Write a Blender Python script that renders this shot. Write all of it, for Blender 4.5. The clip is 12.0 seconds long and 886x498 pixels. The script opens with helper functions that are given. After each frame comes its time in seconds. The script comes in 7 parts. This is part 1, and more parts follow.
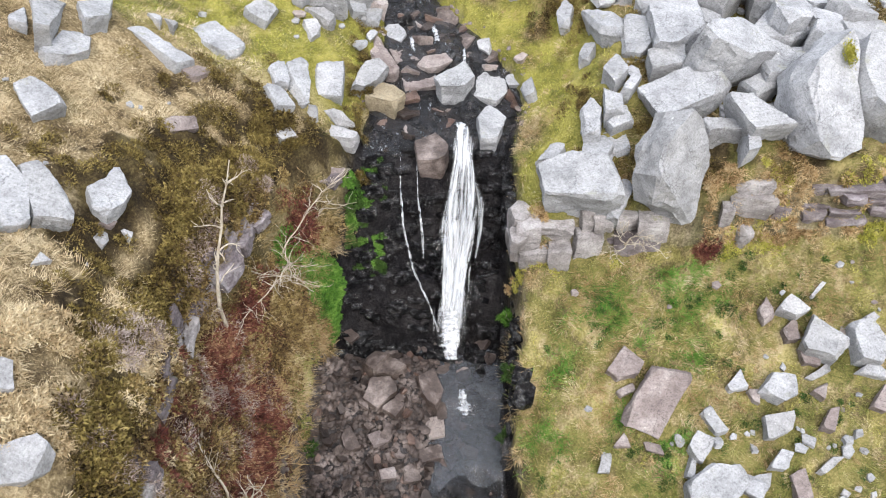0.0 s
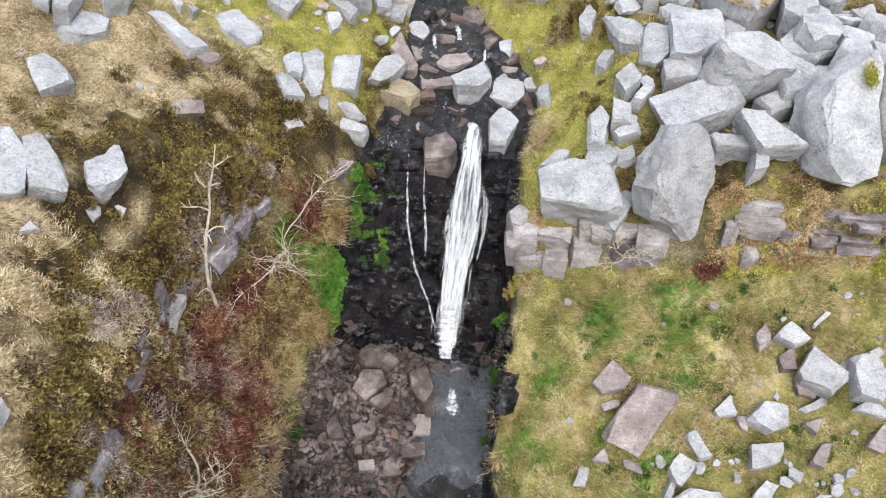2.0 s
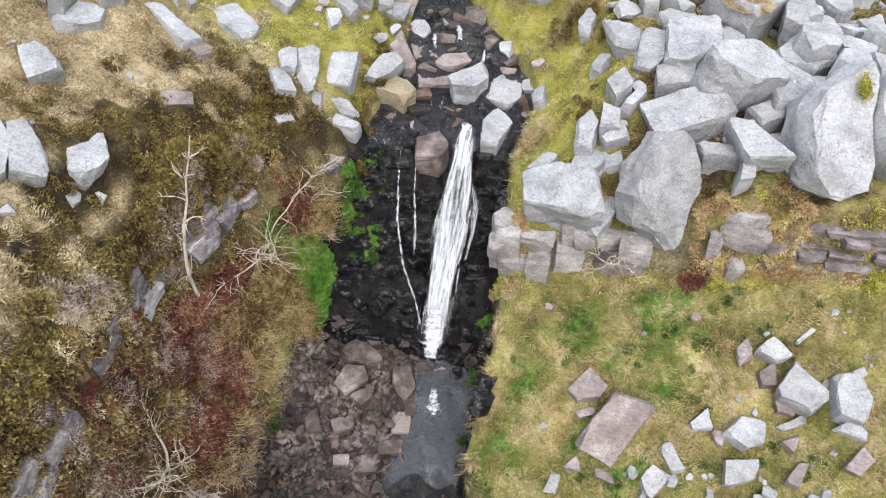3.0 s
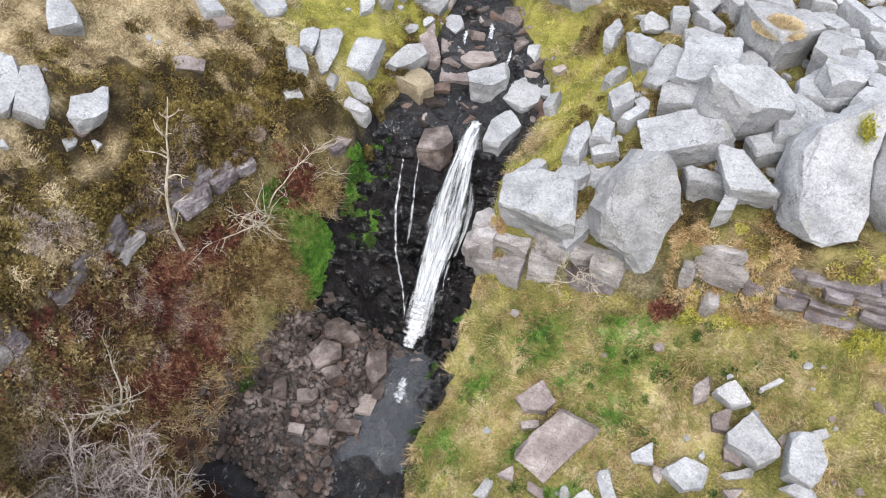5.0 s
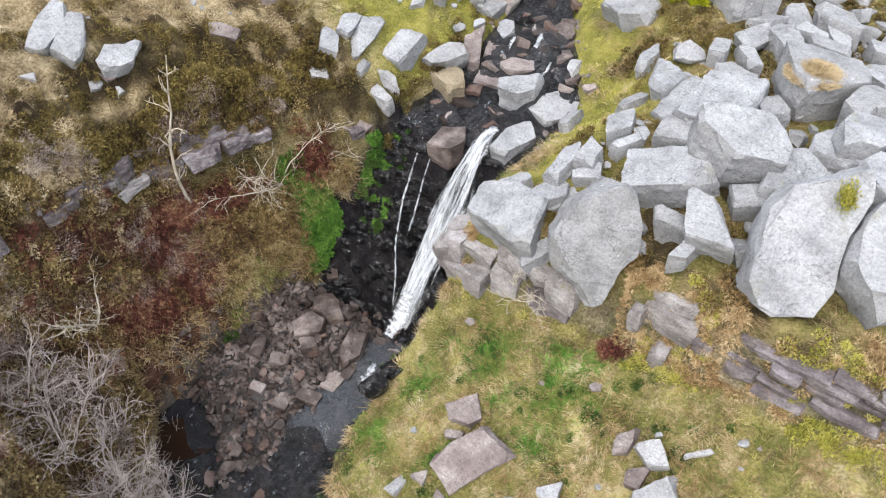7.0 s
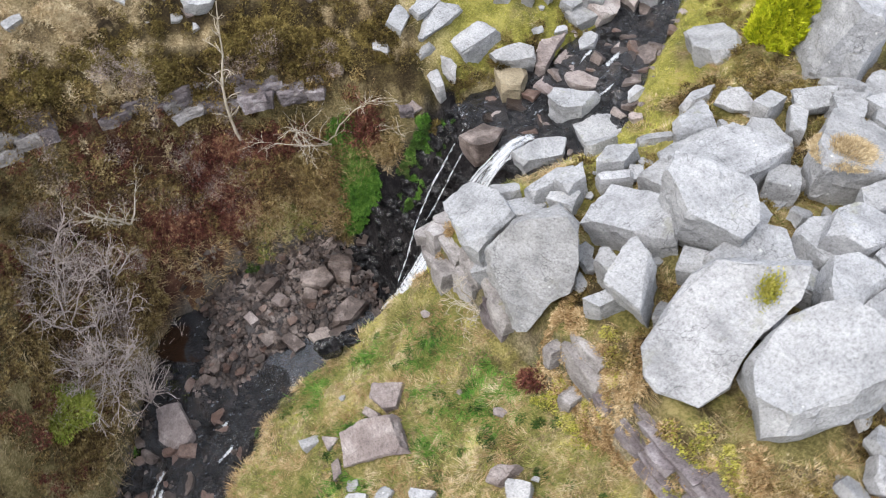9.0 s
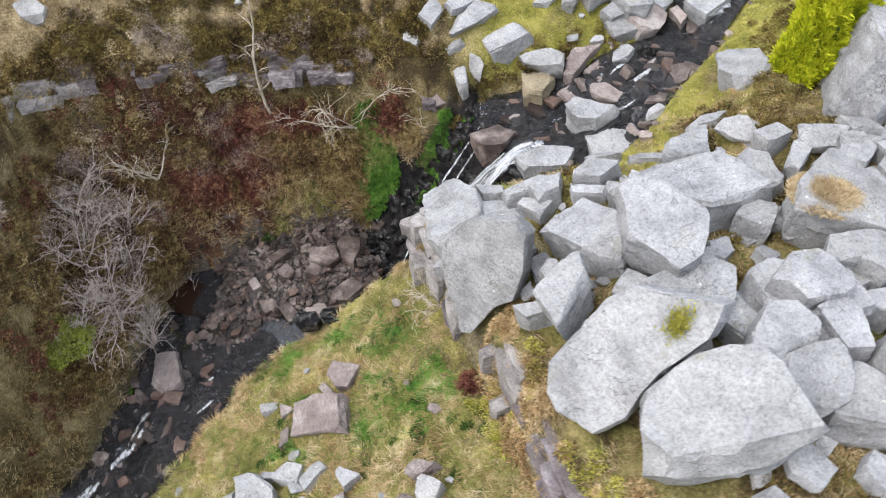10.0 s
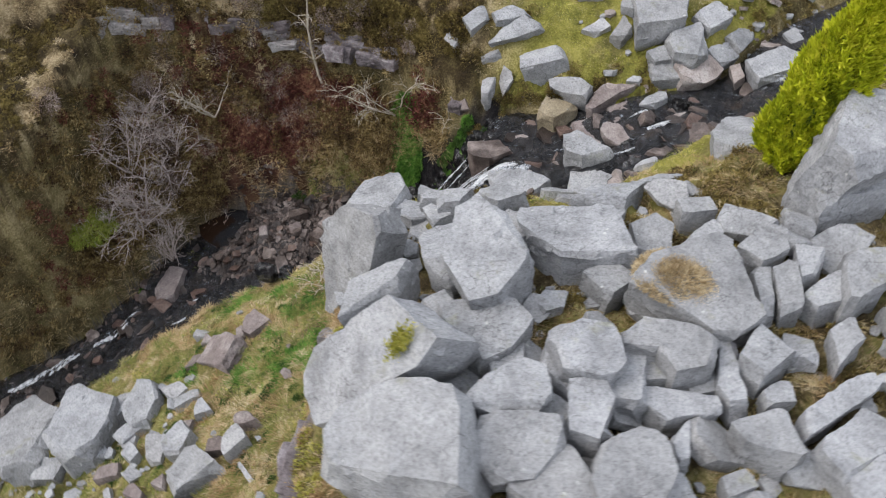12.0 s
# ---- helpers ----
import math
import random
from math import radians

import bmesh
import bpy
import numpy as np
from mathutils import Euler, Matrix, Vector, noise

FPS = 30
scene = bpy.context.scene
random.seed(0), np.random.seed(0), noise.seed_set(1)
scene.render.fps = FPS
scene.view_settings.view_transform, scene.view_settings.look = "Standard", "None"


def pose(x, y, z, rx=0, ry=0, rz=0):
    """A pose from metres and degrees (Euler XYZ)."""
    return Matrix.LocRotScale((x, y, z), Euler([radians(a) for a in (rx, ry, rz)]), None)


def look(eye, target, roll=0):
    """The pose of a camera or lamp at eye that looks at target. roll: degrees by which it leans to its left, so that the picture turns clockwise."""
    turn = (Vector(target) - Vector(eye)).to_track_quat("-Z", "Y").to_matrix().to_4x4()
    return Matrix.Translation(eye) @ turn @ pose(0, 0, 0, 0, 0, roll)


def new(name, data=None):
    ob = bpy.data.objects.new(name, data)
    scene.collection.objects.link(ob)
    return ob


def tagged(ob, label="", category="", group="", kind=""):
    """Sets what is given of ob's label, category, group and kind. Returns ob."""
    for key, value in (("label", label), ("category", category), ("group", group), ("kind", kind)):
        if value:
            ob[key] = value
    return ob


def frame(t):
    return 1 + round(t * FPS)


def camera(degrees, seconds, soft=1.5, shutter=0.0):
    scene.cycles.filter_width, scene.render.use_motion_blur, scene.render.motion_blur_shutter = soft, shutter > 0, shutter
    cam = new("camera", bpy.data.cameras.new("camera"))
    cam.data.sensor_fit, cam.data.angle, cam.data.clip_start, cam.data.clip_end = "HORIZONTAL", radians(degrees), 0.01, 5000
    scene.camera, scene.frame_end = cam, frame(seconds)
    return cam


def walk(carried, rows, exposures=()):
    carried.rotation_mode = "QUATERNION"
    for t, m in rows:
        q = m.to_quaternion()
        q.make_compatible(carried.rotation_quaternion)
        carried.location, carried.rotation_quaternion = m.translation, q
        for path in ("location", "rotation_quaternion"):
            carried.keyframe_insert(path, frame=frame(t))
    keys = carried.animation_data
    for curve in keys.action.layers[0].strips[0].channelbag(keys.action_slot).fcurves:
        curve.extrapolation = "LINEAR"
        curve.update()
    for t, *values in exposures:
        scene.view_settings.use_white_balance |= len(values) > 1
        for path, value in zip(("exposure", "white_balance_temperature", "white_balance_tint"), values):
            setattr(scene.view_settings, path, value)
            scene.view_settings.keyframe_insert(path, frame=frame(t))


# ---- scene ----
cam = camera(65.3, 12.0, soft=1.05, shutter=0.5)
PATH = [
    (0, (0.068, 0.045, 13.566), (0.057, 1.483, 12.176), -0.4),
    (0.5, (0.279, 0.03, 13.564), (0.231, 1.468, 12.174), -0.4),
    (1, (0.569, 0.041, 13.566), (0.471, 1.476, 12.176), -0.4),
    (1.5, (0.901, 0.062, 13.569), (0.766, 1.493, 12.178), -0.4),
    (2, (1.311, 0.104, 13.572), (1.14, 1.531, 12.18), -0.5),
    (2.5, (1.768, 0.158, 13.566), (1.557, 1.58, 12.174), -0.6),
    (3, (2.28, 0.253, 13.56), (2.022, 1.666, 12.167), -0.6),
    (3.5, (2.804, 0.337, 13.536), (2.492, 1.739, 12.144), -0.6),
    (5.3, (5.191, 0.937, 13.51), (4.608, 2.252, 12.12), -0.4),
    (5.5, (5.48, 1.063, 13.496), (4.865, 2.364, 12.108), -0.5),
    (6, (6.258, 1.425, 13.48), (5.552, 2.682, 12.094), -0.5),
    (6.5, (7.014, 1.868, 13.453), (6.217, 3.073, 12.07), -0.6),
    (7, (7.778, 2.393, 13.457), (6.889, 3.531, 12.074), -0.4),
    (7.2, (8.064, 2.627, 13.465), (7.143, 3.736, 12.079), -0.3),
    (8.8, (10.342, 5.086, 13.504), (9.14, 5.864, 12.108), 0.1),
    (9, (10.582, 5.444, 13.513), (9.354, 6.176, 12.115), 0.3),
    (9.5, (11.167, 6.424, 13.487), (9.873, 7.036, 12.09), 0.4),
    (10, (11.713, 7.554, 13.462), (10.363, 8.028, 12.065), 0.6),
    (10.5, (12.125, 8.694, 13.435), (10.733, 9.035, 12.04), 0.8),
    (11, (12.438, 9.998, 13.417), (11.016, 10.2, 12.025), 1.0),
    (11.5, (12.602, 11.246, 13.402), (11.163, 11.319, 12.016), 1.4),
    (12, (12.672, 12.66, 13.43), (11.225, 12.589, 12.05), 1.9),
]
walk(cam, [(t, look(eye, target, roll)) for t, eye, target, roll in PATH],
     exposures=[(0, 0.79), (5, 0.72), (9, 0.66), (10, 0.62), (11, 0.56), (11.5, 0.43), (12, 0.14)])

# ---- light: an overcast sky ----
world = bpy.data.worlds.new("sky")
scene.world = world
world.use_nodes = True
wn, wl = world.node_tree.nodes, world.node_tree.links
sky = wn.new("ShaderNodeTexSky")
sky.sky_type, sky.sun_disc = "NISHITA", False
sky.sun_elevation, sky.sun_rotation = radians(48), radians(170)
sky.air_density, sky.dust_density, sky.ozone_density = 1.0, 6.0, 1.0
cloud = wn.new("ShaderNodeMixRGB")
cloud.inputs[0].default_value = 0.75
cloud.inputs[2].default_value = (9.0, 9.46, 10.5, 1)
wl.new(sky.outputs[0], cloud.inputs[1])
wl.new(cloud.outputs[0], wn["Background"].inputs[0])
wn["Background"].inputs[1].default_value = 0.15
sun = new("sun", bpy.data.lights.new("sun", "SUN"))
sun.data.energy, sun.data.angle, sun.data.color = 1.5, radians(35), (1.0, 0.957, 0.905)
sun.matrix_world = look((3, -13, 17), (0, 2, 0))


# ---- materials ----
def material(name):
    m = bpy.data.materials.new(name)
    m.use_nodes = True
    return m, m.node_tree.nodes, m.node_tree.links, m.node_tree.nodes["Principled BSDF"]


def ramp_node(n, stops):
    r = n.new("ShaderNodeValToRGB")
    while len(r.color_ramp.elements) < len(stops):
        r.color_ramp.elements.new(0.5)
    for e, (p, c) in zip(r.color_ramp.elements, stops):
        e.position, e.color = p, (*c, 1)
    return r


def noise_node(n, l, where, scale, detail=4.0, rough=0.6, stretch=None):
    t = n.new("ShaderNodeTexNoise")
    t.inputs["Scale"].default_value, t.inputs["Detail"].default_value, t.inputs["Roughness"].default_value = scale, detail, rough
    if stretch:
        mp = n.new("ShaderNodeMapping")
        mp.inputs["Scale"].default_value = stretch
        l.new(where, mp.inputs[0])
        where = mp.outputs[0]
    l.new(where, t.inputs["Vector"])
    return t.outputs["Fac"]


def mix_node(n, l, fac, a, b, mode="MIX"):
    m = n.new("ShaderNodeMixRGB")
    m.blend_type = mode
    for k, v in zip((0, 1, 2), (fac, a, b)):
        if isinstance(v, (int, float)):
            m.inputs[k].default_value = v
        elif isinstance(v, tuple):
            m.inputs[k].default_value = (*v, 1)
        else:
            l.new(v, m.inputs[k])
    return m.outputs[0]


def bump_node(n, l, height, strength, distance, before=None):
    b = n.new("ShaderNodeBump")
    b.inputs["Strength"].default_value, b.inputs["Distance"].default_value = strength, distance
    l.new(height, b.inputs["Height"])
    if before:
        l.new(before, b.inputs["Normal"])
    return b.outputs[0]


def rock_material(name, dark, mid, pale, lichen=0.5, rough=0.85, beds=0.5, moss=0.0, gloss=0.0):
    """Weathered stone: broad stains, fine grain, crusts of pale lichen, faint bedding and some moss."""
    m, n, l, p = material(name)
    where = n.new("ShaderNodeNewGeometry").outputs["Position"]
    info = n.new("ShaderNodeObjectInfo").outputs["Random"]
    broad = noise_node(n, l, where, 1.7, 5, 0.65)
    col = ramp_node(n, [(0.3, dark), (0.5, mid), (0.68, pale)])
    l.new(broad, col.inputs[0])
    grain = noise_node(n, l, where, 26, 6, 0.75)
    grains = ramp_node(n, [(0.32, (0.45, 0.45, 0.46)), (0.48, (0.95, 0.95, 0.95)), (0.7, (1.25, 1.25, 1.25))])
    l.new(grain, grains.inputs[0])
    c = mix_node(n, l, 0.85, col.outputs[0], grains.outputs[0], "MULTIPLY")
    blotch = ramp_node(n, [(0.36, (0.72, 0.72, 0.72)), (0.47, (0.98, 0.98, 0.98)), (0.66, (1.16, 1.16, 1.16))])
    l.new(noise_node(n, l, where, 9.5, 8, 0.8, (1, 1, 1.8)), blotch.inputs[0])
    c = mix_node(n, l, 0.9, c, blotch.outputs[0], "MULTIPLY")
    crack = n.new("ShaderNodeTexVoronoi")
    crack.feature = "DISTANCE_TO_EDGE"
    crack.inputs["Scale"].default_value = 1.9
    warp = n.new("ShaderNodeVectorMath")
    warp.operation = "ADD"
    swirl = n.new("ShaderNodeTexNoise")
    swirl.inputs["Scale"].default_value, swirl.inputs["Detail"].default_value = 2.2, 5.0
    l.new(where, swirl.inputs["Vector"])
    l.new(where, warp.inputs[0])
    l.new(swirl.outputs["Color"], warp.inputs[1])
    l.new(warp.outputs[0], crack.inputs["Vector"])
    seam = ramp_node(n, [(0.0, (0.35, 0.35, 0.35)), (0.022, (1, 1, 1))])
    l.new(crack.outputs["Distance"], seam.inputs[0])
    some = ramp_node(n, [(0.5, (0, 0, 0)), (0.6, (1, 1, 1))])
    l.new(noise_node(n, l, where, 1.1, 2), some.inputs[0])
    c = mix_node(n, l, mix_node(n, l, 1.0, some.outputs[0], (0.8, 0.8, 0.8), "MULTIPLY"), c, mix_node(n, l, 1.0, c, seam.outputs[0], "MULTIPLY"))
    speck = noise_node(n, l, where, 75, 4, 0.7)
    specks = ramp_node(n, [(0.3, (0.72, 0.72, 0.72)), (0.5, (1, 1, 1)), (0.7, (1.16, 1.16, 1.16))])
    l.new(speck, specks.inputs[0])
    c = mix_node(n, l, 0.55, c, specks.outputs[0], "MULTIPLY")
    tone = ramp_node(n, [(0, (0.88, 0.87, 0.86)), (0.5, (1, 1, 1)), (1, (1.07, 1.07, 1.08))])
    l.new(info, tone.inputs[0])
    c = mix_node(n, l, 1.0, c, tone.outputs[0], "MULTIPLY")
    spots = n.new("ShaderNodeTexVoronoi")
    spots.inputs["Scale"].default_value = 6.0
    spots.inputs["Randomness"].default_value = 1.0
    l.new(where, spots.inputs["Vector"])
    edge = mix_node(n, l, 0.75, spots.outputs["Distance"], noise_node(n, l, where, 14, 4, 0.7), "ADD")
    crust = ramp_node(n, [(0.42, (1, 1, 1)), (0.5, (0, 0, 0))])
    l.new(edge, crust.inputs[0])
    keep = ramp_node(n, [(0.52, (0, 0, 0)), (0.62, (lichen, lichen, lichen))])
    l.new(noise_node(n, l, where, 2.6, 3), keep.inputs[0])
    c = mix_node(n, l, mix_node(n, l, 1.0, crust.outputs[0], keep.outputs[0], "MULTIPLY"), c, (0.55, 0.56, 0.54))
    if moss:
        up = n.new("ShaderNodeSeparateXYZ")
        l.new(n.new("ShaderNodeNewGeometry").outputs["Normal"], up.inputs[0])
        patch = ramp_node(n, [(0.6, (0, 0, 0)), (0.68, (moss, moss, moss))])
        l.new(noise_node(n, l, where, 1.9, 6, 0.7), patch.inputs[0])
        f = mix_node(n, l, 1.0, patch.outputs[0], up.outputs["Z"], "MULTIPLY")
        c = mix_node(n, l, f, c, (0.17, 0.17, 0.045))
    l.new(c, p.inputs["Base Color"])
    p.inputs["Roughness"].default_value = rough
    p.inputs["Specular IOR Level"].default_value = 0.3 + gloss
    if rough < 0.3:
        p.inputs["IOR"].default_value = 1.9
        film = ramp_node(n, [(0.48, (0.03, 0.03, 0.03)), (0.6, (1.0, 1.0, 1.0))])
        l.new(noise_node(n, l, where, 5.5, 6, 0.75), film.inputs[0])
        l.new(film.outputs[0], p.inputs["Specular IOR Level"])
    strata = noise_node(n, l, where, 5, 5, 0.6, (0.6, 0.6, 5.0))
    b = bump_node(n, l, strata, beds, 0.05)
    b = bump_node(n, l, grain, 0.55, 0.018, b)
    b = bump_node(n, l, speck, 0.5, 0.008, b)
    b = bump_node(n, l, noise_node(n, l, where, 11 if rough < 0.3 else 7, 5, 0.65), 1.0 if rough < 0.3 else 0.55, 0.12 if rough < 0.3 else 0.06, b)
    l.new(b, p.inputs["Normal"])
    return m


GREY = rock_material("grey_lichened_stone", (0.2, 0.203, 0.21), (0.3, 0.305, 0.314), (0.37, 0.375, 0.384), 0.8, beds=0.18, moss=0.3)
PALE = rock_material("pale_stone", (0.2, 0.2, 0.2), (0.31, 0.31, 0.315), (0.4, 0.4, 0.4), 0.7, beds=0.2)
BROWN = rock_material("purple_brown_stone", (0.13, 0.105, 0.1), (0.21, 0.175, 0.165), (0.31, 0.275, 0.26), 0.45)
PINK = rock_material("pinkish_stream_stone", (0.2, 0.165, 0.15), (0.32, 0.275, 0.255), (0.44, 0.4, 0.38), 0.4)
OCHRE = rock_material("ochre_stone", (0.2, 0.165, 0.11), (0.32, 0.27, 0.185), (0.43, 0.38, 0.28), 0.5)
WET = rock_material("wet_black_rock", (0.004, 0.004, 0.005), (0.01, 0.0098, 0.0105), (0.032, 0.029, 0.03), 0.02, 0.16, 0.9, gloss=-0.05)
DAMP = rock_material("damp_brown_stone", (0.028, 0.02, 0.017), (0.09, 0.068, 0.059), (0.27, 0.225, 0.205), 0.12, 0.45, 0.5, gloss=0.1)
RUSTY = rock_material("rust_brown_stone", (0.045, 0.026, 0.02), (0.12, 0.076, 0.06), (0.21, 0.155, 0.13), 0.1, 0.45, 0.5, gloss=0.1)
SILT = rock_material("dark_wet_gravel", (0.014, 0.01, 0.009), (0.035, 0.025, 0.021), (0.08, 0.06, 0.05), 0.05, 0.4, 0.5, gloss=0.1)
LEDGE = rock_material("bedded_ledge_rock", (0.17, 0.155, 0.15), (0.32, 0.3, 0.295), (0.48, 0.46, 0.455), 0.6, beds=1.0, moss=0.7)
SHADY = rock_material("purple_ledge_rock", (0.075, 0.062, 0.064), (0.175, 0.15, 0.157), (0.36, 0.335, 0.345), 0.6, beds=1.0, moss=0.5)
TINTS = {"d": DAMP, "g": GREY, "l": PALE, "b": BROWN, "p": PINK, "o": OCHRE}


def blade_material(name, colours, shine=0.35):
    """Leaves and stems: each one its own tone, with patches of hue across the ground."""
    m, n, l, p = material(name)
    geo = n.new("ShaderNodeNewGeometry")
    one = ramp_node(n, [(i / (len(colours) - 1), c) for i, c in enumerate(colours)])
    mixed = n.new("ShaderNodeMath")
    mixed.operation = "MULTIPLY_ADD"
    l.new(geo.outputs["Random Per Island"], mixed.inputs[0])
    mixed.inputs[1].default_value = 0.6
    spread = n.new("ShaderNodeMath")
    spread.operation = "MULTIPLY_ADD"
    patches = mix_node(n, l, 0.5, noise_node(n, l, geo.outputs["Position"], 1.1, 3, 0.6), noise_node(n, l, geo.outputs["Position"], 6.0, 3, 0.6))
    l.new(patches, spread.inputs[0])
    spread.inputs[1].default_value, spread.inputs[2].default_value = 3.0, -1.3
    l.new(spread.outputs[0], mixed.inputs[2])
    l.new(mixed.outputs[0], one.inputs[0])
    l.new(one.outputs[0], p.inputs["Base Color"])
    p.inputs["Roughness"].default_value = 0.75
    p.inputs["Specular IOR Level"].default_value = shine * 0.5
    return m


STRAW = blade_material("dry_moor_grass", [(0.26, 0.185, 0.1), (0.42, 0.325, 0.19), (0.56, 0.46, 0.295), (0.68, 0.59, 0.41)])
TURF = blade_material("green_and_yellow_turf", [(0.07, 0.1, 0.02), (0.16, 0.185, 0.042), (0.27, 0.255, 0.082), (0.42, 0.37, 0.17)])
LIME = blade_material("yellow_green_moss", [(0.2, 0.2, 0.035), (0.33, 0.32, 0.055), (0.43, 0.4, 0.09), (0.5, 0.43, 0.17)])
HEATH = blade_material("brown_green_heather", [(0.02, 0.013, 0.006), (0.095, 0.066, 0.022), (0.175, 0.136, 0.04), (0.29, 0.225, 0.085)])
RUST = blade_material("red_brown_bracken", [(0.035, 0.012, 0.01), (0.095, 0.03, 0.023), (0.17, 0.062, 0.042), (0.3, 0.17, 0.1)])
DULL = blade_material("brown_dead_grass", [(0.095, 0.06, 0.028), (0.2, 0.14, 0.06), (0.3, 0.23, 0.1), (0.47, 0.38, 0.22)])
MYRTLE = blade_material("purple_grey_twiggy_growth", [(0.11, 0.075, 0.065), (0.22, 0.165, 0.145), (0.35, 0.285, 0.25), (0.52, 0.45, 0.4)])
AMBER = blade_material("orange_straw_grass", [(0.16, 0.09, 0.04), (0.31, 0.205, 0.095), (0.47, 0.345, 0.19), (0.6, 0.49, 0.31)])
FERN = blade_material("yellow_green_leaves", [(0.1, 0.14, 0.02), (0.2, 0.25, 0.035), (0.29, 0.32, 0.06), (0.37, 0.37, 0.11)])
DUSK = blade_material("dark_red_brown_heather", [(0.03, 0.017, 0.01), (0.11, 0.07, 0.03), (0.23, 0.165, 0.062), (0.42, 0.33, 0.16)])
EMERALD = blade_material("bright_green_moss", [(0.02, 0.055, 0.01), (0.06, 0.15, 0.02), (0.11, 0.235, 0.035), (0.2, 0.32, 0.07)])
DEEP = blade_material("dark_green_leaves", [(0.012, 0.03, 0.008), (0.03, 0.065, 0.012), (0.05, 0.1, 0.02), (0.08, 0.14, 0.03)])
JUNIPER = blade_material("yellow_green_sprays", [(0.17, 0.22, 0.008), (0.34, 0.39, 0.012), (0.48, 0.51, 0.022), (0.6, 0.58, 0.05)])


def bark_material(name, a, b):
    m, n, l, p = material(name)
    where = n.new("ShaderNodeNewGeometry").outputs["Position"]
    col = ramp_node(n, [(0.35, a), (0.65, b)])
    l.new(noise_node(n, l, where, 16, 5, 0.7, (1, 1, 0.25)), col.inputs[0])
    l.new(col.outputs[0], p.inputs["Base Color"])
    l.new(bump_node(n, l, noise_node(n, l, where, 60, 4), 0.5, 0.01), p.inputs["Normal"])
    p.inputs["Roughness"].default_value = 0.85
    return m


BLEACHED = bark_material("bleached_bark", (0.3, 0.25, 0.18), (0.55, 0.5, 0.42))
TWIG = bark_material("grey_twigs", (0.34, 0.28, 0.25), (0.56, 0.48, 0.44))


def ground_material():
    """Soil and matted plants: weights held by the mesh say where moss, heather, straw, rock and wet rock lie."""
    m, n, l, p = material("moorland_ground")
    where = n.new("ShaderNodeNewGeometry").outputs["Position"]
    a, b = n.new("ShaderNodeVertexColor"), n.new("ShaderNodeVertexColor")
    a.layer_name, b.layer_name = "plants", "rocks"
    pa, pb = n.new("ShaderNodeSeparateColor"), n.new("ShaderNodeSeparateColor")
    l.new(a.outputs[0], pa.inputs[0])
    l.new(b.outputs[0], pb.inputs[0])
    big, fine = noise_node(n, l, where, 1.4, 6, 0.65), noise_node(n, l, where, 22, 6, 0.75)

    def tones(src, lo, mid, hi):
        r = ramp_node(n, [(0.4, lo), (0.5, mid), (0.6, hi)])
        l.new(src, r.inputs[0])
        return r.outputs[0]

    both = mix_node(n, l, 0.5, big, fine)
    # plant tones darker than their leaves: shade between tufts is put into the soil colour
    turf = tones(both, (0.06, 0.058, 0.016), (0.14, 0.13, 0.04), (0.27, 0.225, 0.09))
    straw = tones(both, (0.07, 0.048, 0.026), (0.22, 0.165, 0.092), (0.5, 0.41, 0.265))
    heath = tones(both, (0.014, 0.009, 0.005), (0.042, 0.03, 0.013), (0.11, 0.086, 0.036))
    moss = tones(both, (0.1, 0.1, 0.02), (0.21, 0.2, 0.043), (0.35, 0.315, 0.09))
    rust = tones(both, (0.025, 0.011, 0.009), (0.065, 0.028, 0.019), (0.13, 0.07, 0.042))
    c = mix_node(n, l, pa.outputs[0], turf, straw)
    c = mix_node(n, l, pa.outputs[1], c, heath)
    c = mix_node(n, l, pa.outputs[2], c, moss)
    c = mix_node(n, l, pb.outputs[2], c, rust)
    stone = tones(both, (0.06, 0.05, 0.048), (0.16, 0.14, 0.135), (0.3, 0.28, 0.275))
    wet = tones(both, (0.005, 0.005, 0.006), (0.013, 0.012, 0.013), (0.035, 0.032, 0.032))
    c = mix_node(n, l, pb.outputs[0], c, stone)
    c = mix_node(n, l, pb.outputs[1], c, wet)
    l.new(c, p.inputs["Base Color"])
    r = n.new("ShaderNodeMapRange")
    r.inputs["To Min"].default_value, r.inputs["To Max"].default_value = 0.95, 0.16
    l.new(pb.outputs[1], r.inputs[0])
    l.new(r.outputs[0], p.inputs["Roughness"])
    film = ramp_node(n, [(0.54, (0.06, 0.06, 0.06)), (0.68, (0.7, 0.7, 0.7))])
    l.new(noise_node(n, l, where, 5.5, 6, 0.75), film.inputs[0])
    l.new(mix_node(n, l, pb.outputs[1], (0.2, 0.2, 0.2), film.outputs[0]), p.inputs["Specular IOR Level"])
    h = bump_node(n, l, fine, 0.7, 0.04)
    l.new(bump_node(n, l, noise_node(n, l, where, 6, 6, 0.7), 0.6, 0.12, h), p.inputs["Normal"])
    return m


GROUND = ground_material()


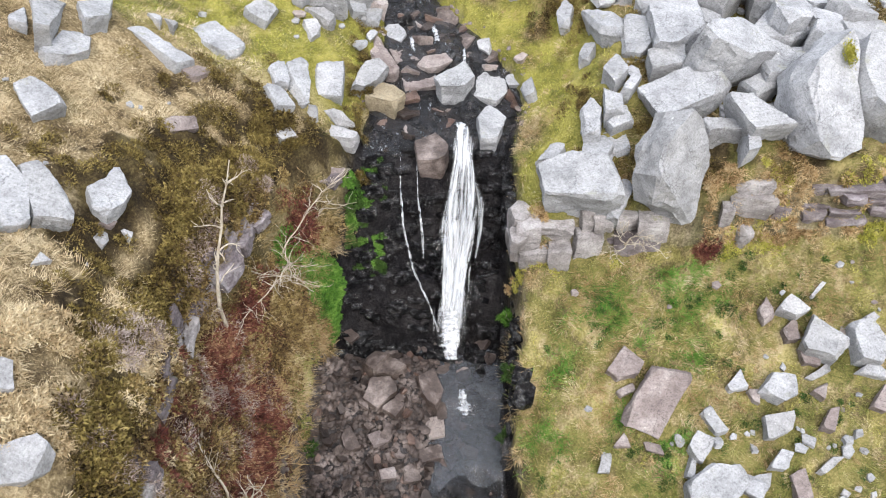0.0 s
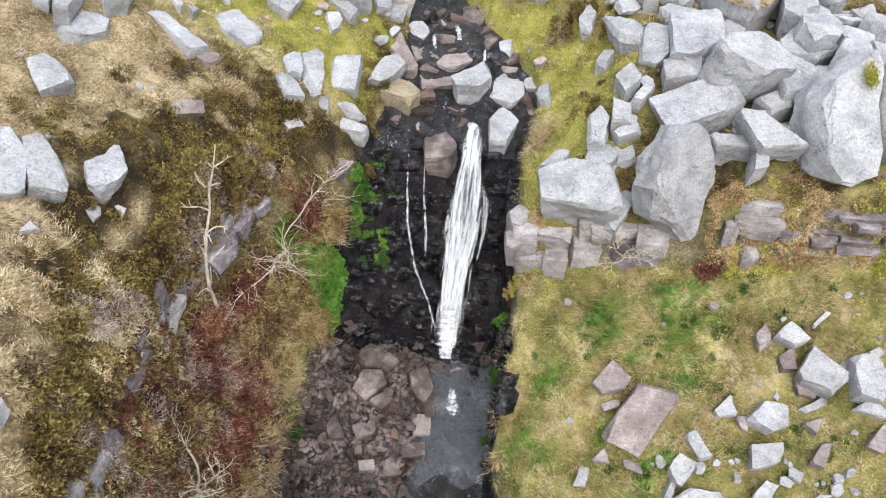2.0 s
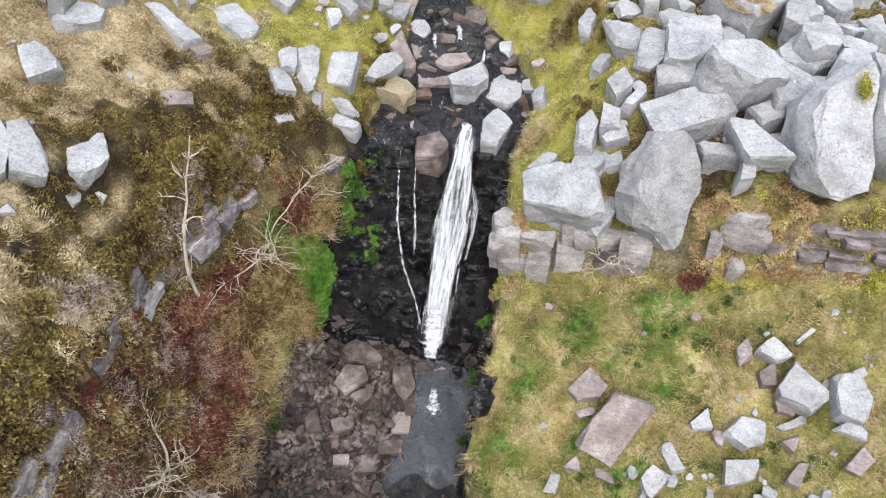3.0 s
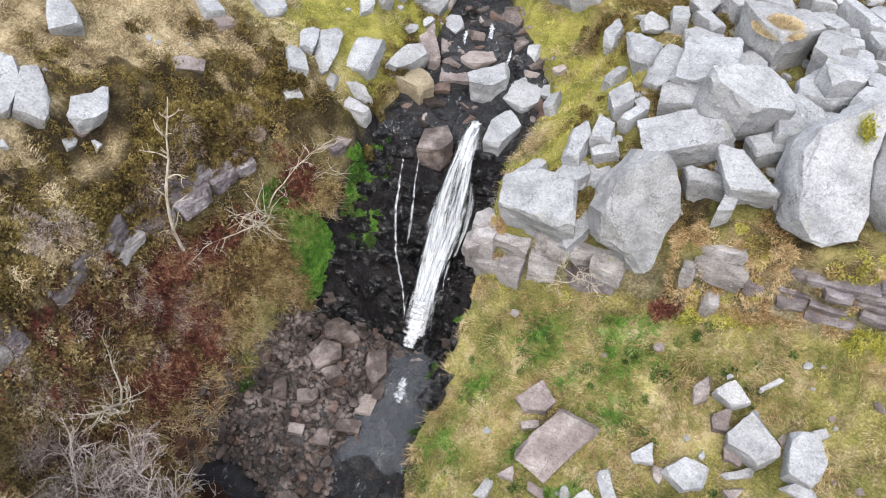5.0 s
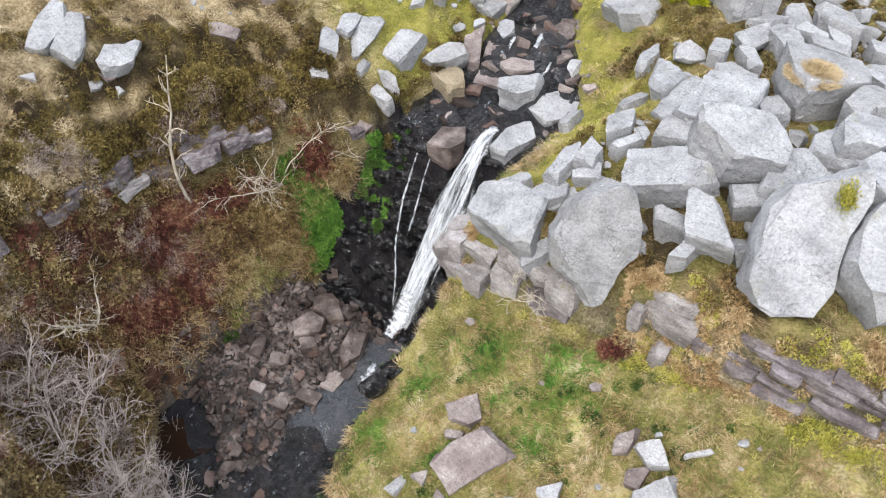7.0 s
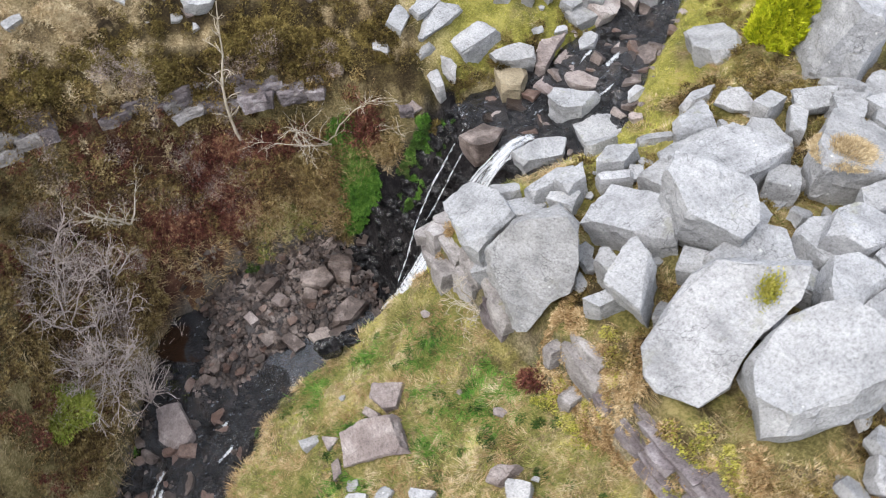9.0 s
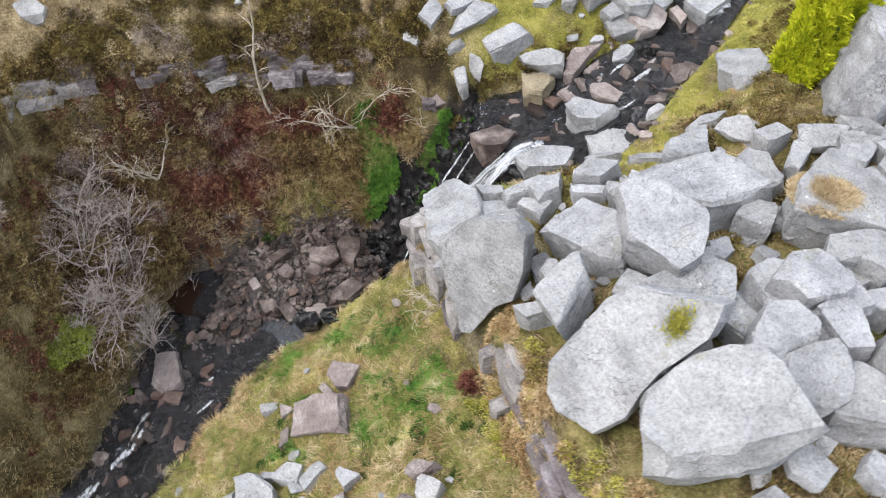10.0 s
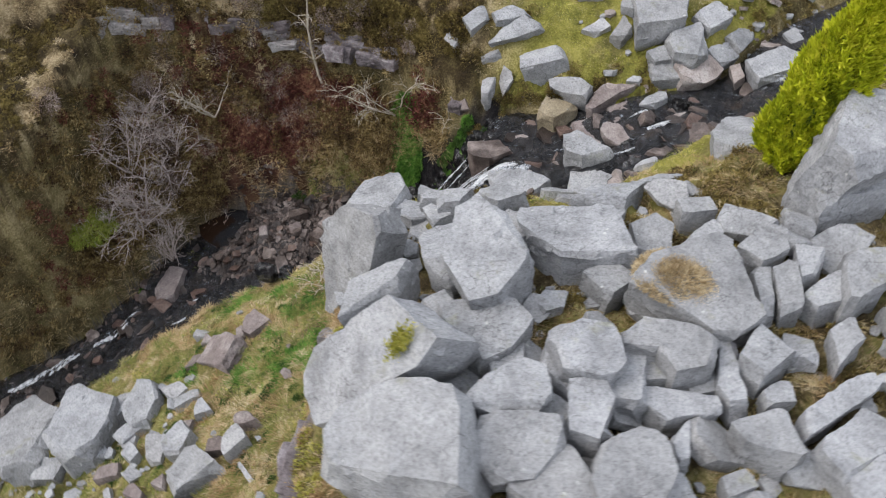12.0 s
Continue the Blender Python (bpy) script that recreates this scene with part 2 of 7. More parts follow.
def water_material(name, base, rough, ripple, scale, shine=0.8, cover=0.82, lively=False):
    m, n, l, p = material(name)
    where = n.new("ShaderNodeNewGeometry").outputs["Position"]
    p.inputs["Base Color"].default_value = (*base, 1)
    p.inputs["Roughness"].default_value = rough
    p.inputs["IOR"].default_value = 1.33
    p.inputs["Specular IOR Level"].default_value = shine
    p.inputs["Alpha"].default_value = cover
    if lively:
        depth = ramp_node(n, [(0.38, tuple(0.4 * v for v in base)), (0.56, base), (0.72, (0.055, 0.04, 0.03))])
        l.new(noise_node(n, l, where, 2.6, 5, 0.65), depth.inputs[0])
        torn = ramp_node(n, [(0.6, (0, 0, 0)), (0.7, (0.75, 0.75, 0.75))])
        l.new(noise_node(n, l, where, 4.2, 7, 0.78, (1.6, 0.8, 1)), torn.inputs[0])
        l.new(mix_node(n, l, torn.outputs[0], depth.outputs[0], (0.55, 0.6, 0.66)), p.inputs["Base Color"])
        # noise switches the specular up and down, standing in for broken sky glints
        glints = ramp_node(n, [(0.4, (0.08, 0.08, 0.08)), (0.64, (1, 1, 1))])
        l.new(noise_node(n, l, where, 7.0, 5, 0.7), glints.inputs[0])
        l.new(glints.outputs[0], p.inputs["Specular IOR Level"])
    b = bump_node(n, l, noise_node(n, l, where, scale, 4, 0.6), ripple, 0.1)
    l.new(bump_node(n, l, noise_node(n, l, where, scale * 4, 3, 0.6), ripple, 0.02, b), p.inputs["Normal"])
    return m


# POOL and RIFFLE: blue-grey bases put part of the sky's reflection into the colour
POOL = water_material("still_sky_grey_water", (0.068, 0.073, 0.083), 0.07, 0.5, 5.0, 1.0, 0.76)
RIFFLE = water_material("rippled_dark_water", (0.032, 0.033, 0.037), 0.06, 1.0, 6.0, 1.0, 0.82, True)
PEATY = water_material("peaty_brown_water", (0.024, 0.013, 0.008), 0.05, 0.1, 3.0, 0.25, 0.97)


def foam_material(name, lo, hi, stretch, detail=6, rough=0.7, deep=0.62, cover=0.95):
    """White water: torn along the way it runs, thin at its edges."""
    m, n, l, p = material(name)
    uv = n.new("ShaderNodeUVMap").outputs[0]
    p.inputs["Roughness"].default_value = 0.4
    fine = noise_node(n, l, uv, 1.0, detail, rough, stretch)
    broad = noise_node(n, l, uv, 1.0, 4, 0.6, (stretch[0] * 0.25, stretch[1] * 1.4, 1))
    f = mix_node(n, l, 0.5, fine, broad)
    rim = n.new("ShaderNodeVertexColor")
    rim.layer_name = "body"
    # towards the edges only the thickest threads are left
    thin = n.new("ShaderNodeMath")
    thin.operation = "MULTIPLY_ADD"
    thin.use_clamp = True
    l.new(rim.outputs[0], thin.inputs[0])
    thin.inputs[1].default_value = 0.36
    l.new(f, thin.inputs[2])
    r = ramp_node(n, [(lo + 0.34, (0, 0, 0)), (hi + 0.38, (cover, cover, cover))])
    l.new(thin.outputs[0], r.inputs[0])
    # shading between the threads is painted: blue-grey streaks in the base colour
    shade = ramp_node(n, [(0.36, (deep, deep + 0.07, deep + 0.15)), (0.56, (0.93, 0.95, 0.98))])
    l.new(mix_node(n, l, 0.5, fine, noise_node(n, l, uv, 1.0, 5, 0.65, (stretch[0] * 0.5, stretch[1] * 0.9, 1))), shade.inputs[0])
    l.new(shade.outputs[0], p.inputs["Base Color"])
    edge = ramp_node(n, [(0.0, (0, 0, 0)), (0.3, (1, 1, 1))])
    l.new(rim.outputs[0], edge.inputs[0])
    l.new(mix_node(n, l, 1.0, r.outputs[0], edge.outputs[0], "MULTIPLY"), p.inputs["Alpha"])
    l.new(bump_node(n, l, f, 0.25, 0.03), p.inputs["Normal"])
    return m


FALL = foam_material("falling_white_water", 0.42, 0.7, (18, 1.0, 1), 5, 0.58, 0.52, 0.78)
VEIL = foam_material("thin_white_water", 0.4, 0.76, (22, 0.9, 1), 5, 0.58, 0.55, 0.6)
TRICKLE = foam_material("trickling_water", 0.42, 0.66, (40, 4.5, 1), 7, 0.7, 0.5, 0.8)
SPRAY = foam_material("white_spray", 0.38, 0.6, (9, 7, 1), 7, 0.72, 0.72, 0.9)
CHURN = foam_material("churned_foam", 0.42, 0.68, (9, 5, 1), 7, 0.72, 0.6, 0.8)
# ---- the lie of the land ----
def sm(a, b, v):
    k = np.clip((v - a) / (b - a), 0, 1)
    return k * k * (3 - 2 * k)


def wob(x, y, seed=0.0):
    """A cheap smooth wobble between -1 and 1."""
    return (np.sin(1.7 * x + 2.3 * y + seed) + np.sin(3.1 * x - 1.9 * y + 2.1 * seed + 1.3)
            + np.sin(-2.3 * x + 4.3 * y + 0.7 * seed) + np.sin(5.3 * x + 3.7 * y + 1.9 * seed)) / 4


LEFT_Y = [-20, -6, 0, 1.5, 2.5, 3.5, 4.5, 5.4, 6.6, 7.8, 9.3, 10.6, 11.4, 12.4, 13.2, 14.4, 15.5, 17.5, 18.5, 20, 24, 30, 60]
LEFT_X = [16, 7, 2.9, 2.1, 1.15, -0.2, -1.9, -2.95, -3.0, -3.0, -3.0, -2.6, -2.3, -1.95, -1.8, -1.75, -1.35, -1.5, -2.2, -3.6, -6, -9, -20]
RIGHT_Y = [-20, -6, 0, 1, 2.5, 4, 5, 6, 7, 9, 10.5, 11.5, 13.2, 14.5, 15.5, 17.5, 18.5, 20, 24, 30, 60]
RIGHT_X = [19, 9.5, 5, 4.5, 3.6, 2.9, 2.3, 1.6, 1.25, 1.35, 1.35, 1.3, 1.45, 1.9, 1.6, 0.15, -0.4, -1.5, -4, -7, -17]
LEVEL_Y = [-20, -6, 0, 1, 2.4, 2.7, 3.6, 3.9, 5.2, 5.6, 6.9, 7.2, 8.7, 8.9, 10.35, 10.6, 11.3, 11.6, 13.0, 13.3, 14.4, 15.4, 16.2, 17.6, 18.6, 19.2, 24, 60]
LEVEL_Z = [-9, -4, -2.2, -1.9, -1.55, -1.35, -1.2, -0.8, -0.7, -0.42, -0.36, -0.06, -0.05, 0.08, 0.1, 0.35, 1.45, 1.6, 4.0, 4.22, 4.28, 4.75, 5.1, 5.3, 5.35, 5.75, 6.6, 16]


def shore_left(y):
    return np.interp(y, LEFT_Y, LEFT_X)


def shore_right(y):
    return np.interp(y, RIGHT_Y, RIGHT_X)


def water_level(y, x=0.0):
    """The stream's level; its small steps run askew and uneven across it."""
    loose = sm(10.3, 9.9, y) + sm(13.3, 13.7, y)
    return np.interp(y + loose * (0.3 * wob(1.6 * x, 0.6 * y, 4) + 0.16 * np.sin(5.1 * x + 2 * y) - 0.12 * x), LEVEL_Y, LEVEL_Z)


def bed(x, y):
    """The stream's bed: a channel near the right shore, a bank of gravel along the left one below the fall."""
    level = water_level(y, x)
    inner = (x - shore_left(y)) / (shore_right(y) - shore_left(y))
    gravel = (0.36 - 0.62 * sm(0.45, 0.75, inner)) * sm(10.3, 9.6, y) * sm(5.2, 6.4, y)
    low = -0.2 * sm(6.4, 5.2, y) + 0.22 * wob(x * 2.1, y * 2.1, 3) * sm(6.4, 5.2, y)
    fall = sm(10.3, 10.6, y) * sm(13.1, 12.9, y)
    step = 0.16 * np.sin(4.6 * y + 0.8 * np.sin(2 * x)) + 0.1 * np.sin(9.7 * y + 3 * x)
    notch = 0.25 * sm(0.55, 0.3, np.abs(x - 0.2 - 0.1 * (y - 11)))
    upper = (-0.2 + 0.12 * wob(2 * x, 2 * y, 5)) * sm(13.0, 13.3, y)
    hollow = -0.95 * np.exp(-(((x + 2.3) / 0.85) ** 2 + ((y - 5.48) / 0.68) ** 2) ** 2)
    return level + gravel + low + fall * (step - notch) + upper + hollow + 0.05 * wob(5 * x, 5 * y, 2)


EDGE_Y = [-10, 0, 2, 4, 5, 6.5, 7.5, 8.2, 9, 10, 10.6, 11.3, 12, 12.4, 14, 16, 18, 22, 40]
EDGE_X = [2, -2.6, -3.5, -3.85, -3.95, -4.2, -4.45, -4.3, -4.0, -3.85, -3.55, -3.25, -2.6, -2.25, -2.2, -2.0, -2.4, -5, -14]
CREST_Y = [-10, 0, 4, 5, 6.5, 7.5, 8.7, 9.9, 11.3, 12.2, 14, 16, 18, 22, 40]
CREST_Z = [3.0, 4.9, 5.6, 5.55, 5.2, 5.0, 5.15, 5.0, 4.6, 4.4, 4.75, 5.3, 5.9, 7.0, 12]


def crest(y):
    return np.interp(y, CREST_Y, CREST_Z)


def hill_edge(y):
    return np.interp(y, EDGE_Y, EDGE_X)


def hill(x, y):
    """The hillside above the left shore, with the ledge along its lower edge."""
    steep = np.interp(y, [0, 5, 9, 12, 15, 20], [1.0, 1.05, 1.05, 1.0, 0.6, 0.5])
    u = hill_edge(y) - x
    up = np.where(u > 0, steep * np.interp(u, [0, 0.5, 1.1, 1.6, 2.5, 5, 12, 40, 200], [0, 0.7, 1.35, 1.75, 2.3, 4.0, 7, 14, 16]), 0.35 * u)
    return crest(y) + up + 0.1 * wob(0.9 * x, 0.9 * y, 1)


def ledge_line(x):
    return 10.6 + 0.06 * np.sin(2.2 * x) + 0.05 * np.sin(5.1 * x + 1)


def brae(x, y):
    """The right side: a grass shelf, a ledge of bedded rock and the boulder slope above it."""
    shelf = 2.95 + 0.62 * np.minimum(y - 9.6, 0.8) + 0.13 * np.clip(x - 4, -4, 8) - 0.35 * sm(3.2, 1.3, x) * sm(9.6, 8.4, y) + 0.06 * wob(1.3 * x, 1.3 * y, 4)
    top = np.interp(y, [10, 10.6, 11.5, 13, 14.5, 17, 20, 25, 40, 200], [4.15, 4.4, 5.0, 5.8, 6.15, 6.45, 7.1, 8.2, 12, 14])
    near = np.interp(y, [10, 11.5, 13, 15, 17, 20, 25, 40], [3.9, 4.3, 4.4, 4.95, 5.5, 6.0, 7.0, 11])
    off = (x - shore_right(y)) / np.sqrt(1 + 0.4 * np.clip(y - 14, 0, 4))
    top = near + (top - near) * sm(0.0, 2.2, off) + 0.08 * wob(1.6 * x, 1.6 * y, 9)
    top = top + sm(4.6, 6.2, x) * np.interp(y, [10, 10.6, 10.9, 11.5, 13, 14.5], [0.7, 0.7, 0.8, 0.6, 0.2, 0.0])
    k = sm(-0.14, 0.14, y - ledge_line(x))
    return np.maximum(shelf * (1 - k) + top * k, -12)


def ground_height(x, y):
    x, y = np.asarray(x, float), np.asarray(y, float)
    level = bed(x, y)
    out_l = (shore_left(y) - x) * np.interp(y, [-10, 1, 5, 6, 18, 20], [0.7, 0.7, 0.65, 1, 1, 0.75])
    quick = np.interp(y, [0, 2.2, 3.2, 4, 4.5, 5, 5.5, 6, 7, 9.4, 9.9, 12, 13, 14, 16], [2.4, 2.0, 0.95, 0.88, 1.08, 1.3, 1.3, 1.05, 0.95, 0.87, 1.0, 1.0, 1.5, 0.8, 0.6])
    d = (out_l + 0.13 * wob(1.9 * x, 1.9 * y, 6) + 0.05 * wob(4.9 * x, 4.3 * y, 8)) * quick + 0.22 * sm(10.5, 11, y) * sm(12.6, 12, y)
    ramp_l = np.interp(d, [0, 0.2, 0.6, 0.9, 1.05, 1.18, 1.3, 1.45], [0, 0.4, 1.2, 2.2, 3.0, 3.6, 4.3, 6.0]) + np.maximum(d - 1.45, 0) * 6
    # the steep bank from the water up to the foot of the ledge
    across = np.maximum(shore_left(y) - hill_edge(y), 0.5)
    part_way = (shore_left(y) - x + 0.1 * wob(1.9 * x, 1.9 * y, 6) + 0.04 * wob(4.9 * x, 4.3 * y, 8)) / across
    rise = crest(y) - 0.62 - level
    slope_up = rise * np.interp(part_way, [0, 0.06, 0.3, 0.6, 0.85, 0.94, 1.0], [0, 0.2, 0.36, 0.53, 0.68, 0.76, 1.0]) + np.maximum(part_way - 1, 0) * across * 9
    mid_bank = sm(1.5, 3.0, y) * sm(12.7, 12.0, y)
    left = np.minimum(hill(x, y), level + ramp_l * (1 - mid_bank) + slope_up * mid_bank)
    out_r = (x - shore_right(y)) * np.interp(y, [-10, 5, 6, 7, 16, 18, 20], [0.75, 0.8, 1, 1, 1, 0.85, 0.7])
    e = out_r + 0.07 * wob(2.3 * x, 2.3 * y, 7)
    right = np.minimum(brae(x, y), level + np.maximum(e, 0) * np.interp(y, [0, 4, 6, 14, 16], [2, 3, 7, 7, 2]))
    right = np.maximum(right, level + np.minimum(0.7 * np.maximum(out_r, 0), 1.6))
    z = np.where(out_l > 0, np.maximum(left, level), np.where(out_r > 0, np.maximum(right, level), level))
    return z


def lattice(x, y, seed):
    """Value noise between 0 and 1."""
    xi, yi = np.floor(x).astype(np.int64), np.floor(y).astype(np.int64)
    u, v = x - xi, y - yi
    u, v = u * u * (3 - 2 * u), v * v * (3 - 2 * v)

    def h(a, b):
        k = (a * 374761393 + b * 668265263 + seed * 974711) & 0xFFFFFFFF
        k = ((k ^ (k >> 13)) * 1274126177) & 0xFFFFFFFF
        return ((k ^ (k >> 16)) & 0xFFFF) / 65535.0

    return (h(xi, yi) * (1 - u) + h(xi + 1, yi) * u) * (1 - v) + (h(xi, yi + 1) * (1 - u) + h(xi + 1, yi + 1) * u) * v


def cloudy(x, y, seed, octaves=4):
    s, amp, total = 0.0, 1.0, 0.0
    for o in range(octaves):
        s = s + amp * lattice(x * 2 ** o + 13.7 * o, y * 2 ** o + 5.1 * o, seed + o)
        total, amp = total + amp, amp * 0.55
    return s / total


def covers(x, y):
    """How much of each ground cover lies at a place, and the ground's height and steepness there."""
    z = ground_height(x, y)
    e = 0.12
    gx, gy = (ground_height(x + e, y) - z) / e, (ground_height(x, y + e) - z) / e
    steep = np.hypot(gx, gy)
    n1, n2 = cloudy(x * 0.9, y * 0.9, 3), cloudy(x * 2.2, y * 2.2, 21)
    sl, sr = shore_left(y), shore_right(y)
    inside = (x > sl) & (x < sr)
    left, right = x <= sl, x >= sr
    on_hill = left & ((z > hill(x, y) - 0.25))
    on_bank = left & ~on_hill
    edge = hill(x, y) - crest(y)
    n3 = cloudy(x * 3.6, y * 3.6, 57)
    # heather grows in a belt above the ledge, crossed by a trodden path of straw, and in patches higher up
    above = hill_edge(y) - x
    belt = np.interp(y, [0, 2, 4, 5.5, 6.5, 7.5, 9, 10.5, 11.5, 12.3, 13], [0.05, 0.12, 0.36, 0.72, 1.05, 1.35, 1.65, 1.75, 1.6, 0.9, 0.2])
    trodden = np.exp(-((above - 0.62 - 0.07 * np.sin(1.5 * y)) / 0.09) ** 2) * sm(4.2, 4.9, y) * sm(8.9, 8.2, y)
    heath = sm(0.1, -0.1, above - belt - 0.9 * (n2 - 0.5)) * sm(0.34, 0.42, 0.5 * n1 + 0.5 * n3)
    heath = np.maximum(heath, 0.85 * sm(0.52, 0.56, 0.35 * n1 + 0.25 * n2 + 0.4 * n3) * sm(14.0, 12.0, y) * sm(6.0, 8.0, y) * sm(3.2, 2.0, above))
    heath = on_hill * heath * (1 - trodden)
    straw = np.where(on_hill, sm(13.5, 12, y) * 0.7 + (1 - 0.7 * sm(13.5, 12, y)) * 0.75 * sm(0.3, 0.55, cloudy(x * 0.6, y * 0.6, 8) + 0.12 * sm(1, 3, edge) - 0.3 * sm(12, 15, y)), 0.0)
    straw = np.where(on_hill, np.maximum(straw, sm(-0.3, -1.5, y)), straw)
    below = sm(-0.05, 0.25, y - ledge_line(x))
    heath = heath * (1 - 0.8 * sm(-0.3, -1.5, y)) + right * below * 0.75 * sm(0.44, 0.52, n2 + 0.03) * sm(0.6, 1.6, x - sr)
    straw = np.where(on_bank, 0.5, straw)
    heath = np.where(on_bank, 0.55 * sm(0.42, 0.55, n2), heath)
    straw = np.where(right, 0.7 * sm(0.46, 0.56, n2) + 0.2 * below * sm(0.4, 0.55, n1), straw)
    moss = np.where(right, below * sm(3.3, 1.0, x - sr) * sm(0.3, 0.5, n1 + 0.1) + 0.5 * (1 - below) * sm(0.55, 0.65, n2), 0.0)
    moss = np.where(on_hill, sm(12.2, 14.5, y) * sm(0.42, 0.58, n2 + 0.08), moss)
    rust = np.where(on_bank, sm(0.4, 0.55, n1 + 0.15 * sm(8.6, 7, y)) * sm(8.9, 8.0, y) * sm(4.4, 5.4, y), 0.0)
    rock = np.where(inside, 1.0, 0.0)
    rock = np.maximum(rock, 0.35 * right * sm(2.0, 3.5, steep))
    wet = inside * np.where(y < 9.9, 0.75, 1.0)
    wet = np.maximum(wet, sm(0.5, 0.1, np.abs(y - 12) - 1.6) * sm(0.45, 0.1, x - sr) * right)
    wet = np.maximum(wet, right * (y < 10.6) * sm(1.2, 0.5, z - water_level(y)) * sm(0.6, 0.3, x - sr))
    wet = np.maximum(wet, left * (y > 10.5) * (y < 13.2) * sm(0.5, 0.15, sl - x))
    return z, steep, heath, straw, moss, rust, rock, wet, on_bank, on_hill, inside, right, below


# ---- the ground, one sheet out to the horizon ----
def graded(lo, hi, step):
    core = np.arange(lo, hi + 1e-6, step)
    grow = np.cumsum(step * 1.22 ** np.arange(1, 42))
    return np.concatenate([lo - grow[::-1], core, hi + grow])


GX, GY = graded(-9.5, 11.0, 0.062), graded(-1.5, 24.0, 0.062)
XX, YY = np.meshgrid(GX, GY)
fx, fy = XX.ravel(), YY.ravel()
cz, csteep, cheath, cstraw, cmoss, crust, crock, cwet, cbank, chill, cin, cright, cbelow = covers(fx, fy)
soft = 1 - np.clip(crock + cwet, 0, 1)
tussock = cloudy(fx * 3.1, fy * 3.1, 31, 3) - 0.5
lump = soft * (0.3 * tussock * (0.4 + cheath + 0.4 * cbank) + 0.13 * (cloudy(fx * 6, fy * 6, 77, 2) - 0.5))
crag = (1 - soft) * (0.16 * (np.abs(cloudy(fx * 3.3, fy * 3.3, 41) - 0.5) * -2 + 0.3) + 0.05 * (cloudy(fx * 11, fy * 11, 51, 2) - 0.5))
near_zone = sm(40, 20, np.hypot(fx, fy - 10))
fz = cz + (lump + crag) * near_zone
rows_n, cols_n = XX.shape
idx = np.arange(rows_n * cols_n).reshape(rows_n, cols_n)
quads = np.stack([idx[:-1, :-1], idx[:-1, 1:], idx[1:, 1:], idx[1:, :-1]], -1).reshape(-1, 4)


def mesh_of(name, verts, faces):
    """A mesh from an array of corners and an array of faces of equal size."""
    me = bpy.data.meshes.new(name)
    k = faces.shape[1]
    me.vertices.add(len(verts))
    me.vertices.foreach_set("co", np.ascontiguousarray(verts, dtype=np.float32).ravel())
    me.loops.add(faces.size)
    me.loops.foreach_set("vertex_index", np.ascontiguousarray(faces, dtype=np.int32).ravel())
    me.polygons.add(len(faces))
    me.polygons.foreach_set("loop_start", np.arange(0, faces.size, k, dtype=np.int32))
    me.update(calc_edges=True)
    return me


def weights(me, name, channels):
    layer = me.color_attributes.new(name, "FLOAT_COLOR", "POINT")
    data = np.ones((len(me.vertices), 4), dtype=np.float32)
    for i, c in enumerate(channels):
        data[:, i] = c
    layer.data.foreach_set("color", data.ravel())


ground_mesh = mesh_of("ground", np.stack([fx, fy, fz], 1), quads)
weights(ground_mesh, "plants", (cstraw, cheath, cmoss))
weights(ground_mesh, "rocks", (crock, cwet, crust))
ground_mesh.materials.append(GROUND)
ground_mesh.polygons.foreach_set("use_smooth", np.ones(len(quads), dtype=bool))
ground = tagged(new("ground", ground_mesh), "rough moorland ground of grass, heather and bare rock", "ground", kind="structure")


def resting(x, y):
    """Height of the ground's sheet, lumps included, at one place."""
    i = int(np.clip(np.searchsorted(GX, x), 1, len(GX) - 1))
    j = int(np.clip(np.searchsorted(GY, y), 1, len(GY) - 1))
    return float(fz[j * cols_n + i])


# ---- water ----
def stream_sheet(name, y0, y1, rise, mat, label, step=0.1):
    ys = np.arange(y0, y1, step)
    ks = np.linspace(-0.04, 1.04, 34)
    yy, kk = np.meshgrid(ys, ks, indexing="ij")
    yy = yy + np.exp(-((yy - 7.0) / 0.5) ** 2) * (0.22 * np.sin(9 * kk) + 0.1 * np.sin(25 * kk + 1))
    xx = shore_left(yy) + kk * (shore_right(yy) - shore_left(yy))
    zz = water_level(yy, xx) + rise + 0.02 * wob(6 * xx, 6 * yy, 2)
    r, c = yy.shape
    ids = np.arange(r * c).reshape(r, c)
    q = np.stack([ids[:-1, :-1], ids[:-1, 1:], ids[1:, 1:], ids[1:, :-1]], -1).reshape(-1, 4)
    me = mesh_of(name, np.stack([xx.ravel(), yy.ravel(), zz.ravel()], 1), q)
    me.polygons.foreach_set("use_smooth", np.ones(len(q), dtype=bool))
    me.materials.append(mat)
    return tagged(new(name, me), label, "water", kind="structure")


stream_sheet("water", 7.0, 10.5, 0.0, POOL, "dark still pool below the waterfall")
stream_sheet("water", -5.0, 7.01, 0.0, RIFFLE, "dark rippled stream running over stones")
bm = bmesh.new()
rim_ = [bm.verts.new((-2.3 + (1.0 + 0.1 * math.sin(3 * a)) * math.cos(a), 5.48 + (0.85 + 0.08 * math.sin(2 * a)) * math.sin(a), -0.42)) for a in (6.2832 * i / 28 for i in range(28))]
bm.faces.new(rim_)
side_pool = bpy.data.meshes.new("water")
bm.to_mesh(side_pool)
bm.free()
side_pool.materials.append(PEATY)
tagged(new("water", side_pool), "still peat-brown side pool under the bank", "water", kind="structure")
stream_sheet("water", 13.0, 16.6, 0.02, RIFFLE, "dark rippled stream above the waterfall")
stream_sheet("water", 16.5, 28.0, 0.02, RIFFLE, "dark upper stream between boulders")


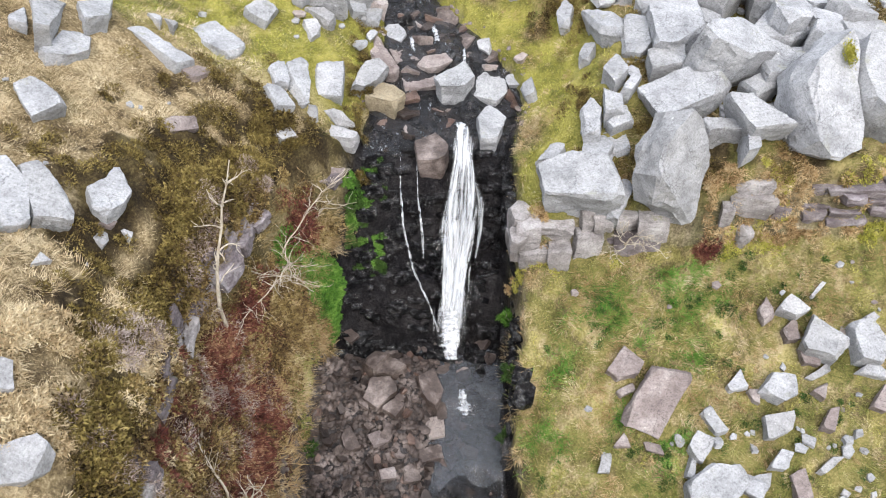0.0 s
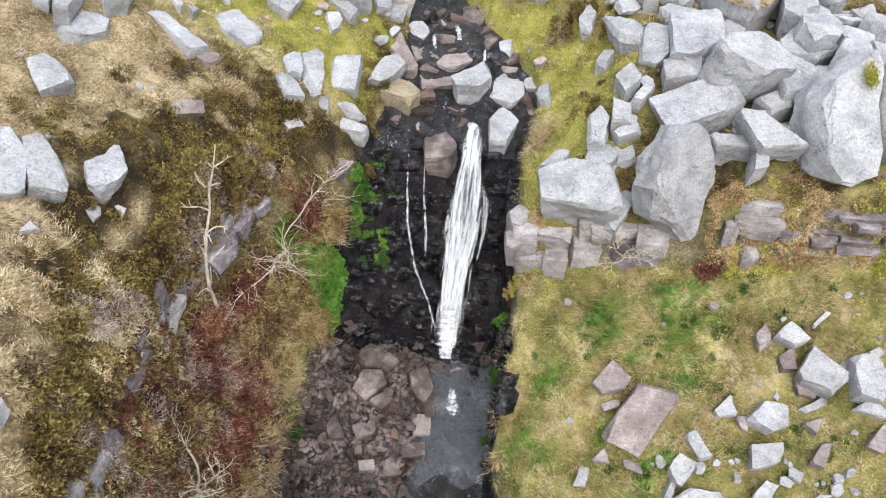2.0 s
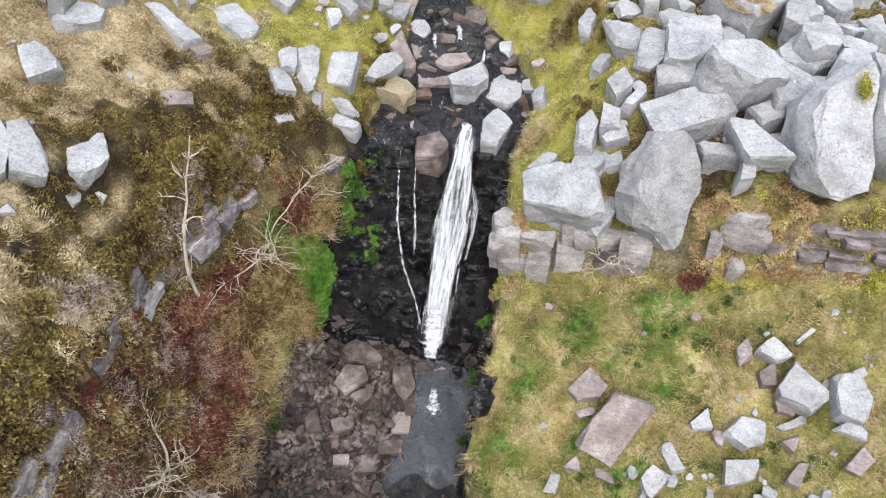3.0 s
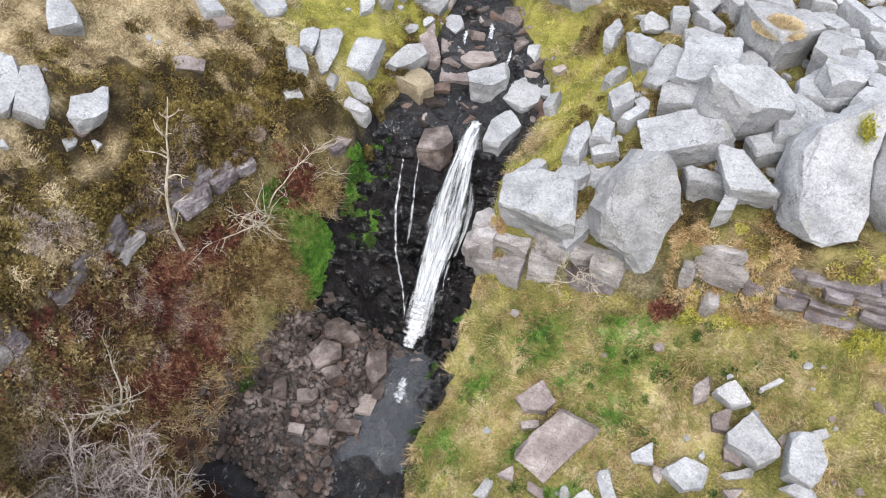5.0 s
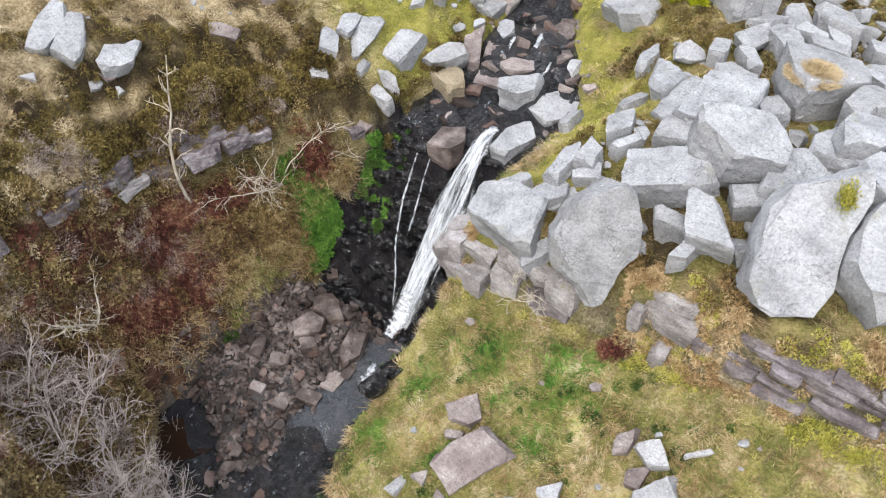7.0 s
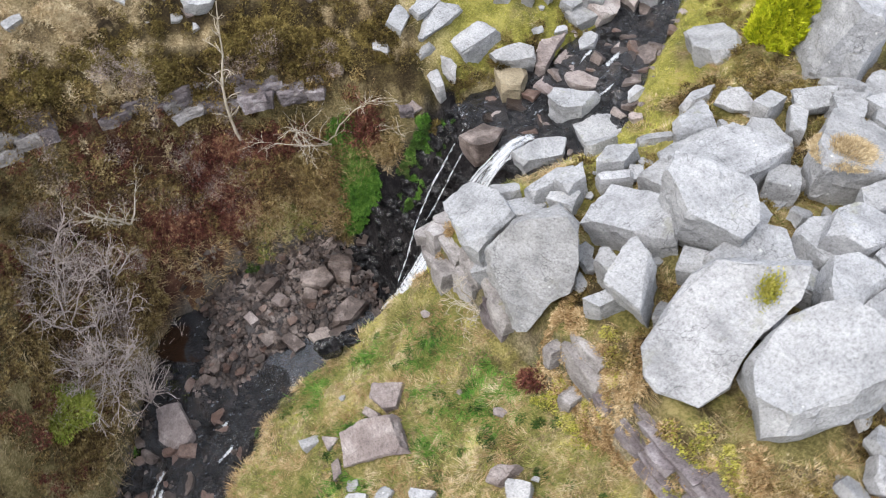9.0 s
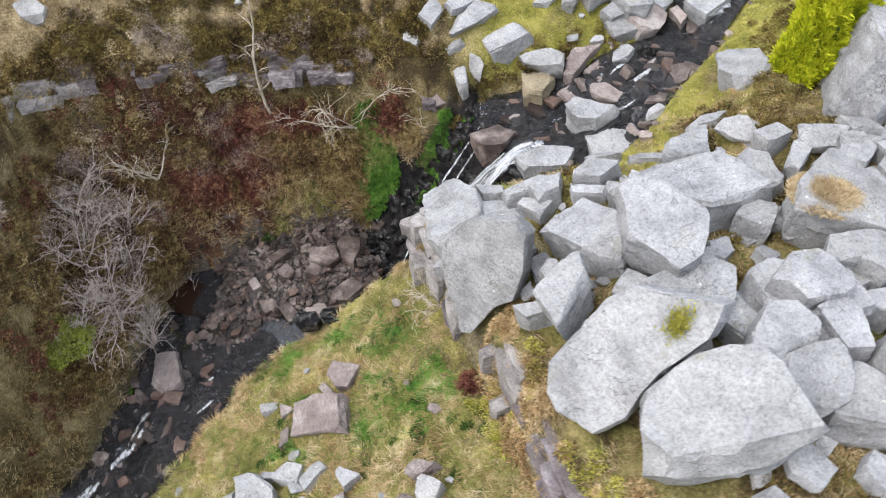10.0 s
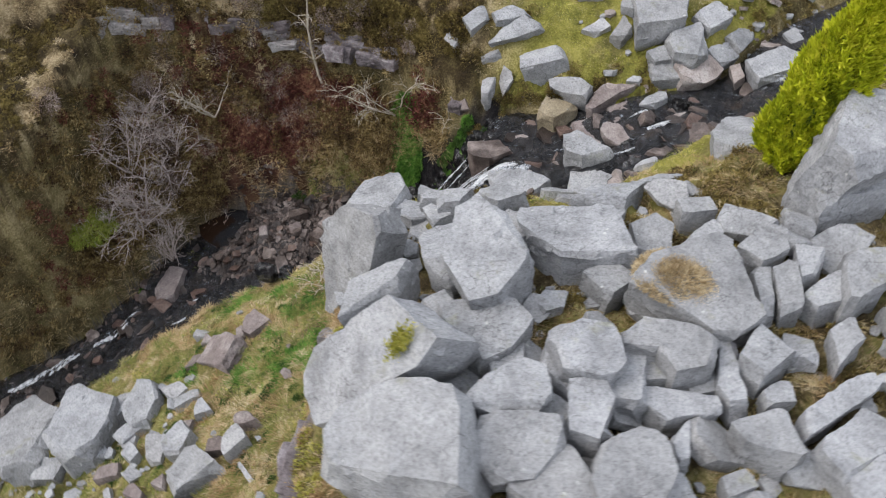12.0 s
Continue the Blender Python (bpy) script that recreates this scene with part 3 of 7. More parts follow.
def part(name, bm, mat, parent=None, label="", smooth=35):
    me = bpy.data.meshes.new(name)
    bm.to_mesh(me)
    bm.free()
    me.materials.append(mat)
    if smooth:
        me.polygons.foreach_set("use_smooth", np.ones(len(me.polygons), dtype=bool))
        me.set_sharp_from_angle(angle=radians(smooth))
    ob = new(name, me)
    ob.parent = parent
    if label:
        tagged(ob, label)
    return ob


def white_sheet(name, line, mat, across=16, seed=1, lift=0.06, parent=None):
    """A band of white water along a line of (x, y, z, half width), a little ragged and bulged."""
    rng = np.random.default_rng(seed)
    line = np.array(line, float)
    t = np.linspace(0, len(line) - 1, 12 * (len(line) - 1) + 1)
    base = np.stack([np.interp(t, np.arange(len(line)), line[:, i]) for i in range(4)], 1)
    bm = bmesh.new()
    uv = bm.loops.layers.uv.new("UVMap")
    body = bm.loops.layers.float_color.new("body")
    grid, info = [], {}
    run = 0.0
    for i, (x, y, z, w) in enumerate(base):
        if i:
            run += float(np.linalg.norm(base[i, :3] - base[i - 1, :3]))
        row = []
        for k in np.linspace(-1, 1, across):
            j = 0.05 * math.sin(9 * k + 3.1 * run + seed) + 0.03 * rng.normal()
            bulge = lift * (1 - k * k) + 0.012 * math.sin(7 * k + 2 * run + seed)
            v = bm.verts.new((x + k * w * (1 + 0.12 * math.sin(2.7 * run + seed)) + 0.3 * j * w, y - 0.8 * bulge + 0.006 * rng.normal(), z + bulge + 0.006 * rng.normal()))
            fade = min(1.0, 0.04 + 1.5 * (1 - abs(k)) ** 1.2) * min(1.0, i / 3.0 + 0.2) * min(1.0, (len(base) - 1 - i) / 3.0 + 0.2)
            info[v] = ((k * w, run), fade)
            row.append(v)
        grid.append(row)
    for a, b in zip(grid, grid[1:]):
        for i in range(across - 1):
            f = bm.faces.new((a[i], a[i + 1], b[i + 1], b[i]))
            for lp in f.loops:
                (u, v), fade = info[lp.vert]
                lp[uv].uv = (u, v)
                lp[body] = (fade, fade, fade, 1)
    return part(name, bm, mat, parent, smooth=180)


fall = tagged(new("waterfall"), "white waterfall pouring down a black wet rock face", "waterfall", kind="structure")
fall.location = (0.15, 10.5, 0.1)
FALL_TOP = [(0.48, 13.75, 4.36, 0.16), (0.46, 13.3, 4.22, 0.22), (0.44, 12.75, 3.7, 0.32), (0.38, 12.2, 2.9, 0.42), (0.3, 11.7, 2.05, 0.44), (0.25, 11.3, 1.5, 0.43), (0.2, 10.95, 0.95, 0.4), (0.17, 10.66, 0.4, 0.36), (0.16, 10.45, 0.16, 0.32)]


def along(line, dx, dw, dl):
    return [(x + dx - fall.location.x, y - dl * 0.7 - fall.location.y, z + dl - fall.location.z, w * dw) for x, y, z, w in line]


white_sheet("main_curtain", along(FALL_TOP, 0, 1.6, 0.04), VEIL, 30, 1, 0.05, fall)
white_sheet("front_curtain", along(FALL_TOP[4:], -0.02, 1.2, 0.09), FALL, 26, 5, 0.06, fall)
white_sheet("middle_curtain", along(FALL_TOP[3:], 0.03, 1.05, 0.13), VEIL, 24, 7, 0.06, fall)
white_sheet("lip_curtain", along(FALL_TOP[:3], 0.0, 1.3, 0.08), FALL, 18, 6, 0.05, fall)
white_sheet("left_strand", along([(0.4, 13.2, 4.15, 0.14), (0.28, 12.7, 3.6, 0.17), (0.17, 12.3, 3.05, 0.2), (0.12, 11.8, 2.25, 0.24), (0.1, 11.3, 1.5, 0.25), (0.12, 10.8, 0.7, 0.24)], -0.03, 1.25, 0.1), FALL, 16, 9, 0.06, fall)
white_sheet("right_strand", along([(0.52, 13.2, 4.15, 0.14), (0.6, 12.7, 3.6, 0.17), (0.62, 12.3, 3.05, 0.2), (0.48, 11.8, 2.2, 0.24), (0.34, 11.25, 1.45, 0.24), (0.22, 10.75, 0.65, 0.22)], 0.03, 1.25, 0.11), FALL, 16, 10, 0.06, fall)
white_sheet("side_spray", along([(0.72, 12.75, 3.5, 0.05), (0.86, 12.4, 3.1, 0.12), (0.84, 12.0, 2.5, 0.12), (0.72, 11.6, 1.9, 0.08)], 0, 1, 0.14), VEIL, 12, 13, 0.03, fall)
for seed, dx, wide, line in (
        (12, 0.0, 1.5, [(-1.0, 13.1, 4.05, 0.022), (-1.0, 12.6, 3.3, 0.03), (-0.95, 12.1, 2.6, 0.05), (-0.72, 11.5, 1.75, 0.036), (-0.35, 11.0, 1.1, 0.036), (-0.1, 10.55, 0.5, 0.04)]),
        (15, 0.0, 1.5, [(-0.62, 13.0, 3.95, 0.02), (-0.6, 12.5, 3.15, 0.028), (-0.5, 12.0, 2.45, 0.045), (-0.48, 11.6, 1.9, 0.028)])):
    white_sheet("trickle", along(line, dx, wide, 0.14), TRICKLE, 11, seed, 0.015, fall)
white_sheet("splash", along([(0.17, 11.0, 1.0, 0.3), (0.15, 10.75, 0.55, 0.42), (0.14, 10.5, 0.25, 0.48), (0.16, 10.3, 0.16, 0.4), (0.18, 10.1, 0.12, 0.25)], 0, 1, 0.12), SPRAY, 16, 21, 0.16, fall)


def foam(line, seed, mat=CHURN, label="white foam where the stream breaks over stones"):
    ob = white_sheet("foam", line, mat, 9, seed, 0.05)
    return tagged(ob, label, "foam", kind="stuff")


foam([(0.4, 9.3, 0.2, 0.12), (0.42, 9.05, 0.16, 0.25), (0.45, 8.85, 0.05, 0.28), (0.48, 8.65, 0.0, 0.18)], 31)
foam([(1.35, 3.95, -0.78, 0.14), (1.5, 3.75, -0.92, 0.2), (1.65, 3.55, -1.1, 0.2), (1.8, 3.35, -1.17, 0.12)], 32)
foam([(1.0, 4.1, -0.72, 0.1), (1.2, 3.85, -0.8, 0.16), (1.35, 3.65, -1.0, 0.2), (1.55, 3.45, -1.12, 0.12)], 42)
foam([(2.15, 2.7, -1.3, 0.12), (2.3, 2.4, -1.42, 0.24), (2.55, 2.1, -1.52, 0.24), (2.9, 1.6, -1.66, 0.2), (3.2, 1.1, -1.8, 0.12)], 43)
foam([(1.55, 3.5, -1.14, 0.12), (1.75, 3.25, -1.2, 0.24), (1.95, 3.0, -1.24, 0.14)], 33)
foam([(2.1, 2.85, -1.26, 0.1), (2.4, 2.55, -1.34, 0.2), (2.6, 2.3, -1.46, 0.22), (2.75, 2.1, -1.54, 0.1)], 40)
foam([(2.8, 1.95, -1.58, 0.1), (3.0, 1.6, -1.68, 0.18), (3.2, 1.2, -1.8, 0.12)], 41)
foam([(0.75, 5.7, -0.36, 0.08), (0.8, 5.45, -0.5, 0.12), (0.9, 5.2, -0.66, 0.1)], 34)
foam([(1.4, 5.6, -0.38, 0.08), (1.45, 5.35, -0.55, 0.12), (1.5, 5.1, -0.67, 0.1)], 35)
foam([(-0.85, 16.55, 5.2, 0.1), (-0.8, 16.3, 5.12, 0.14), (-0.75, 16.05, 4.98, 0.1), (-0.72, 15.8, 4.9, 0.06)], 36)
foam([(0.5, 16.1, 5.12, 0.06), (0.52, 15.8, 4.95, 0.1), (0.5, 15.5, 4.85, 0.08)], 37)
foam([(0.35, 14.0, 4.3, 0.12), (0.4, 13.8, 4.32, 0.3), (0.45, 13.6, 4.3, 0.25)], 38)
foam([(-1.5, 19.7, 5.92, 0.2), (-1.45, 19.35, 5.86, 0.34), (-1.3, 19.0, 5.72, 0.3), (-1.15, 18.75, 5.55, 0.16)], 44)
foam([(-0.3, 16.9, 5.3, 0.1), (-0.2, 16.6, 5.22, 0.16), (-0.15, 16.3, 5.1, 0.12)], 45)
foam([(-2.1, 19.5, 5.8, 0.15), (-2.0, 19.2, 5.74, 0.28), (-1.85, 18.9, 5.55, 0.25), (-1.7, 18.7, 5.42, 0.1)], 39)


# ---- rocks ----
ROCK_GROUPS = {
    "slope": ("on the boulder slope", "boulders of the slope"), "shelf": ("lying in the grass shelf", "stones on the grass shelf"),
    "hill": ("half sunk in the moorland hillside", "stones on the hillside"), "stream": ("beside the stream", "stones along the stream"),
}
ROCK_WORDS = {"d": "damp dark brown", "g": "pale grey lichened", "l": "whitish", "b": "purple-brown", "p": "pinkish grey", "o": "ochre yellow"}
TAKEN = []


def rock_mesh(outline, thick, seed, rough=1.0, size=None, fine=0.092):
    """An angular block with that outline above, sides that lean and break, and worn edges; z 0 is the middle of its top."""
    rng = random.Random(seed)
    size = size or max(max(abs(a), abs(b)) for a, b in outline)
    bm = bmesh.new()
    # corners of the outline, with one broken corner between some of them
    ring = []
    for i, (a, b) in enumerate(outline):
        c, d = outline[(i + 1) % len(outline)]
        ring.append((a, b))
        if math.hypot(c - a, d - b) > 0.45 * size:
            k, s = rng.uniform(0.35, 0.65), rng.uniform(-0.035, 0.035)
            ring.append((a + k * (c - a) + s * (d - b), b + k * (d - b) - s * (c - a)))
    levels = [(rng.uniform(0.95, 0.99), 0.0), (1.0, -0.06 - 0.08 * rng.random()), (rng.uniform(0.92, 1.0), -0.55), (rng.uniform(0.78, 0.9), -1.0)]
    lie = (rng.uniform(-0.06, 0.06), rng.uniform(-0.06, 0.06))
    rows_ = []
    for j, (s, z) in enumerate(levels):
        lean = (rng.uniform(-0.05, 0.05) * size, rng.uniform(-0.05, 0.05) * size) if j > 1 else (0, 0)
        row = []
        for a, b in ring:
            k = s * (1 + rng.uniform(-0.025, 0.025))
            dz = lie[0] * a + lie[1] * b + (rng.uniform(-0.05, 0.03) * min(thick, size) * j)
            row.append(bm.verts.new((a * k + lean[0], b * k + lean[1], z * thick + dz)))
        rows_.append(row)
    n = len(ring)
    for top, low in zip(rows_, rows_[1:]):
        for i in range(n):
            bm.faces.new((top[i], low[i], low[(i + 1) % n], top[(i + 1) % n]))
    bm.faces.new(rows_[0])
    bm.faces.new(rows_[-1][::-1])
    # flat breaks across some corners and edges
    for _ in range(rng.choice((3, 4, 4, 5))):
        turn, rise = rng.uniform(0, 6.283), rng.uniform(-0.3, 1.2)
        cut = Vector((math.cos(turn), math.sin(turn), rise)).normalized()
        reach = max(v.co.dot(cut) for v in bm.verts)
        bmesh.ops.bisect_plane(bm, geom=bm.verts[:] + bm.edges[:] + bm.faces[:], plane_co=cut * (reach - rng.uniform(0.05, 0.18) * min(size, 1.6 * thick)), plane_no=cut, clear_outer=True)
        bmesh.ops.holes_fill(bm, edges=[e for e in bm.edges if e.is_boundary], sides=0)
    bmesh.ops.triangulate(bm, faces=bm.faces[:])
    target = max(0.055, size * fine)
    for _ in range(5):
        long = [e for e in bm.edges if e.calc_length() > target * 1.7]
        if not long:
            break
        bmesh.ops.subdivide_edges(bm, edges=long, cuts=1)
        bmesh.ops.triangulate(bm, faces=[f for f in bm.faces if len(f.verts) > 3])
    bm.normal_update()
    off = Vector((seed * 3.17 % 50, seed * 1.71 % 50, seed * 0.93 % 50))
    moved = []
    for v in bm.verts:
        q = v.co / max(size, 0.2)
        d = 0.02 * size * noise.fractal(q * 1.3 + off, 0.9, 2.1, 4) * rough
        d += 0.016 * min(size, 0.9) * noise.fractal(v.co * 6.5 + off, 0.8, 2.2, 3) * rough
        # thin layers broken away in steps
        d += 0.02 * size * round(1.6 * noise.noise(Vector((q.x * 1.5, q.y * 1.5, q.z * 3.5)) - off)) * rough
        (f1, f2, *_), _cells = noise.voronoi(Vector((v.co.x, v.co.y, v.co.z * 2.2)) * (1.3 / max(0.35, size)) + off)
        d -= 0.03 * size * max(0.0, 1 - (f2 - f1) / 0.07) * rough
        moved.append(v.co + v.normal * d)
    for v, c in zip(bm.verts, moved):
        v.co = c
    bmesh.ops.recalc_face_normals(bm, faces=bm.faces[:])
    return bm


def rock(kind, at, slope, thick, outline, tint, area):
    rng_seed = len(TAKEN) + 11
    up = Vector((-slope[0], -slope[1], 1)).normalized()
    turn = Vector((0, 0, 1)).rotation_difference(up).to_matrix().to_4x4()
    # the outline is given in plan: carry it into the tilted top
    flat = []
    for a, b in outline:
        v = turn.inverted() @ Vector((a, b, slope[0] * a + slope[1] * b))
        flat.append((v.x, v.y))
    ob = part(kind, rock_mesh(flat, thick, rng_seed), TINTS[tint], smooth=28)
    ob.matrix_world = Matrix.Translation(at) @ turn
    place, group = ROCK_GROUPS[area]
    shape = "slab" if thick < 0.35 * max(max(abs(a), abs(b)) for a, b in outline) else ("boulder" if kind == "boulder" else "stone")
    tagged(ob, f"{ROCK_WORDS[tint]} angular {shape} {place}", "rock", group)
    TAKEN.append((at[0], at[1], 0.8 * max(math.hypot(a, b) for a, b in outline), at[2]))
    return ob


rock('boulder', (2.72, 10.82, 5.19), (0.15, 0.35), 0.95, [(-0.84, 0.38), (-0.27, 0.62), (0.54, 0.43), (0.82, -0.55), (0.53, -0.6), (-0.78, -0.29)], 'g', 'slope')
rock('boulder', (4.70, 10.61, 5.37), (-1.31, 1.63), 0.72, [(-0.77, -0.54), (-0.6, -0.04), (-0.2, 0.55), (0.23, 0.71), (0.42, 0.67), (0.56, 0.39), (0.43, 0.13), (0.39, -0.28), (0.18, -0.48), (-0.1, -0.49), (-0.54, -0.62)], 'g', 'slope')
rock('boulder', (7.55, 11.37, 6.47), (-0.53, 1.06), 1.00, [(-0.52, -0.84), (-0.62, -0.43), (-0.71, 0.04), (-0.58, 0.37), (0.25, 1.04), (0.42, 0.81), (0.37, 0.3), (0.41, 0.07), (0.52, -0.17), (0.51, -0.42), (-0.04, -0.77)], 'g', 'slope')
rock('boulder', (4.95, 12.37, 6.20), (0.32, 0.33), 0.90, [(-0.97, 0.36), (0.32, 0.56), (0.81, -0.03), (0.43, -0.35), (-0.59, -0.55)], 'g', 'slope')
rock('boulder', (5.95, 12.85, 7.08), (-0.30, 0.25), 1.10, [(-0.85, -0.1), (-0.1, 0.65), (0.6, 0.5), (0.75, -0.15), (0.0, -0.55), (-0.7, -0.4)], 'g', 'slope')
rock('boulder', (6.00, 11.35, 6.33), (0.10, 0.40), 0.65, [(-0.52, 0.48), (0.06, 0.32), (0.64, -0.39), (-0.18, -0.41)], 'g', 'slope')
rock('boulder', (5.62, 11.52, 5.90), (0.03, 0.25), 0.75, [(-0.56, 0.2), (0.45, 0.13), (0.51, -0.2), (-0.4, -0.13)], 'g', 'slope')
rock('boulder', (3.52, 11.85, 5.24), (0.10, 0.30), 0.60, [(-0.31, 0.17), (0.21, 0.43), (0.33, -0.24), (-0.23, -0.36)], 'g', 'slope')
rock('boulder', (3.04, 12.19, 5.63), (0.27, 0.22), 0.75, [(-0.2, 0.23), (0.05, 0.52), (0.26, 0.24), (0.12, -0.49), (-0.23, -0.49)], 'g', 'slope')
rock('boulder', (3.48, 12.31, 5.93), (0.14, 0.26), 0.80, [(-0.16, 0.36), (0.18, 0.15), (0.2, -0.25), (-0.21, -0.26)], 'g', 'slope')
rock('boulder', (3.60, 12.05, 5.67), (0.04, 0.31), 0.65, [(-0.28, -0.03), (0.14, 0.31), (0.31, -0.05), (-0.16, -0.23)], 'g', 'slope')
rock('boulder', (3.64, 13.15, 6.22), (0.06, 0.17), 0.70, [(-0.28, -0.01), (0.11, 0.47), (0.25, -0.05), (-0.08, -0.41)], 'g', 'slope')
rock('boulder', (3.64, 14.88, 6.43), (0.29, 0.05), 0.80, [(-0.46, 0.77), (0.4, 0.2), (0.23, -0.63), (-0.17, -0.34)], 'g', 'slope')
rock('boulder', (4.27, 14.30, 6.36), (0.20, 0.20), 0.70, [(-0.22, 0.9), (0.37, 0.58), (0.24, -0.34), (0.01, -0.69), (-0.39, -0.44)], 'g', 'slope')
rock('boulder', (4.99, 14.10, 6.76), (0.10, 0.10), 0.87, [(-0.45, 0.71), (0.61, 0.98), (0.61, -0.16), (-0.17, -0.8), (-0.6, -0.73)], 'g', 'slope')
rock('boulder', (4.70, 13.27, 6.42), (0.10, 0.30), 0.71, [(-0.38, 0.23), (0.38, 0.32), (0.36, -0.25), (-0.36, -0.31)], 'g', 'slope')
rock('boulder', (7.35, 14.19, 6.68), (0.02, 0.14), 0.90, [(-0.63, 0.01), (0.0, 0.73), (0.7, 0.59), (0.55, -0.24), (-0.04, -0.61), (-0.59, -0.49)], 'g', 'slope')
rock('boulder', (8.07, 13.64, 6.66), (0.04, 0.10), 1.00, [(-0.37, 0.08), (0.35, 0.79), (0.37, 0.03), (0.02, -0.46), (-0.37, -0.43)], 'g', 'slope')
rock('boulder', (9.01, 13.73, 6.71), (-0.06, 0.13), 1.00, [(-0.52, 0.15), (0.27, 0.58), (0.52, 0.14), (0.08, -0.5), (-0.35, -0.38)], 'g', 'slope')
rock('boulder', (3.25, 14.50, 5.87), (0.36, -0.01), 0.60, [(-0.25, -0.3), (0.02, 0.38), (0.26, 0.3), (-0.02, -0.38)], 'g', 'slope')
rock('boulder', (3.96, 12.87, 6.06), (0.00, 0.20), 0.65, [(-0.27, -0.22), (0.1, 0.29), (0.24, 0.2), (-0.07, -0.27)], 'g', 'slope')
rock('boulder', (5.96, 11.04, 5.89), (-0.02, 0.30), 0.80, [(-0.06, 0.3), (0.16, 0.23), (0.08, -0.21), (-0.19, -0.32)], 'g', 'slope')
rock('boulder', (2.30, 11.83, 5.03), (0.27, 0.12), 0.65, [(-0.42, -0.18), (-0.03, 0.26), (0.24, 0.12), (0.21, -0.21)], 'g', 'slope')
rock('boulder', (2.88, 15.84, 6.14), (0.34, 0.24), 0.65, [(-0.17, 0.13), (0.06, 0.43), (0.22, 0.11), (0.05, -0.37), (-0.16, -0.3)], 'g', 'slope')
rock('boulder', (6.48, 12.39, 6.34), (-0.02, 0.22), 0.80, [(-0.5, 0.03), (0.41, 0.37), (0.33, -0.04), (-0.24, -0.37)], 'g', 'slope')
rock('boulder', (7.38, 13.25, 6.45), (-0.02, 0.09), 0.70, [(-0.45, 0.21), (0.57, 0.34), (0.42, -0.08), (-0.54, -0.47)], 'g', 'slope')
rock('boulder', (3.55, 10.69, 4.67), (0.06, 0.40), 0.55, [(-0.31, -0.32), (0.12, 0.5), (0.28, 0.24), (-0.1, -0.42)], 'g', 'slope')
rock('boulder', (8.72, 12.01, 6.81), (-0.26, 0.52), 1.20, [(-0.59, -0.79), (-0.71, -0.3), (-0.67, 0.19), (-0.38, 0.68), (-0.12, 0.69), (0.63, 0.74), (0.66, 0.43), (0.67, 0.09), (0.4, -0.68), (0.11, -1.07)], 'g', 'slope')
rock('boulder', (8.03, 13.29, 6.94), (-0.10, 0.10), 0.90, [(0.17, -0.62), (-0.13, -0.36), (-0.46, 0.06), (-0.26, 0.46), (0.1, 0.41), (0.27, 0.27), (0.3, -0.23)], 'g', 'slope')
rock('boulder', (8.67, 13.29, 6.81), (-0.30, 0.10), 0.97, [(0.02, -0.48), (-0.31, -0.38), (-0.37, 0.15), (-0.33, 0.52), (-0.0, 0.58), (0.37, 0.27), (0.42, -0.2), (0.19, -0.46)], 'g', 'slope')
rock('boulder', (8.14, 14.15, 6.88), (-0.10, 0.10), 0.90, [(-0.29, -0.29), (-0.36, 0.18), (-0.1, 0.29), (0.43, 0.07), (0.32, -0.25)], 'g', 'slope')
rock('boulder', (8.90, 14.54, 6.95), (-0.30, 0.00), 0.96, [(0.18, -0.47), (-0.2, -0.31), (-0.45, 0.12), (-0.32, 0.36), (0.01, 0.45), (0.35, 0.24), (0.44, -0.39)], 'g', 'slope')
rock('boulder', (6.29, 15.77, 7.11), (-0.10, 0.00), 0.90, [(0.01, -0.96), (-0.38, -0.71), (-0.89, 0.31), (-0.78, 0.49), (0.47, 0.62), (0.78, 0.31), (0.79, -0.07)], 'g', 'slope')
rock('boulder', (6.86, 12.98, 6.59), (-0.10, 0.10), 0.69, [(-0.39, -0.68), (-0.53, 0.25), (-0.2, 0.67), (0.32, 0.34), (0.55, -0.1), (0.25, -0.48)], 'g', 'slope')
rock('boulder', (7.45, 14.19, 7.05), (-0.10, 0.00), 0.90, [(-0.19, -0.48), (-0.42, -0.09), (-0.35, 0.3), (0.19, 0.41), (0.44, 0.18), (0.34, -0.32)], 'g', 'slope')
rock('boulder', (7.24, 15.17, 7.00), (0.00, 0.00), 0.80, [(0.04, -0.7), (-0.37, -0.28), (-0.31, 0.06), (-0.18, 0.63), (0.27, 0.46), (0.45, -0.01), (0.1, -0.16)], 'g', 'slope')
rock('boulder', (7.36, 15.02, 6.69), (-0.04, 0.05), 0.80, [(-0.16, -0.32), (-0.29, -0.01), (-0.04, 0.3), (0.23, 0.18), (0.26, -0.15)], 'g', 'slope')
rock('boulder', (7.24, 16.30, 6.95), (0.05, 0.07), 0.90, [(0.13, -0.35), (-0.48, 0.09), (-0.05, 0.39), (0.39, -0.13)], 'g', 'slope')
rock('boulder', (7.51, 15.90, 6.80), (-0.03, 0.13), 0.80, [(-0.5, -0.06), (-0.52, 0.17), (-0.0, 0.06), (0.39, 0.13), (0.48, -0.09), (0.16, -0.22)], 'g', 'slope')
rock('boulder', (7.91, 15.17, 6.70), (-0.01, 0.04), 0.80, [(-0.22, -0.47), (-0.13, 0.52), (0.13, 0.5), (0.24, -0.13), (-0.03, -0.42)], 'g', 'slope')
rock('boulder', (8.35, 16.11, 6.84), (-0.00, 0.02), 0.80, [(-0.17, -0.43), (-0.4, 0.26), (0.18, 0.35), (0.29, 0.13), (0.1, -0.3)], 'g', 'slope')
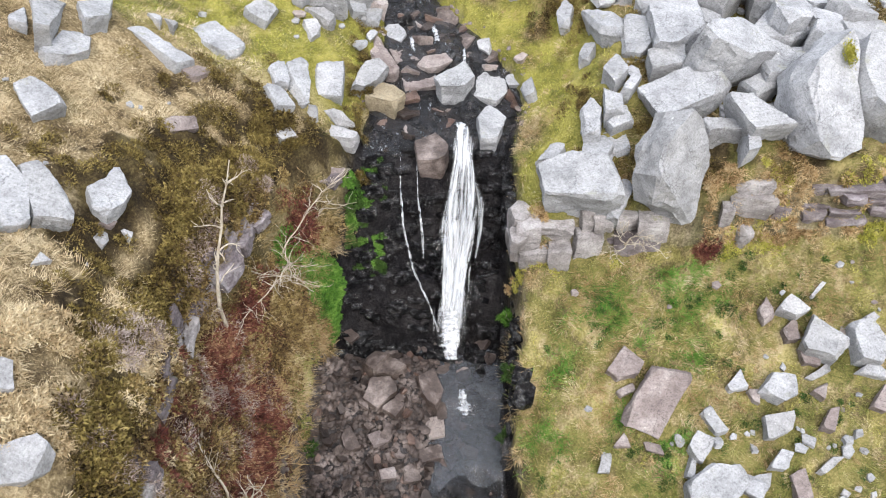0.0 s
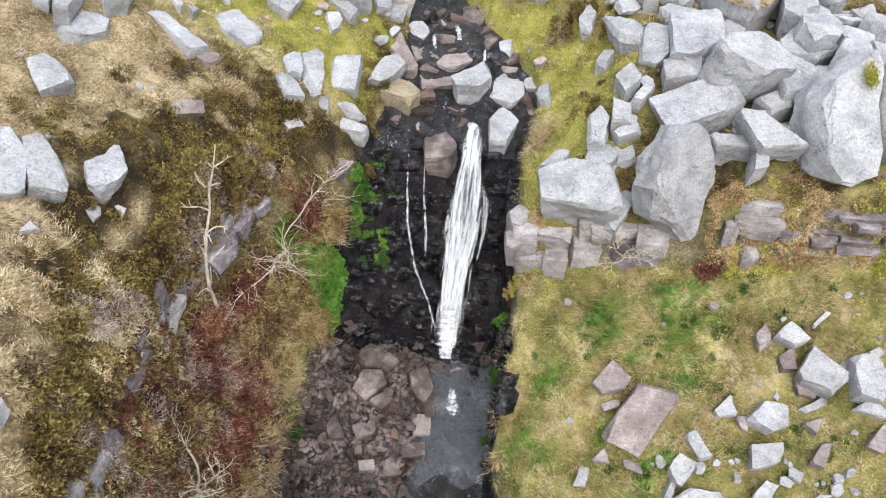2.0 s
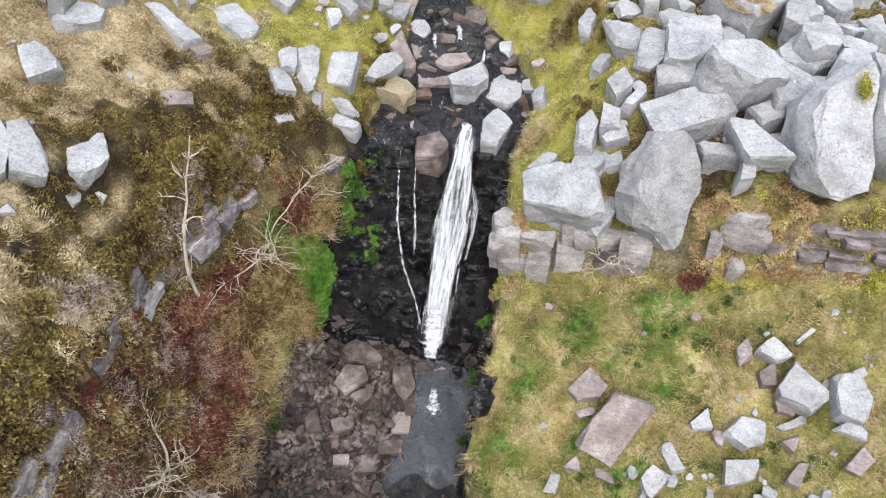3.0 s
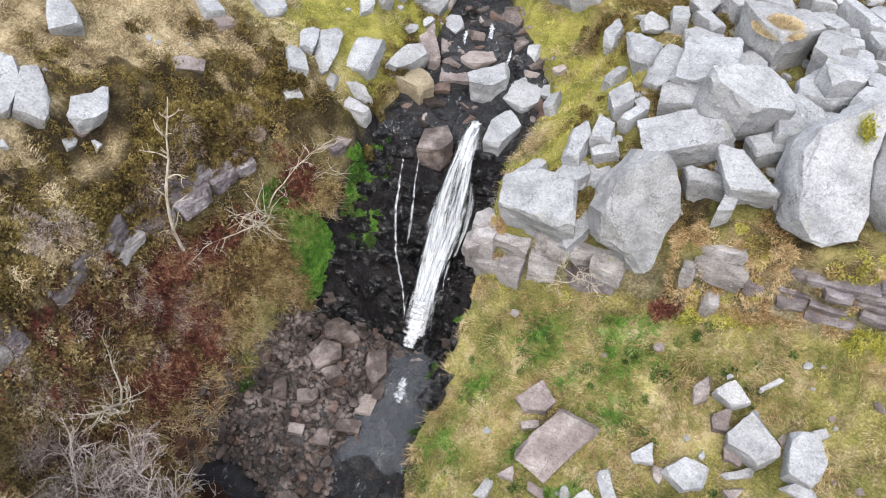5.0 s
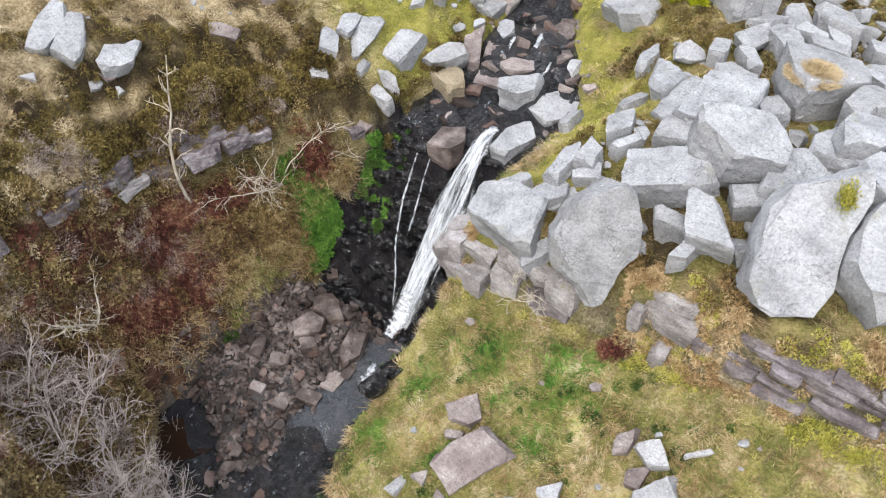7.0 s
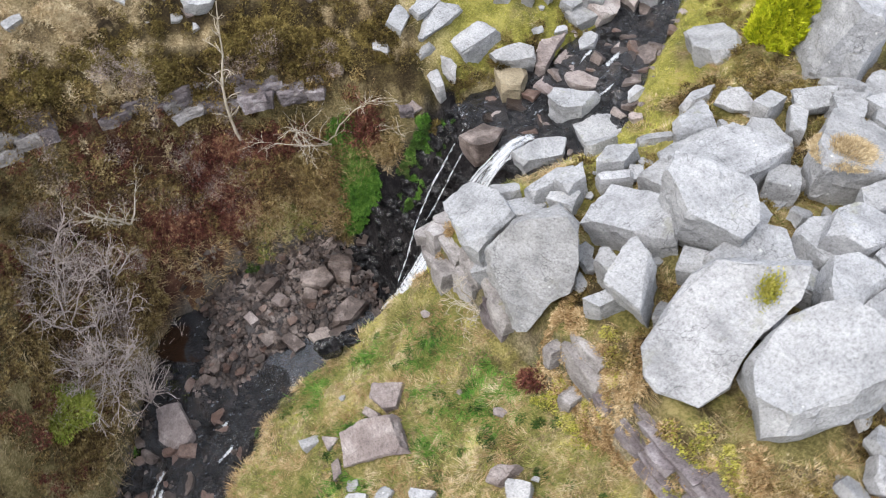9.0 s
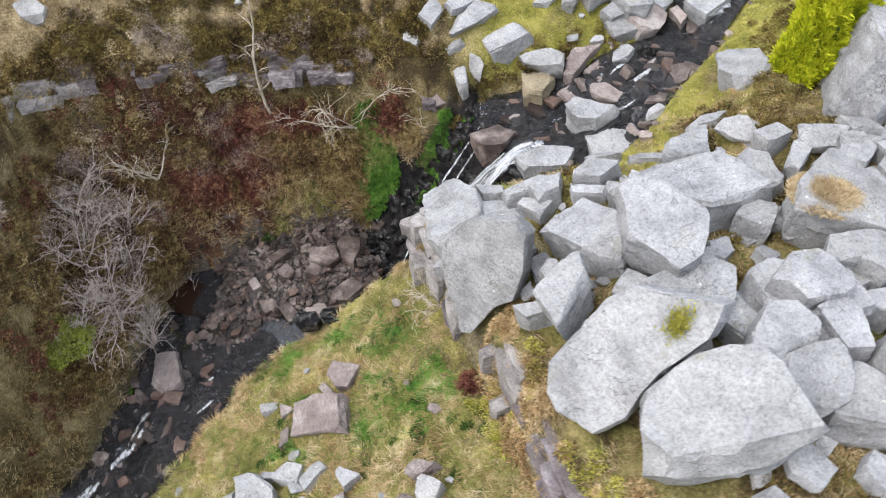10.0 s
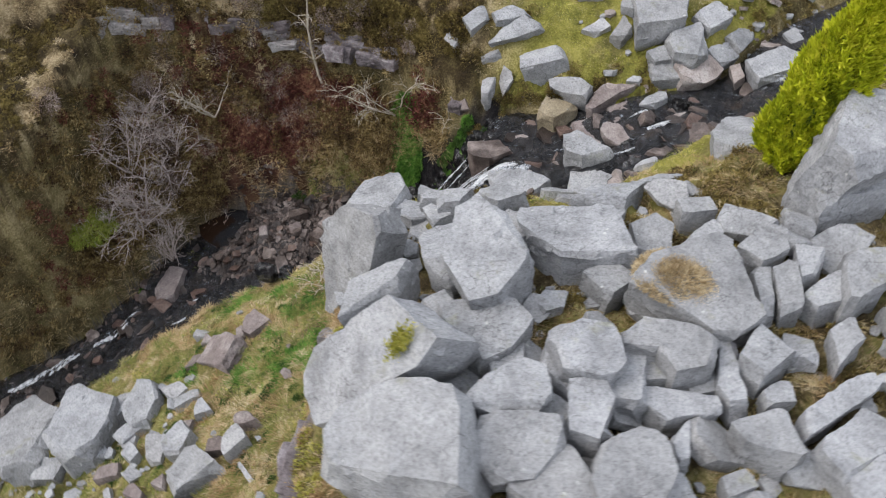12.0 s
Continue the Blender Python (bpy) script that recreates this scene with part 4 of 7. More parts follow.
rock('boulder', (7.88, 17.00, 6.96), (-0.10, 0.08), 0.80, [(0.13, -0.44), (-0.43, 0.47), (-0.18, 0.47), (0.47, -0.5)], 'g', 'slope')
rock('boulder', (8.38, 17.02, 6.93), (0.06, 0.13), 0.80, [(0.04, -0.5), (-0.44, 0.2), (-0.27, 0.39), (0.17, 0.22), (0.51, -0.31)], 'g', 'slope')
rock('boulder', (8.87, 16.99, 6.91), (0.05, 0.09), 0.70, [(-0.0, -0.27), (-0.35, 0.25), (0.03, 0.3), (0.33, -0.27)], 'g', 'slope')
rock('boulder', (8.45, 15.16, 6.71), (0.02, 0.09), 0.80, [(-0.08, -0.11), (-0.34, 0.15), (0.19, 0.05), (0.23, -0.09)], 'g', 'slope')
rock('stone', (8.81, 15.72, 6.60), (-0.06, 0.05), 0.60, [(-0.06, -0.17), (-0.17, 0.11), (0.03, 0.2), (0.2, -0.14)], 'g', 'slope')
rock('boulder', (6.11, 16.89, 6.97), (-0.05, 0.10), 0.80, [(-0.3, -0.13), (-0.54, 0.25), (0.36, 0.09), (0.48, -0.21)], 'g', 'slope')
rock('boulder', (6.12, 16.61, 6.91), (0.06, 0.06), 0.80, [(-0.38, -0.07), (-0.5, 0.2), (0.4, 0.03), (0.48, -0.17)], 'g', 'slope')
rock('boulder', (5.27, 16.83, 6.96), (-0.01, 0.06), 0.80, [(0.09, -0.4), (-0.32, -0.05), (-0.34, 0.36), (0.16, 0.26), (0.41, -0.16)], 'g', 'slope')
rock('boulder', (5.84, 14.65, 6.63), (0.00, 0.03), 0.80, [(-0.04, -0.4), (-0.33, 0.03), (0.0, 0.4), (0.37, -0.04)], 'g', 'slope')
rock('boulder', (5.62, 17.32, 7.00), (0.03, 0.12), 0.70, [(-0.32, -0.12), (-0.33, 0.29), (0.26, 0.06), (0.38, -0.24)], 'g', 'slope')
rock('boulder', (6.18, 17.38, 6.94), (-0.02, 0.14), 0.70, [(0.04, -0.35), (-0.43, 0.3), (0.14, 0.23), (0.24, -0.18)], 'g', 'slope')
rock('boulder', (5.91, 17.91, 7.16), (0.04, 0.00), 0.80, [(-0.34, -0.18), (-0.57, 0.47), (0.26, 0.15), (0.64, -0.44)], 'g', 'slope')
rock('boulder', (6.96, 17.34, 6.98), (-0.01, 0.09), 0.70, [(-0.11, -0.17), (-0.34, 0.18), (0.04, 0.19), (0.4, -0.2)], 'g', 'slope')
rock('boulder', (4.25, 16.12, 6.71), (0.01, 0.06), 0.70, [(-0.13, -0.28), (-0.24, 0.23), (0.13, 0.29), (0.23, -0.24)], 'g', 'slope')
rock('boulder', (4.86, 15.40, 6.61), (-0.07, 0.07), 0.70, [(-0.31, -0.32), (-0.44, 0.08), (-0.2, 0.33), (0.49, 0.19), (0.45, -0.28)], 'g', 'slope')
rock('boulder', (4.89, 16.12, 6.69), (0.02, 0.09), 0.65, [(0.1, -0.32), (-0.42, 0.27), (-0.03, 0.3), (0.34, -0.25)], 'g', 'slope')
rock('stone', (7.52, 15.58, 6.62), (0.01, 0.07), 0.70, [(-0.15, -0.22), (-0.21, 0.19), (0.13, 0.19), (0.22, -0.16)], 'g', 'slope')
rock('stone', (7.70, 16.41, 6.74), (0.00, 0.03), 0.65, [(-0.02, -0.19), (-0.25, 0.2), (0.11, 0.16), (0.17, -0.17)], 'g', 'slope')
rock('stone', (6.63, 16.26, 6.67), (-0.04, 0.12), 0.65, [(-0.15, -0.21), (-0.19, 0.22), (0.13, 0.18), (0.21, -0.18)], 'g', 'slope')
rock('boulder', (4.17, 7.68, 2.09), (0.10, 0.85), 0.45, [(-0.02, 0.54), (0.79, 0.36), (-0.01, -0.58), (-0.75, -0.33)], 'b', 'shelf')
rock('boulder', (3.63, 8.30, 2.37), (0.04, 0.33), 0.60, [(-0.41, -0.08), (0.01, 0.4), (0.36, 0.07), (0.22, -0.15), (-0.18, -0.24)], 'b', 'shelf')
rock('stone', (3.63, 7.98, 2.01), (0.05, 0.31), 0.45, [(-0.21, -0.02), (0.14, 0.15), (0.19, -0.01), (-0.12, -0.13)], 'b', 'shelf')
rock('stone', (3.48, 7.11, 1.51), (0.07, 0.29), 0.45, [(-0.21, -0.09), (0.06, 0.18), (0.15, -0.09)], 'b', 'shelf')
rock('stone', (4.07, 7.01, 1.47), (0.05, 0.32), 0.42, [(-0.19, 0.13), (0.14, 0.05), (0.19, -0.14), (-0.14, -0.04)], 'b', 'shelf')
rock('stone', (3.14, 6.83, 1.24), (0.11, 0.34), 0.45, [(-0.17, -0.18), (-0.04, 0.19), (0.15, 0.18), (0.06, -0.19)], 'l', 'shelf')
rock('boulder', (5.23, 7.36, 1.88), (0.11, 0.28), 0.48, [(-0.25, 0.16), (-0.01, 0.29), (0.25, -0.18), (0.01, -0.27)], 'g', 'shelf')
rock('boulder', (4.90, 6.93, 1.64), (0.08, 0.30), 0.55, [(-0.22, 0.0), (0.02, 0.31), (0.35, 0.15), (0.01, -0.29), (-0.15, -0.17)], 'l', 'shelf')
rock('stone', (4.73, 6.65, 1.41), (0.05, 0.27), 0.50, [(-0.15, -0.16), (0.02, 0.22), (0.12, 0.16), (0.01, -0.22)], 'g', 'shelf')
rock('boulder', (5.14, 6.28, 1.47), (0.05, 0.28), 0.75, [(-0.57, 0.05), (-0.07, 0.36), (0.56, 0.35), (0.59, -0.06), (0.09, -0.38), (-0.59, -0.32)], 'g', 'shelf')
rock('boulder', (6.43, 7.22, 2.01), (0.06, 0.30), 0.55, [(-0.28, 0.15), (0.3, 0.23), (0.3, -0.07), (-0.32, -0.31)], 'l', 'shelf')
rock('stone', (5.70, 7.90, 2.35), (0.06, 0.27), 0.55, [(-0.2, -0.04), (0.12, 0.27), (0.22, -0.09), (-0.14, -0.15)], 'g', 'shelf')
rock('stone', (6.02, 7.70, 2.23), (0.05, 0.29), 0.50, [(-0.13, 0.13), (0.12, 0.12), (0.06, -0.16), (-0.05, -0.09)], 'b', 'shelf')
rock('boulder', (6.49, 7.73, 2.50), (0.04, 0.31), 0.70, [(-0.44, -0.07), (-0.11, 0.29), (0.3, 0.19), (0.28, -0.14), (-0.03, -0.27)], 'g', 'shelf')
rock('boulder', (7.34, 8.39, 3.12), (0.10, 0.28), 0.80, [(-0.44, -0.01), (-0.03, 0.59), (0.29, 0.08), (0.47, -0.1), (0.11, -0.38), (-0.4, -0.18)], 'g', 'shelf')
rock('boulder', (6.88, 9.01, 3.33), (0.03, 0.31), 0.65, [(-0.33, -0.03), (-0.01, 0.27), (0.31, -0.04), (0.03, -0.2)], 'l', 'shelf')
rock('boulder', (8.18, 8.35, 3.14), (0.01, 0.31), 0.75, [(-0.29, 0.33), (0.1, 0.47), (0.3, -0.0), (0.15, -0.45), (-0.26, -0.35)], 'g', 'shelf')
rock('boulder', (8.26, 7.95, 2.72), (0.07, 0.28), 0.55, [(-0.37, -0.02), (-0.01, 0.17), (0.22, 0.03), (0.16, -0.18)], 'g', 'shelf')
rock('stone', (7.28, 8.01, 2.56), (0.08, 0.32), 0.45, [(-0.28, -0.08), (0.24, 0.2), (0.21, 0.02), (-0.17, -0.14)], 'l', 'shelf')
rock('stone', (7.25, 7.70, 2.38), (0.08, 0.34), 0.50, [(-0.18, 0.0), (0.16, 0.16), (0.02, -0.16)], 'b', 'shelf')
rock('stone', (7.36, 7.24, 2.15), (0.06, 0.31), 0.55, [(-0.22, -0.16), (0.01, 0.17), (0.2, 0.22), (0.01, -0.23)], 'b', 'shelf')
rock('stone', (6.38, 6.64, 1.69), (0.10, 0.30), 0.55, [(-0.29, -0.13), (0.02, 0.2), (0.23, 0.12), (0.03, -0.19)], 'g', 'shelf')
rock('boulder', (7.23, 6.56, 1.62), (0.04, 0.33), 0.45, [(-0.26, -0.12), (0.06, 0.15), (0.34, 0.15), (-0.14, -0.17)], 'l', 'shelf')
rock('stone', (6.67, 6.26, 1.46), (0.06, 0.34), 0.55, [(-0.18, 0.2), (0.12, 0.28), (0.17, -0.23), (-0.11, -0.25)], 'b', 'shelf')
rock('stone', (7.48, 9.42, 3.39), (0.05, 0.31), 0.42, [(-0.22, -0.15), (0.15, 0.19), (0.22, 0.15), (-0.15, -0.18)], 'l', 'shelf')
rock('boulder', (6.39, 9.04, 3.18), (0.11, 0.30), 0.55, [(-0.15, 0.04), (0.11, 0.36), (0.12, -0.14), (-0.09, -0.26)], 'b', 'shelf')
rock('stone', (6.81, 8.67, 2.99), (0.04, 0.34), 0.55, [(-0.17, 0.04), (0.15, 0.3), (0.13, -0.16), (-0.11, -0.18)], 'b', 'shelf')
rock('stone', (7.12, 8.26, 2.73), (0.10, 0.29), 0.50, [(-0.18, 0.21), (0.19, 0.1), (0.13, -0.19), (-0.14, -0.12)], 'b', 'shelf')
rock('stone', (6.00, 6.35, 1.36), (0.08, 0.29), 0.50, [(-0.15, 0.12), (0.2, 0.17), (0.09, -0.13), (-0.14, -0.16)], 'g', 'shelf')
rock('stone', (8.33, 7.46, 2.43), (0.09, 0.34), 0.55, [(-0.29, -0.13), (0.09, 0.3), (0.25, 0.07), (-0.05, -0.24)], 'b', 'shelf')
rock('stone', (8.33, 8.79, 3.26), (0.06, 0.34), 0.55, [(-0.16, 0.02), (0.06, 0.12), (0.15, 0.01), (-0.05, -0.15)], 'l', 'shelf')
rock('boulder', (5.43, 3.66, 0.55), (0.20, 0.31), 1.00, [(-0.25, -0.98), (-1.04, -0.44), (-0.54, 0.51), (0.78, 0.85), (1.05, 0.06)], 'g', 'shelf')
rock('boulder', (5.66, 5.26, 1.41), (0.13, 0.07), 1.20, [(0.31, -0.68), (-1.01, -0.66), (-0.67, 0.41), (-0.09, 0.53), (0.65, 0.44), (0.8, -0.04)], 'g', 'shelf')
rock('boulder', (5.10, 5.63, 1.05), (0.03, 0.17), 0.70, [(0.38, -0.27), (-0.34, -0.21), (-0.5, 0.26), (-0.02, 0.22), (0.47, 0.0)], 'g', 'shelf')
rock('boulder', (5.72, 6.31, 1.42), (0.06, 0.29), 0.60, [(0.17, -0.32), (-0.38, 0.07), (-0.13, 0.27), (0.34, -0.03)], 'g', 'shelf')
rock('boulder', (6.35, 4.66, 0.69), (-0.22, 0.18), 0.70, [(0.23, -0.31), (-0.25, -0.26), (-0.24, 0.34), (0.25, 0.23)], 'g', 'shelf')
rock('boulder', (6.11, 5.62, 1.08), (0.07, 0.14), 0.60, [(-0.05, -0.28), (-0.27, 0.06), (0.01, 0.34), (0.31, -0.13)], 'g', 'shelf')
rock('boulder', (-6.21, 7.74, 7.29), (-0.50, 0.20), 0.80, [(-0.43, 0.5), (-0.1, 0.65), (0.12, 0.36), (0.33, -0.32), (0.18, -0.53), (-0.1, -0.64)], 'g', 'hill')
rock('boulder', (-5.83, 8.01, 7.10), (-0.60, 0.10), 0.70, [(-0.46, 0.3), (-0.34, 0.49), (0.06, 0.23), (0.36, -0.16), (0.4, -0.33), (-0.02, -0.53)], 'g', 'hill')
rock('boulder', (-6.42, 9.61, 7.77), (-0.40, 0.30), 0.69, [(-0.35, 0.07), (-0.12, 0.36), (0.41, 0.03), (0.05, -0.45)], 'g', 'hill')
rock('boulder', (-5.23, 8.47, 6.73), (-0.60, 0.10), 0.60, [(-0.26, -0.09), (-0.08, 0.24), (-0.02, 0.6), (0.27, 0.13), (0.18, -0.45), (-0.08, -0.43)], 'g', 'hill')
rock('boulder', (-6.58, 11.28, 7.75), (-0.55, 0.05), 0.57, [(-0.28, -0.45), (-0.17, 0.27), (0.2, 0.64), (0.31, 0.11), (-0.07, -0.57)], 'g', 'hill')
rock('boulder', (-5.45, 12.40, 7.17), (-0.43, -0.02), 0.48, [(-0.74, 0.16), (-0.35, 0.42), (0.69, -0.09), (0.4, -0.49)], 'g', 'hill')
rock('boulder', (-4.78, 13.62, 6.66), (-0.35, -0.03), 0.48, [(-0.5, 0.1), (-0.18, 0.65), (0.63, -0.05), (0.36, -0.47), (-0.31, -0.23)], 'g', 'hill')
rock('boulder', (-2.66, 14.10, 5.45), (-0.10, 0.40), 0.70, [(-0.35, 0.44), (0.34, 0.56), (0.34, -0.48), (-0.33, -0.52)], 'g', 'hill')
rock('boulder', (-3.48, 13.26, 6.08), (-0.55, -0.02), 0.66, [(-0.21, 0.05), (-0.05, 0.63), (0.25, -0.29), (0.01, -0.4)], 'g', 'hill')
rock('boulder', (-3.11, 13.38, 5.82), (-0.60, 0.13), 0.72, [(-0.31, 0.27), (0.01, 0.84), (0.29, -0.58), (0.01, -0.53)], 'g', 'hill')
rock('boulder', (-3.07, 12.88, 5.30), (-0.10, 0.40), 0.50, [(-0.4, 0.22), (0.32, 0.24), (0.36, -0.22), (-0.27, -0.24)], 'g', 'hill')
rock('boulder', (-3.36, 12.50, 5.96), (-0.68, 0.10), 0.57, [(-0.32, 0.15), (0.01, 0.31), (0.31, -0.12), (-0.0, -0.35)], 'g', 'hill')
rock('boulder', (-2.30, 12.85, 4.79), (-0.10, 0.30), 0.50, [(-0.5, 0.28), (0.44, 0.03), (0.39, -0.16), (-0.34, -0.15)], 'l', 'hill')
rock('boulder', (-2.34, 13.29, 4.92), (-0.68, 0.19), 0.54, [(-0.35, -0.05), (-0.03, 0.25), (0.38, -0.04), (0.01, -0.16)], 'l', 'hill')
rock('stone', (-3.26, 11.96, 5.45), (-0.68, 0.31), 0.51, [(-0.26, -0.12), (-0.02, 0.27), (0.29, 0.07), (-0.02, -0.23)], 'l', 'hill')
rock('boulder', (-6.81, 11.69, 8.16), (-0.49, -0.18), 0.78, [(-0.49, 0.22), (0.02, -0.85), (0.33, -0.59), (0.19, 0.21), (-0.06, 1.02)], 'g', 'hill')
rock('boulder', (-6.40, 12.35, 7.91), (-0.33, -0.17), 0.66, [(-0.33, 0.0), (0.0, 0.79), (0.28, -0.18), (0.04, -0.61)], 'g', 'hill')
rock('boulder', (-7.27, 11.35, 8.23), (-0.38, -0.05), 0.54, [(-0.13, -0.21), (-0.04, 0.36), (0.17, -0.14)], 'g', 'hill')
rock('boulder', (-4.15, 15.24, 6.55), (-0.38, 0.32), 0.54, [(-0.4, -0.18), (-0.08, 0.33), (0.34, 0.23), (0.13, -0.39)], 'g', 'hill')
rock('boulder', (-3.08, 15.36, 6.04), (-0.38, 0.20), 0.48, [(-0.27, 0.1), (0.05, 0.35), (0.22, -0.04), (0.0, -0.41)], 'l', 'hill')
rock('boulder', (-4.50, 3.83, 6.73), (-0.68, 0.11), 0.57, [(-0.31, 0.03), (-0.0, 0.33), (0.22, 0.19), (0.23, 0.01), (0.06, -0.22), (-0.19, -0.35)], 'l', 'hill')
rock('stone', (-4.95, 4.69, 7.12), (-0.68, 0.02), 0.54, [(-0.15, 0.19), (0.01, 0.2), (0.13, -0.14), (0.0, -0.24)], 'l', 'hill')
rock('stone', (-5.27, 7.86, 6.31), (-0.68, -0.17), 0.45, [(-0.12, -0.1), (-0.08, 0.22), (0.1, 0.05), (0.09, -0.17)], 'l', 'hill')
rock('stone', (-5.02, 8.15, 6.12), (-0.68, -0.04), 0.42, [(-0.13, -0.01), (0.05, 0.11), (0.08, -0.1)], 'l', 'hill')
rock('stone', (-5.56, 6.84, 6.84), (-0.68, -0.10), 0.42, [(-0.05, -0.17), (-0.05, 0.13), (0.11, 0.04)], 'l', 'hill')
rock('boulder', (-4.79, 10.73, 6.48), (-0.68, 0.22), 0.45, [(-0.27, -0.19), (-0.1, 0.11), (0.19, 0.32), (0.28, 0.07), (-0.1, -0.32)], 'b', 'hill')
rock('boulder', (-2.50, 12.18, 4.12), (-0.68, 0.68), 0.48, [(-0.31, -0.26), (-0.18, 0.1), (0.3, 0.28), (0.19, -0.12)], 'b', 'hill')
rock('boulder', (-4.80, 12.14, 6.73), (-0.32, 0.00), 0.42, [(-0.29, -0.1), (-0.02, 0.19), (0.27, 0.15), (0.03, -0.24)], 'b', 'hill')
rock('stone', (-5.78, 13.31, 7.28), (-0.25, -0.12), 0.42, [(-0.22, 0.11), (0.09, 0.11), (0.13, -0.21)], 'l', 'hill')
rock('stone', (-5.53, 13.38, 7.14), (-0.32, -0.21), 0.42, [(-0.21, 0.13), (0.1, 0.12), (0.11, -0.24)], 'l', 'hill')
rock('stone', (-5.25, 8.09, 6.38), (-0.68, -0.10), 0.45, [(-0.13, -0.12), (-0.07, 0.03), (0.11, 0.13), (0.09, -0.04)], 'b', 'hill')
rock('boulder', (-1.33, 14.45, 4.84), (-0.10, 0.10), 0.79, [(-0.53, -0.16), (-0.12, 0.58), (0.45, 0.01), (0.2, -0.43)], 'o', 'stream')
rock('boulder', (-1.68, 14.79, 5.20), (-0.40, 0.34), 0.85, [(-0.42, -0.52), (-0.15, 0.3), (0.04, 0.47), (0.43, 0.29), (0.26, -0.06), (-0.17, -0.49)], 'g', 'stream')
rock('boulder', (-1.45, 15.61, 5.18), (-0.27, 0.16), 0.80, [(-0.26, 0.77), (-0.02, 0.25), (0.45, -0.47), (0.15, -0.48), (-0.31, -0.07)], 'b', 'stream')
rock('boulder', (-0.25, 15.68, 4.98), (0.01, 0.27), 0.60, [(-0.44, -0.18), (-0.25, 0.16), (0.31, 0.3), (0.48, 0.03), (-0.1, -0.32)], 'b', 'stream')
rock('boulder', (0.31, 14.90, 4.99), (0.00, 0.20), 0.87, [(-0.54, -0.03), (0.32, 0.72), (0.44, 0.0), (0.16, -0.37), (-0.38, -0.33)], 'g', 'stream')
rock('boulder', (1.08, 15.05, 4.60), (-0.19, 0.20), 0.65, [(-0.56, -0.08), (0.12, 0.71), (0.62, 0.14), (0.22, -0.44), (-0.4, -0.33)], 'g', 'stream')
rock('boulder', (1.06, 13.61, 4.55), (-0.10, 0.10), 0.70, [(-0.29, 0.24), (-0.02, 0.72), (0.4, 0.27), (0.15, -0.6), (-0.23, -0.64)], 'g', 'stream')
rock('boulder', (-0.26, 12.94, 4.31), (0.00, 0.10), 0.60, [(-0.42, 0.28), (0.06, 0.53), (0.41, 0.02), (0.26, -0.39), (-0.31, -0.44)], 'd', 'stream')
rock('boulder', (-0.58, 15.18, 4.72), (-0.14, 0.18), 0.52, [(-0.5, 0.12), (0.36, 0.45), (0.46, -0.11), (-0.32, -0.45)], 'b', 'stream')
rock('stone', (1.00, 16.18, 5.15), (0.35, 0.37), 0.55, [(-0.17, 0.23), (0.19, 0.14), (0.11, -0.3), (-0.12, -0.07)], 'l', 'stream')
rock('stone', (1.69, 15.20, 4.72), (0.40, 0.40), 0.60, [(-0.18, 0.16), (0.12, 0.18), (0.17, -0.21), (-0.1, -0.13)], 'g', 'stream')
rock('boulder', (1.96, 14.32, 5.02), (0.40, 0.03), 0.60, [(-0.18, 0.2), (0.12, 0.44), (0.15, -0.36), (-0.09, -0.28)], 'g', 'stream')
rock('boulder', (-1.83, 16.95, 5.69), (-0.34, 0.06), 0.65, [(-0.42, 0.28), (0.28, 0.51), (0.22, -0.37), (-0.08, -0.42)], 'g', 'stream')
rock('boulder', (-1.58, 15.65, 5.21), (-0.33, 0.20), 0.65, [(-0.23, -0.02), (-0.02, 0.38), (0.25, -0.02), (-0.01, -0.34)], 'p', 'stream')
rock('boulder', (-0.80, 15.91, 5.02), (-0.05, 0.22), 0.55, [(-0.56, 0.15), (0.44, 0.27), (0.51, -0.13), (-0.4, -0.29)], 'b', 'stream')
rock('boulder', (-2.97, 16.73, 6.64), (-0.22, 0.12), 1.00, [(-0.62, -0.62), (-0.49, 0.69), (0.41, 0.52), (0.7, -0.58)], 'g', 'stream')
rock('boulder', (-2.13, 17.32, 6.23), (-0.26, 0.08), 0.90, [(-0.33, -0.5), (-0.66, 0.32), (0.11, 0.5), (0.49, 0.06), (0.39, -0.38)], 'g', 'stream')
rock('boulder', (-1.79, 17.59, 5.75), (-0.40, -0.19), 0.75, [(-0.02, -0.65), (-0.51, 0.22), (-0.16, 0.7), (0.31, 0.14), (0.39, -0.42)], 'p', 'stream')
rock('boulder', (-1.89, 19.24, 6.08), (-0.05, 0.10), 0.75, [(-0.07, -0.68), (-0.6, 0.08), (-0.32, 0.65), (0.24, 0.5), (0.75, -0.54)], 'g', 'stream')
rock('boulder', (-1.86, 16.82, 5.64), (-0.33, 0.10), 0.60, [(-0.22, -0.31), (-0.1, 0.21), (0.21, 0.27), (0.11, -0.18)], 'l', 'stream')
rock('boulder', (1.66, 17.43, 6.41), (0.25, 0.18), 0.70, [(-0.1, -0.44), (-0.86, 0.1), (-0.5, 0.81), (0.86, 0.09), (0.6, -0.56)], 'g', 'stream')
rock('boulder', (4.04, 18.17, 8.16), (-0.20, -0.10), 1.80, [(0.45, -0.65), (-0.79, -0.03), (-1.1, 0.57), (0.56, 0.38), (0.88, -0.27)], 'g', 'stream')
rock('boulder', (4.41, 18.17, 7.39), (0.04, 0.09), 0.90, [(0.08, -0.62), (-0.53, 0.62), (0.07, 0.55), (0.38, -0.55)], 'g', 'stream')
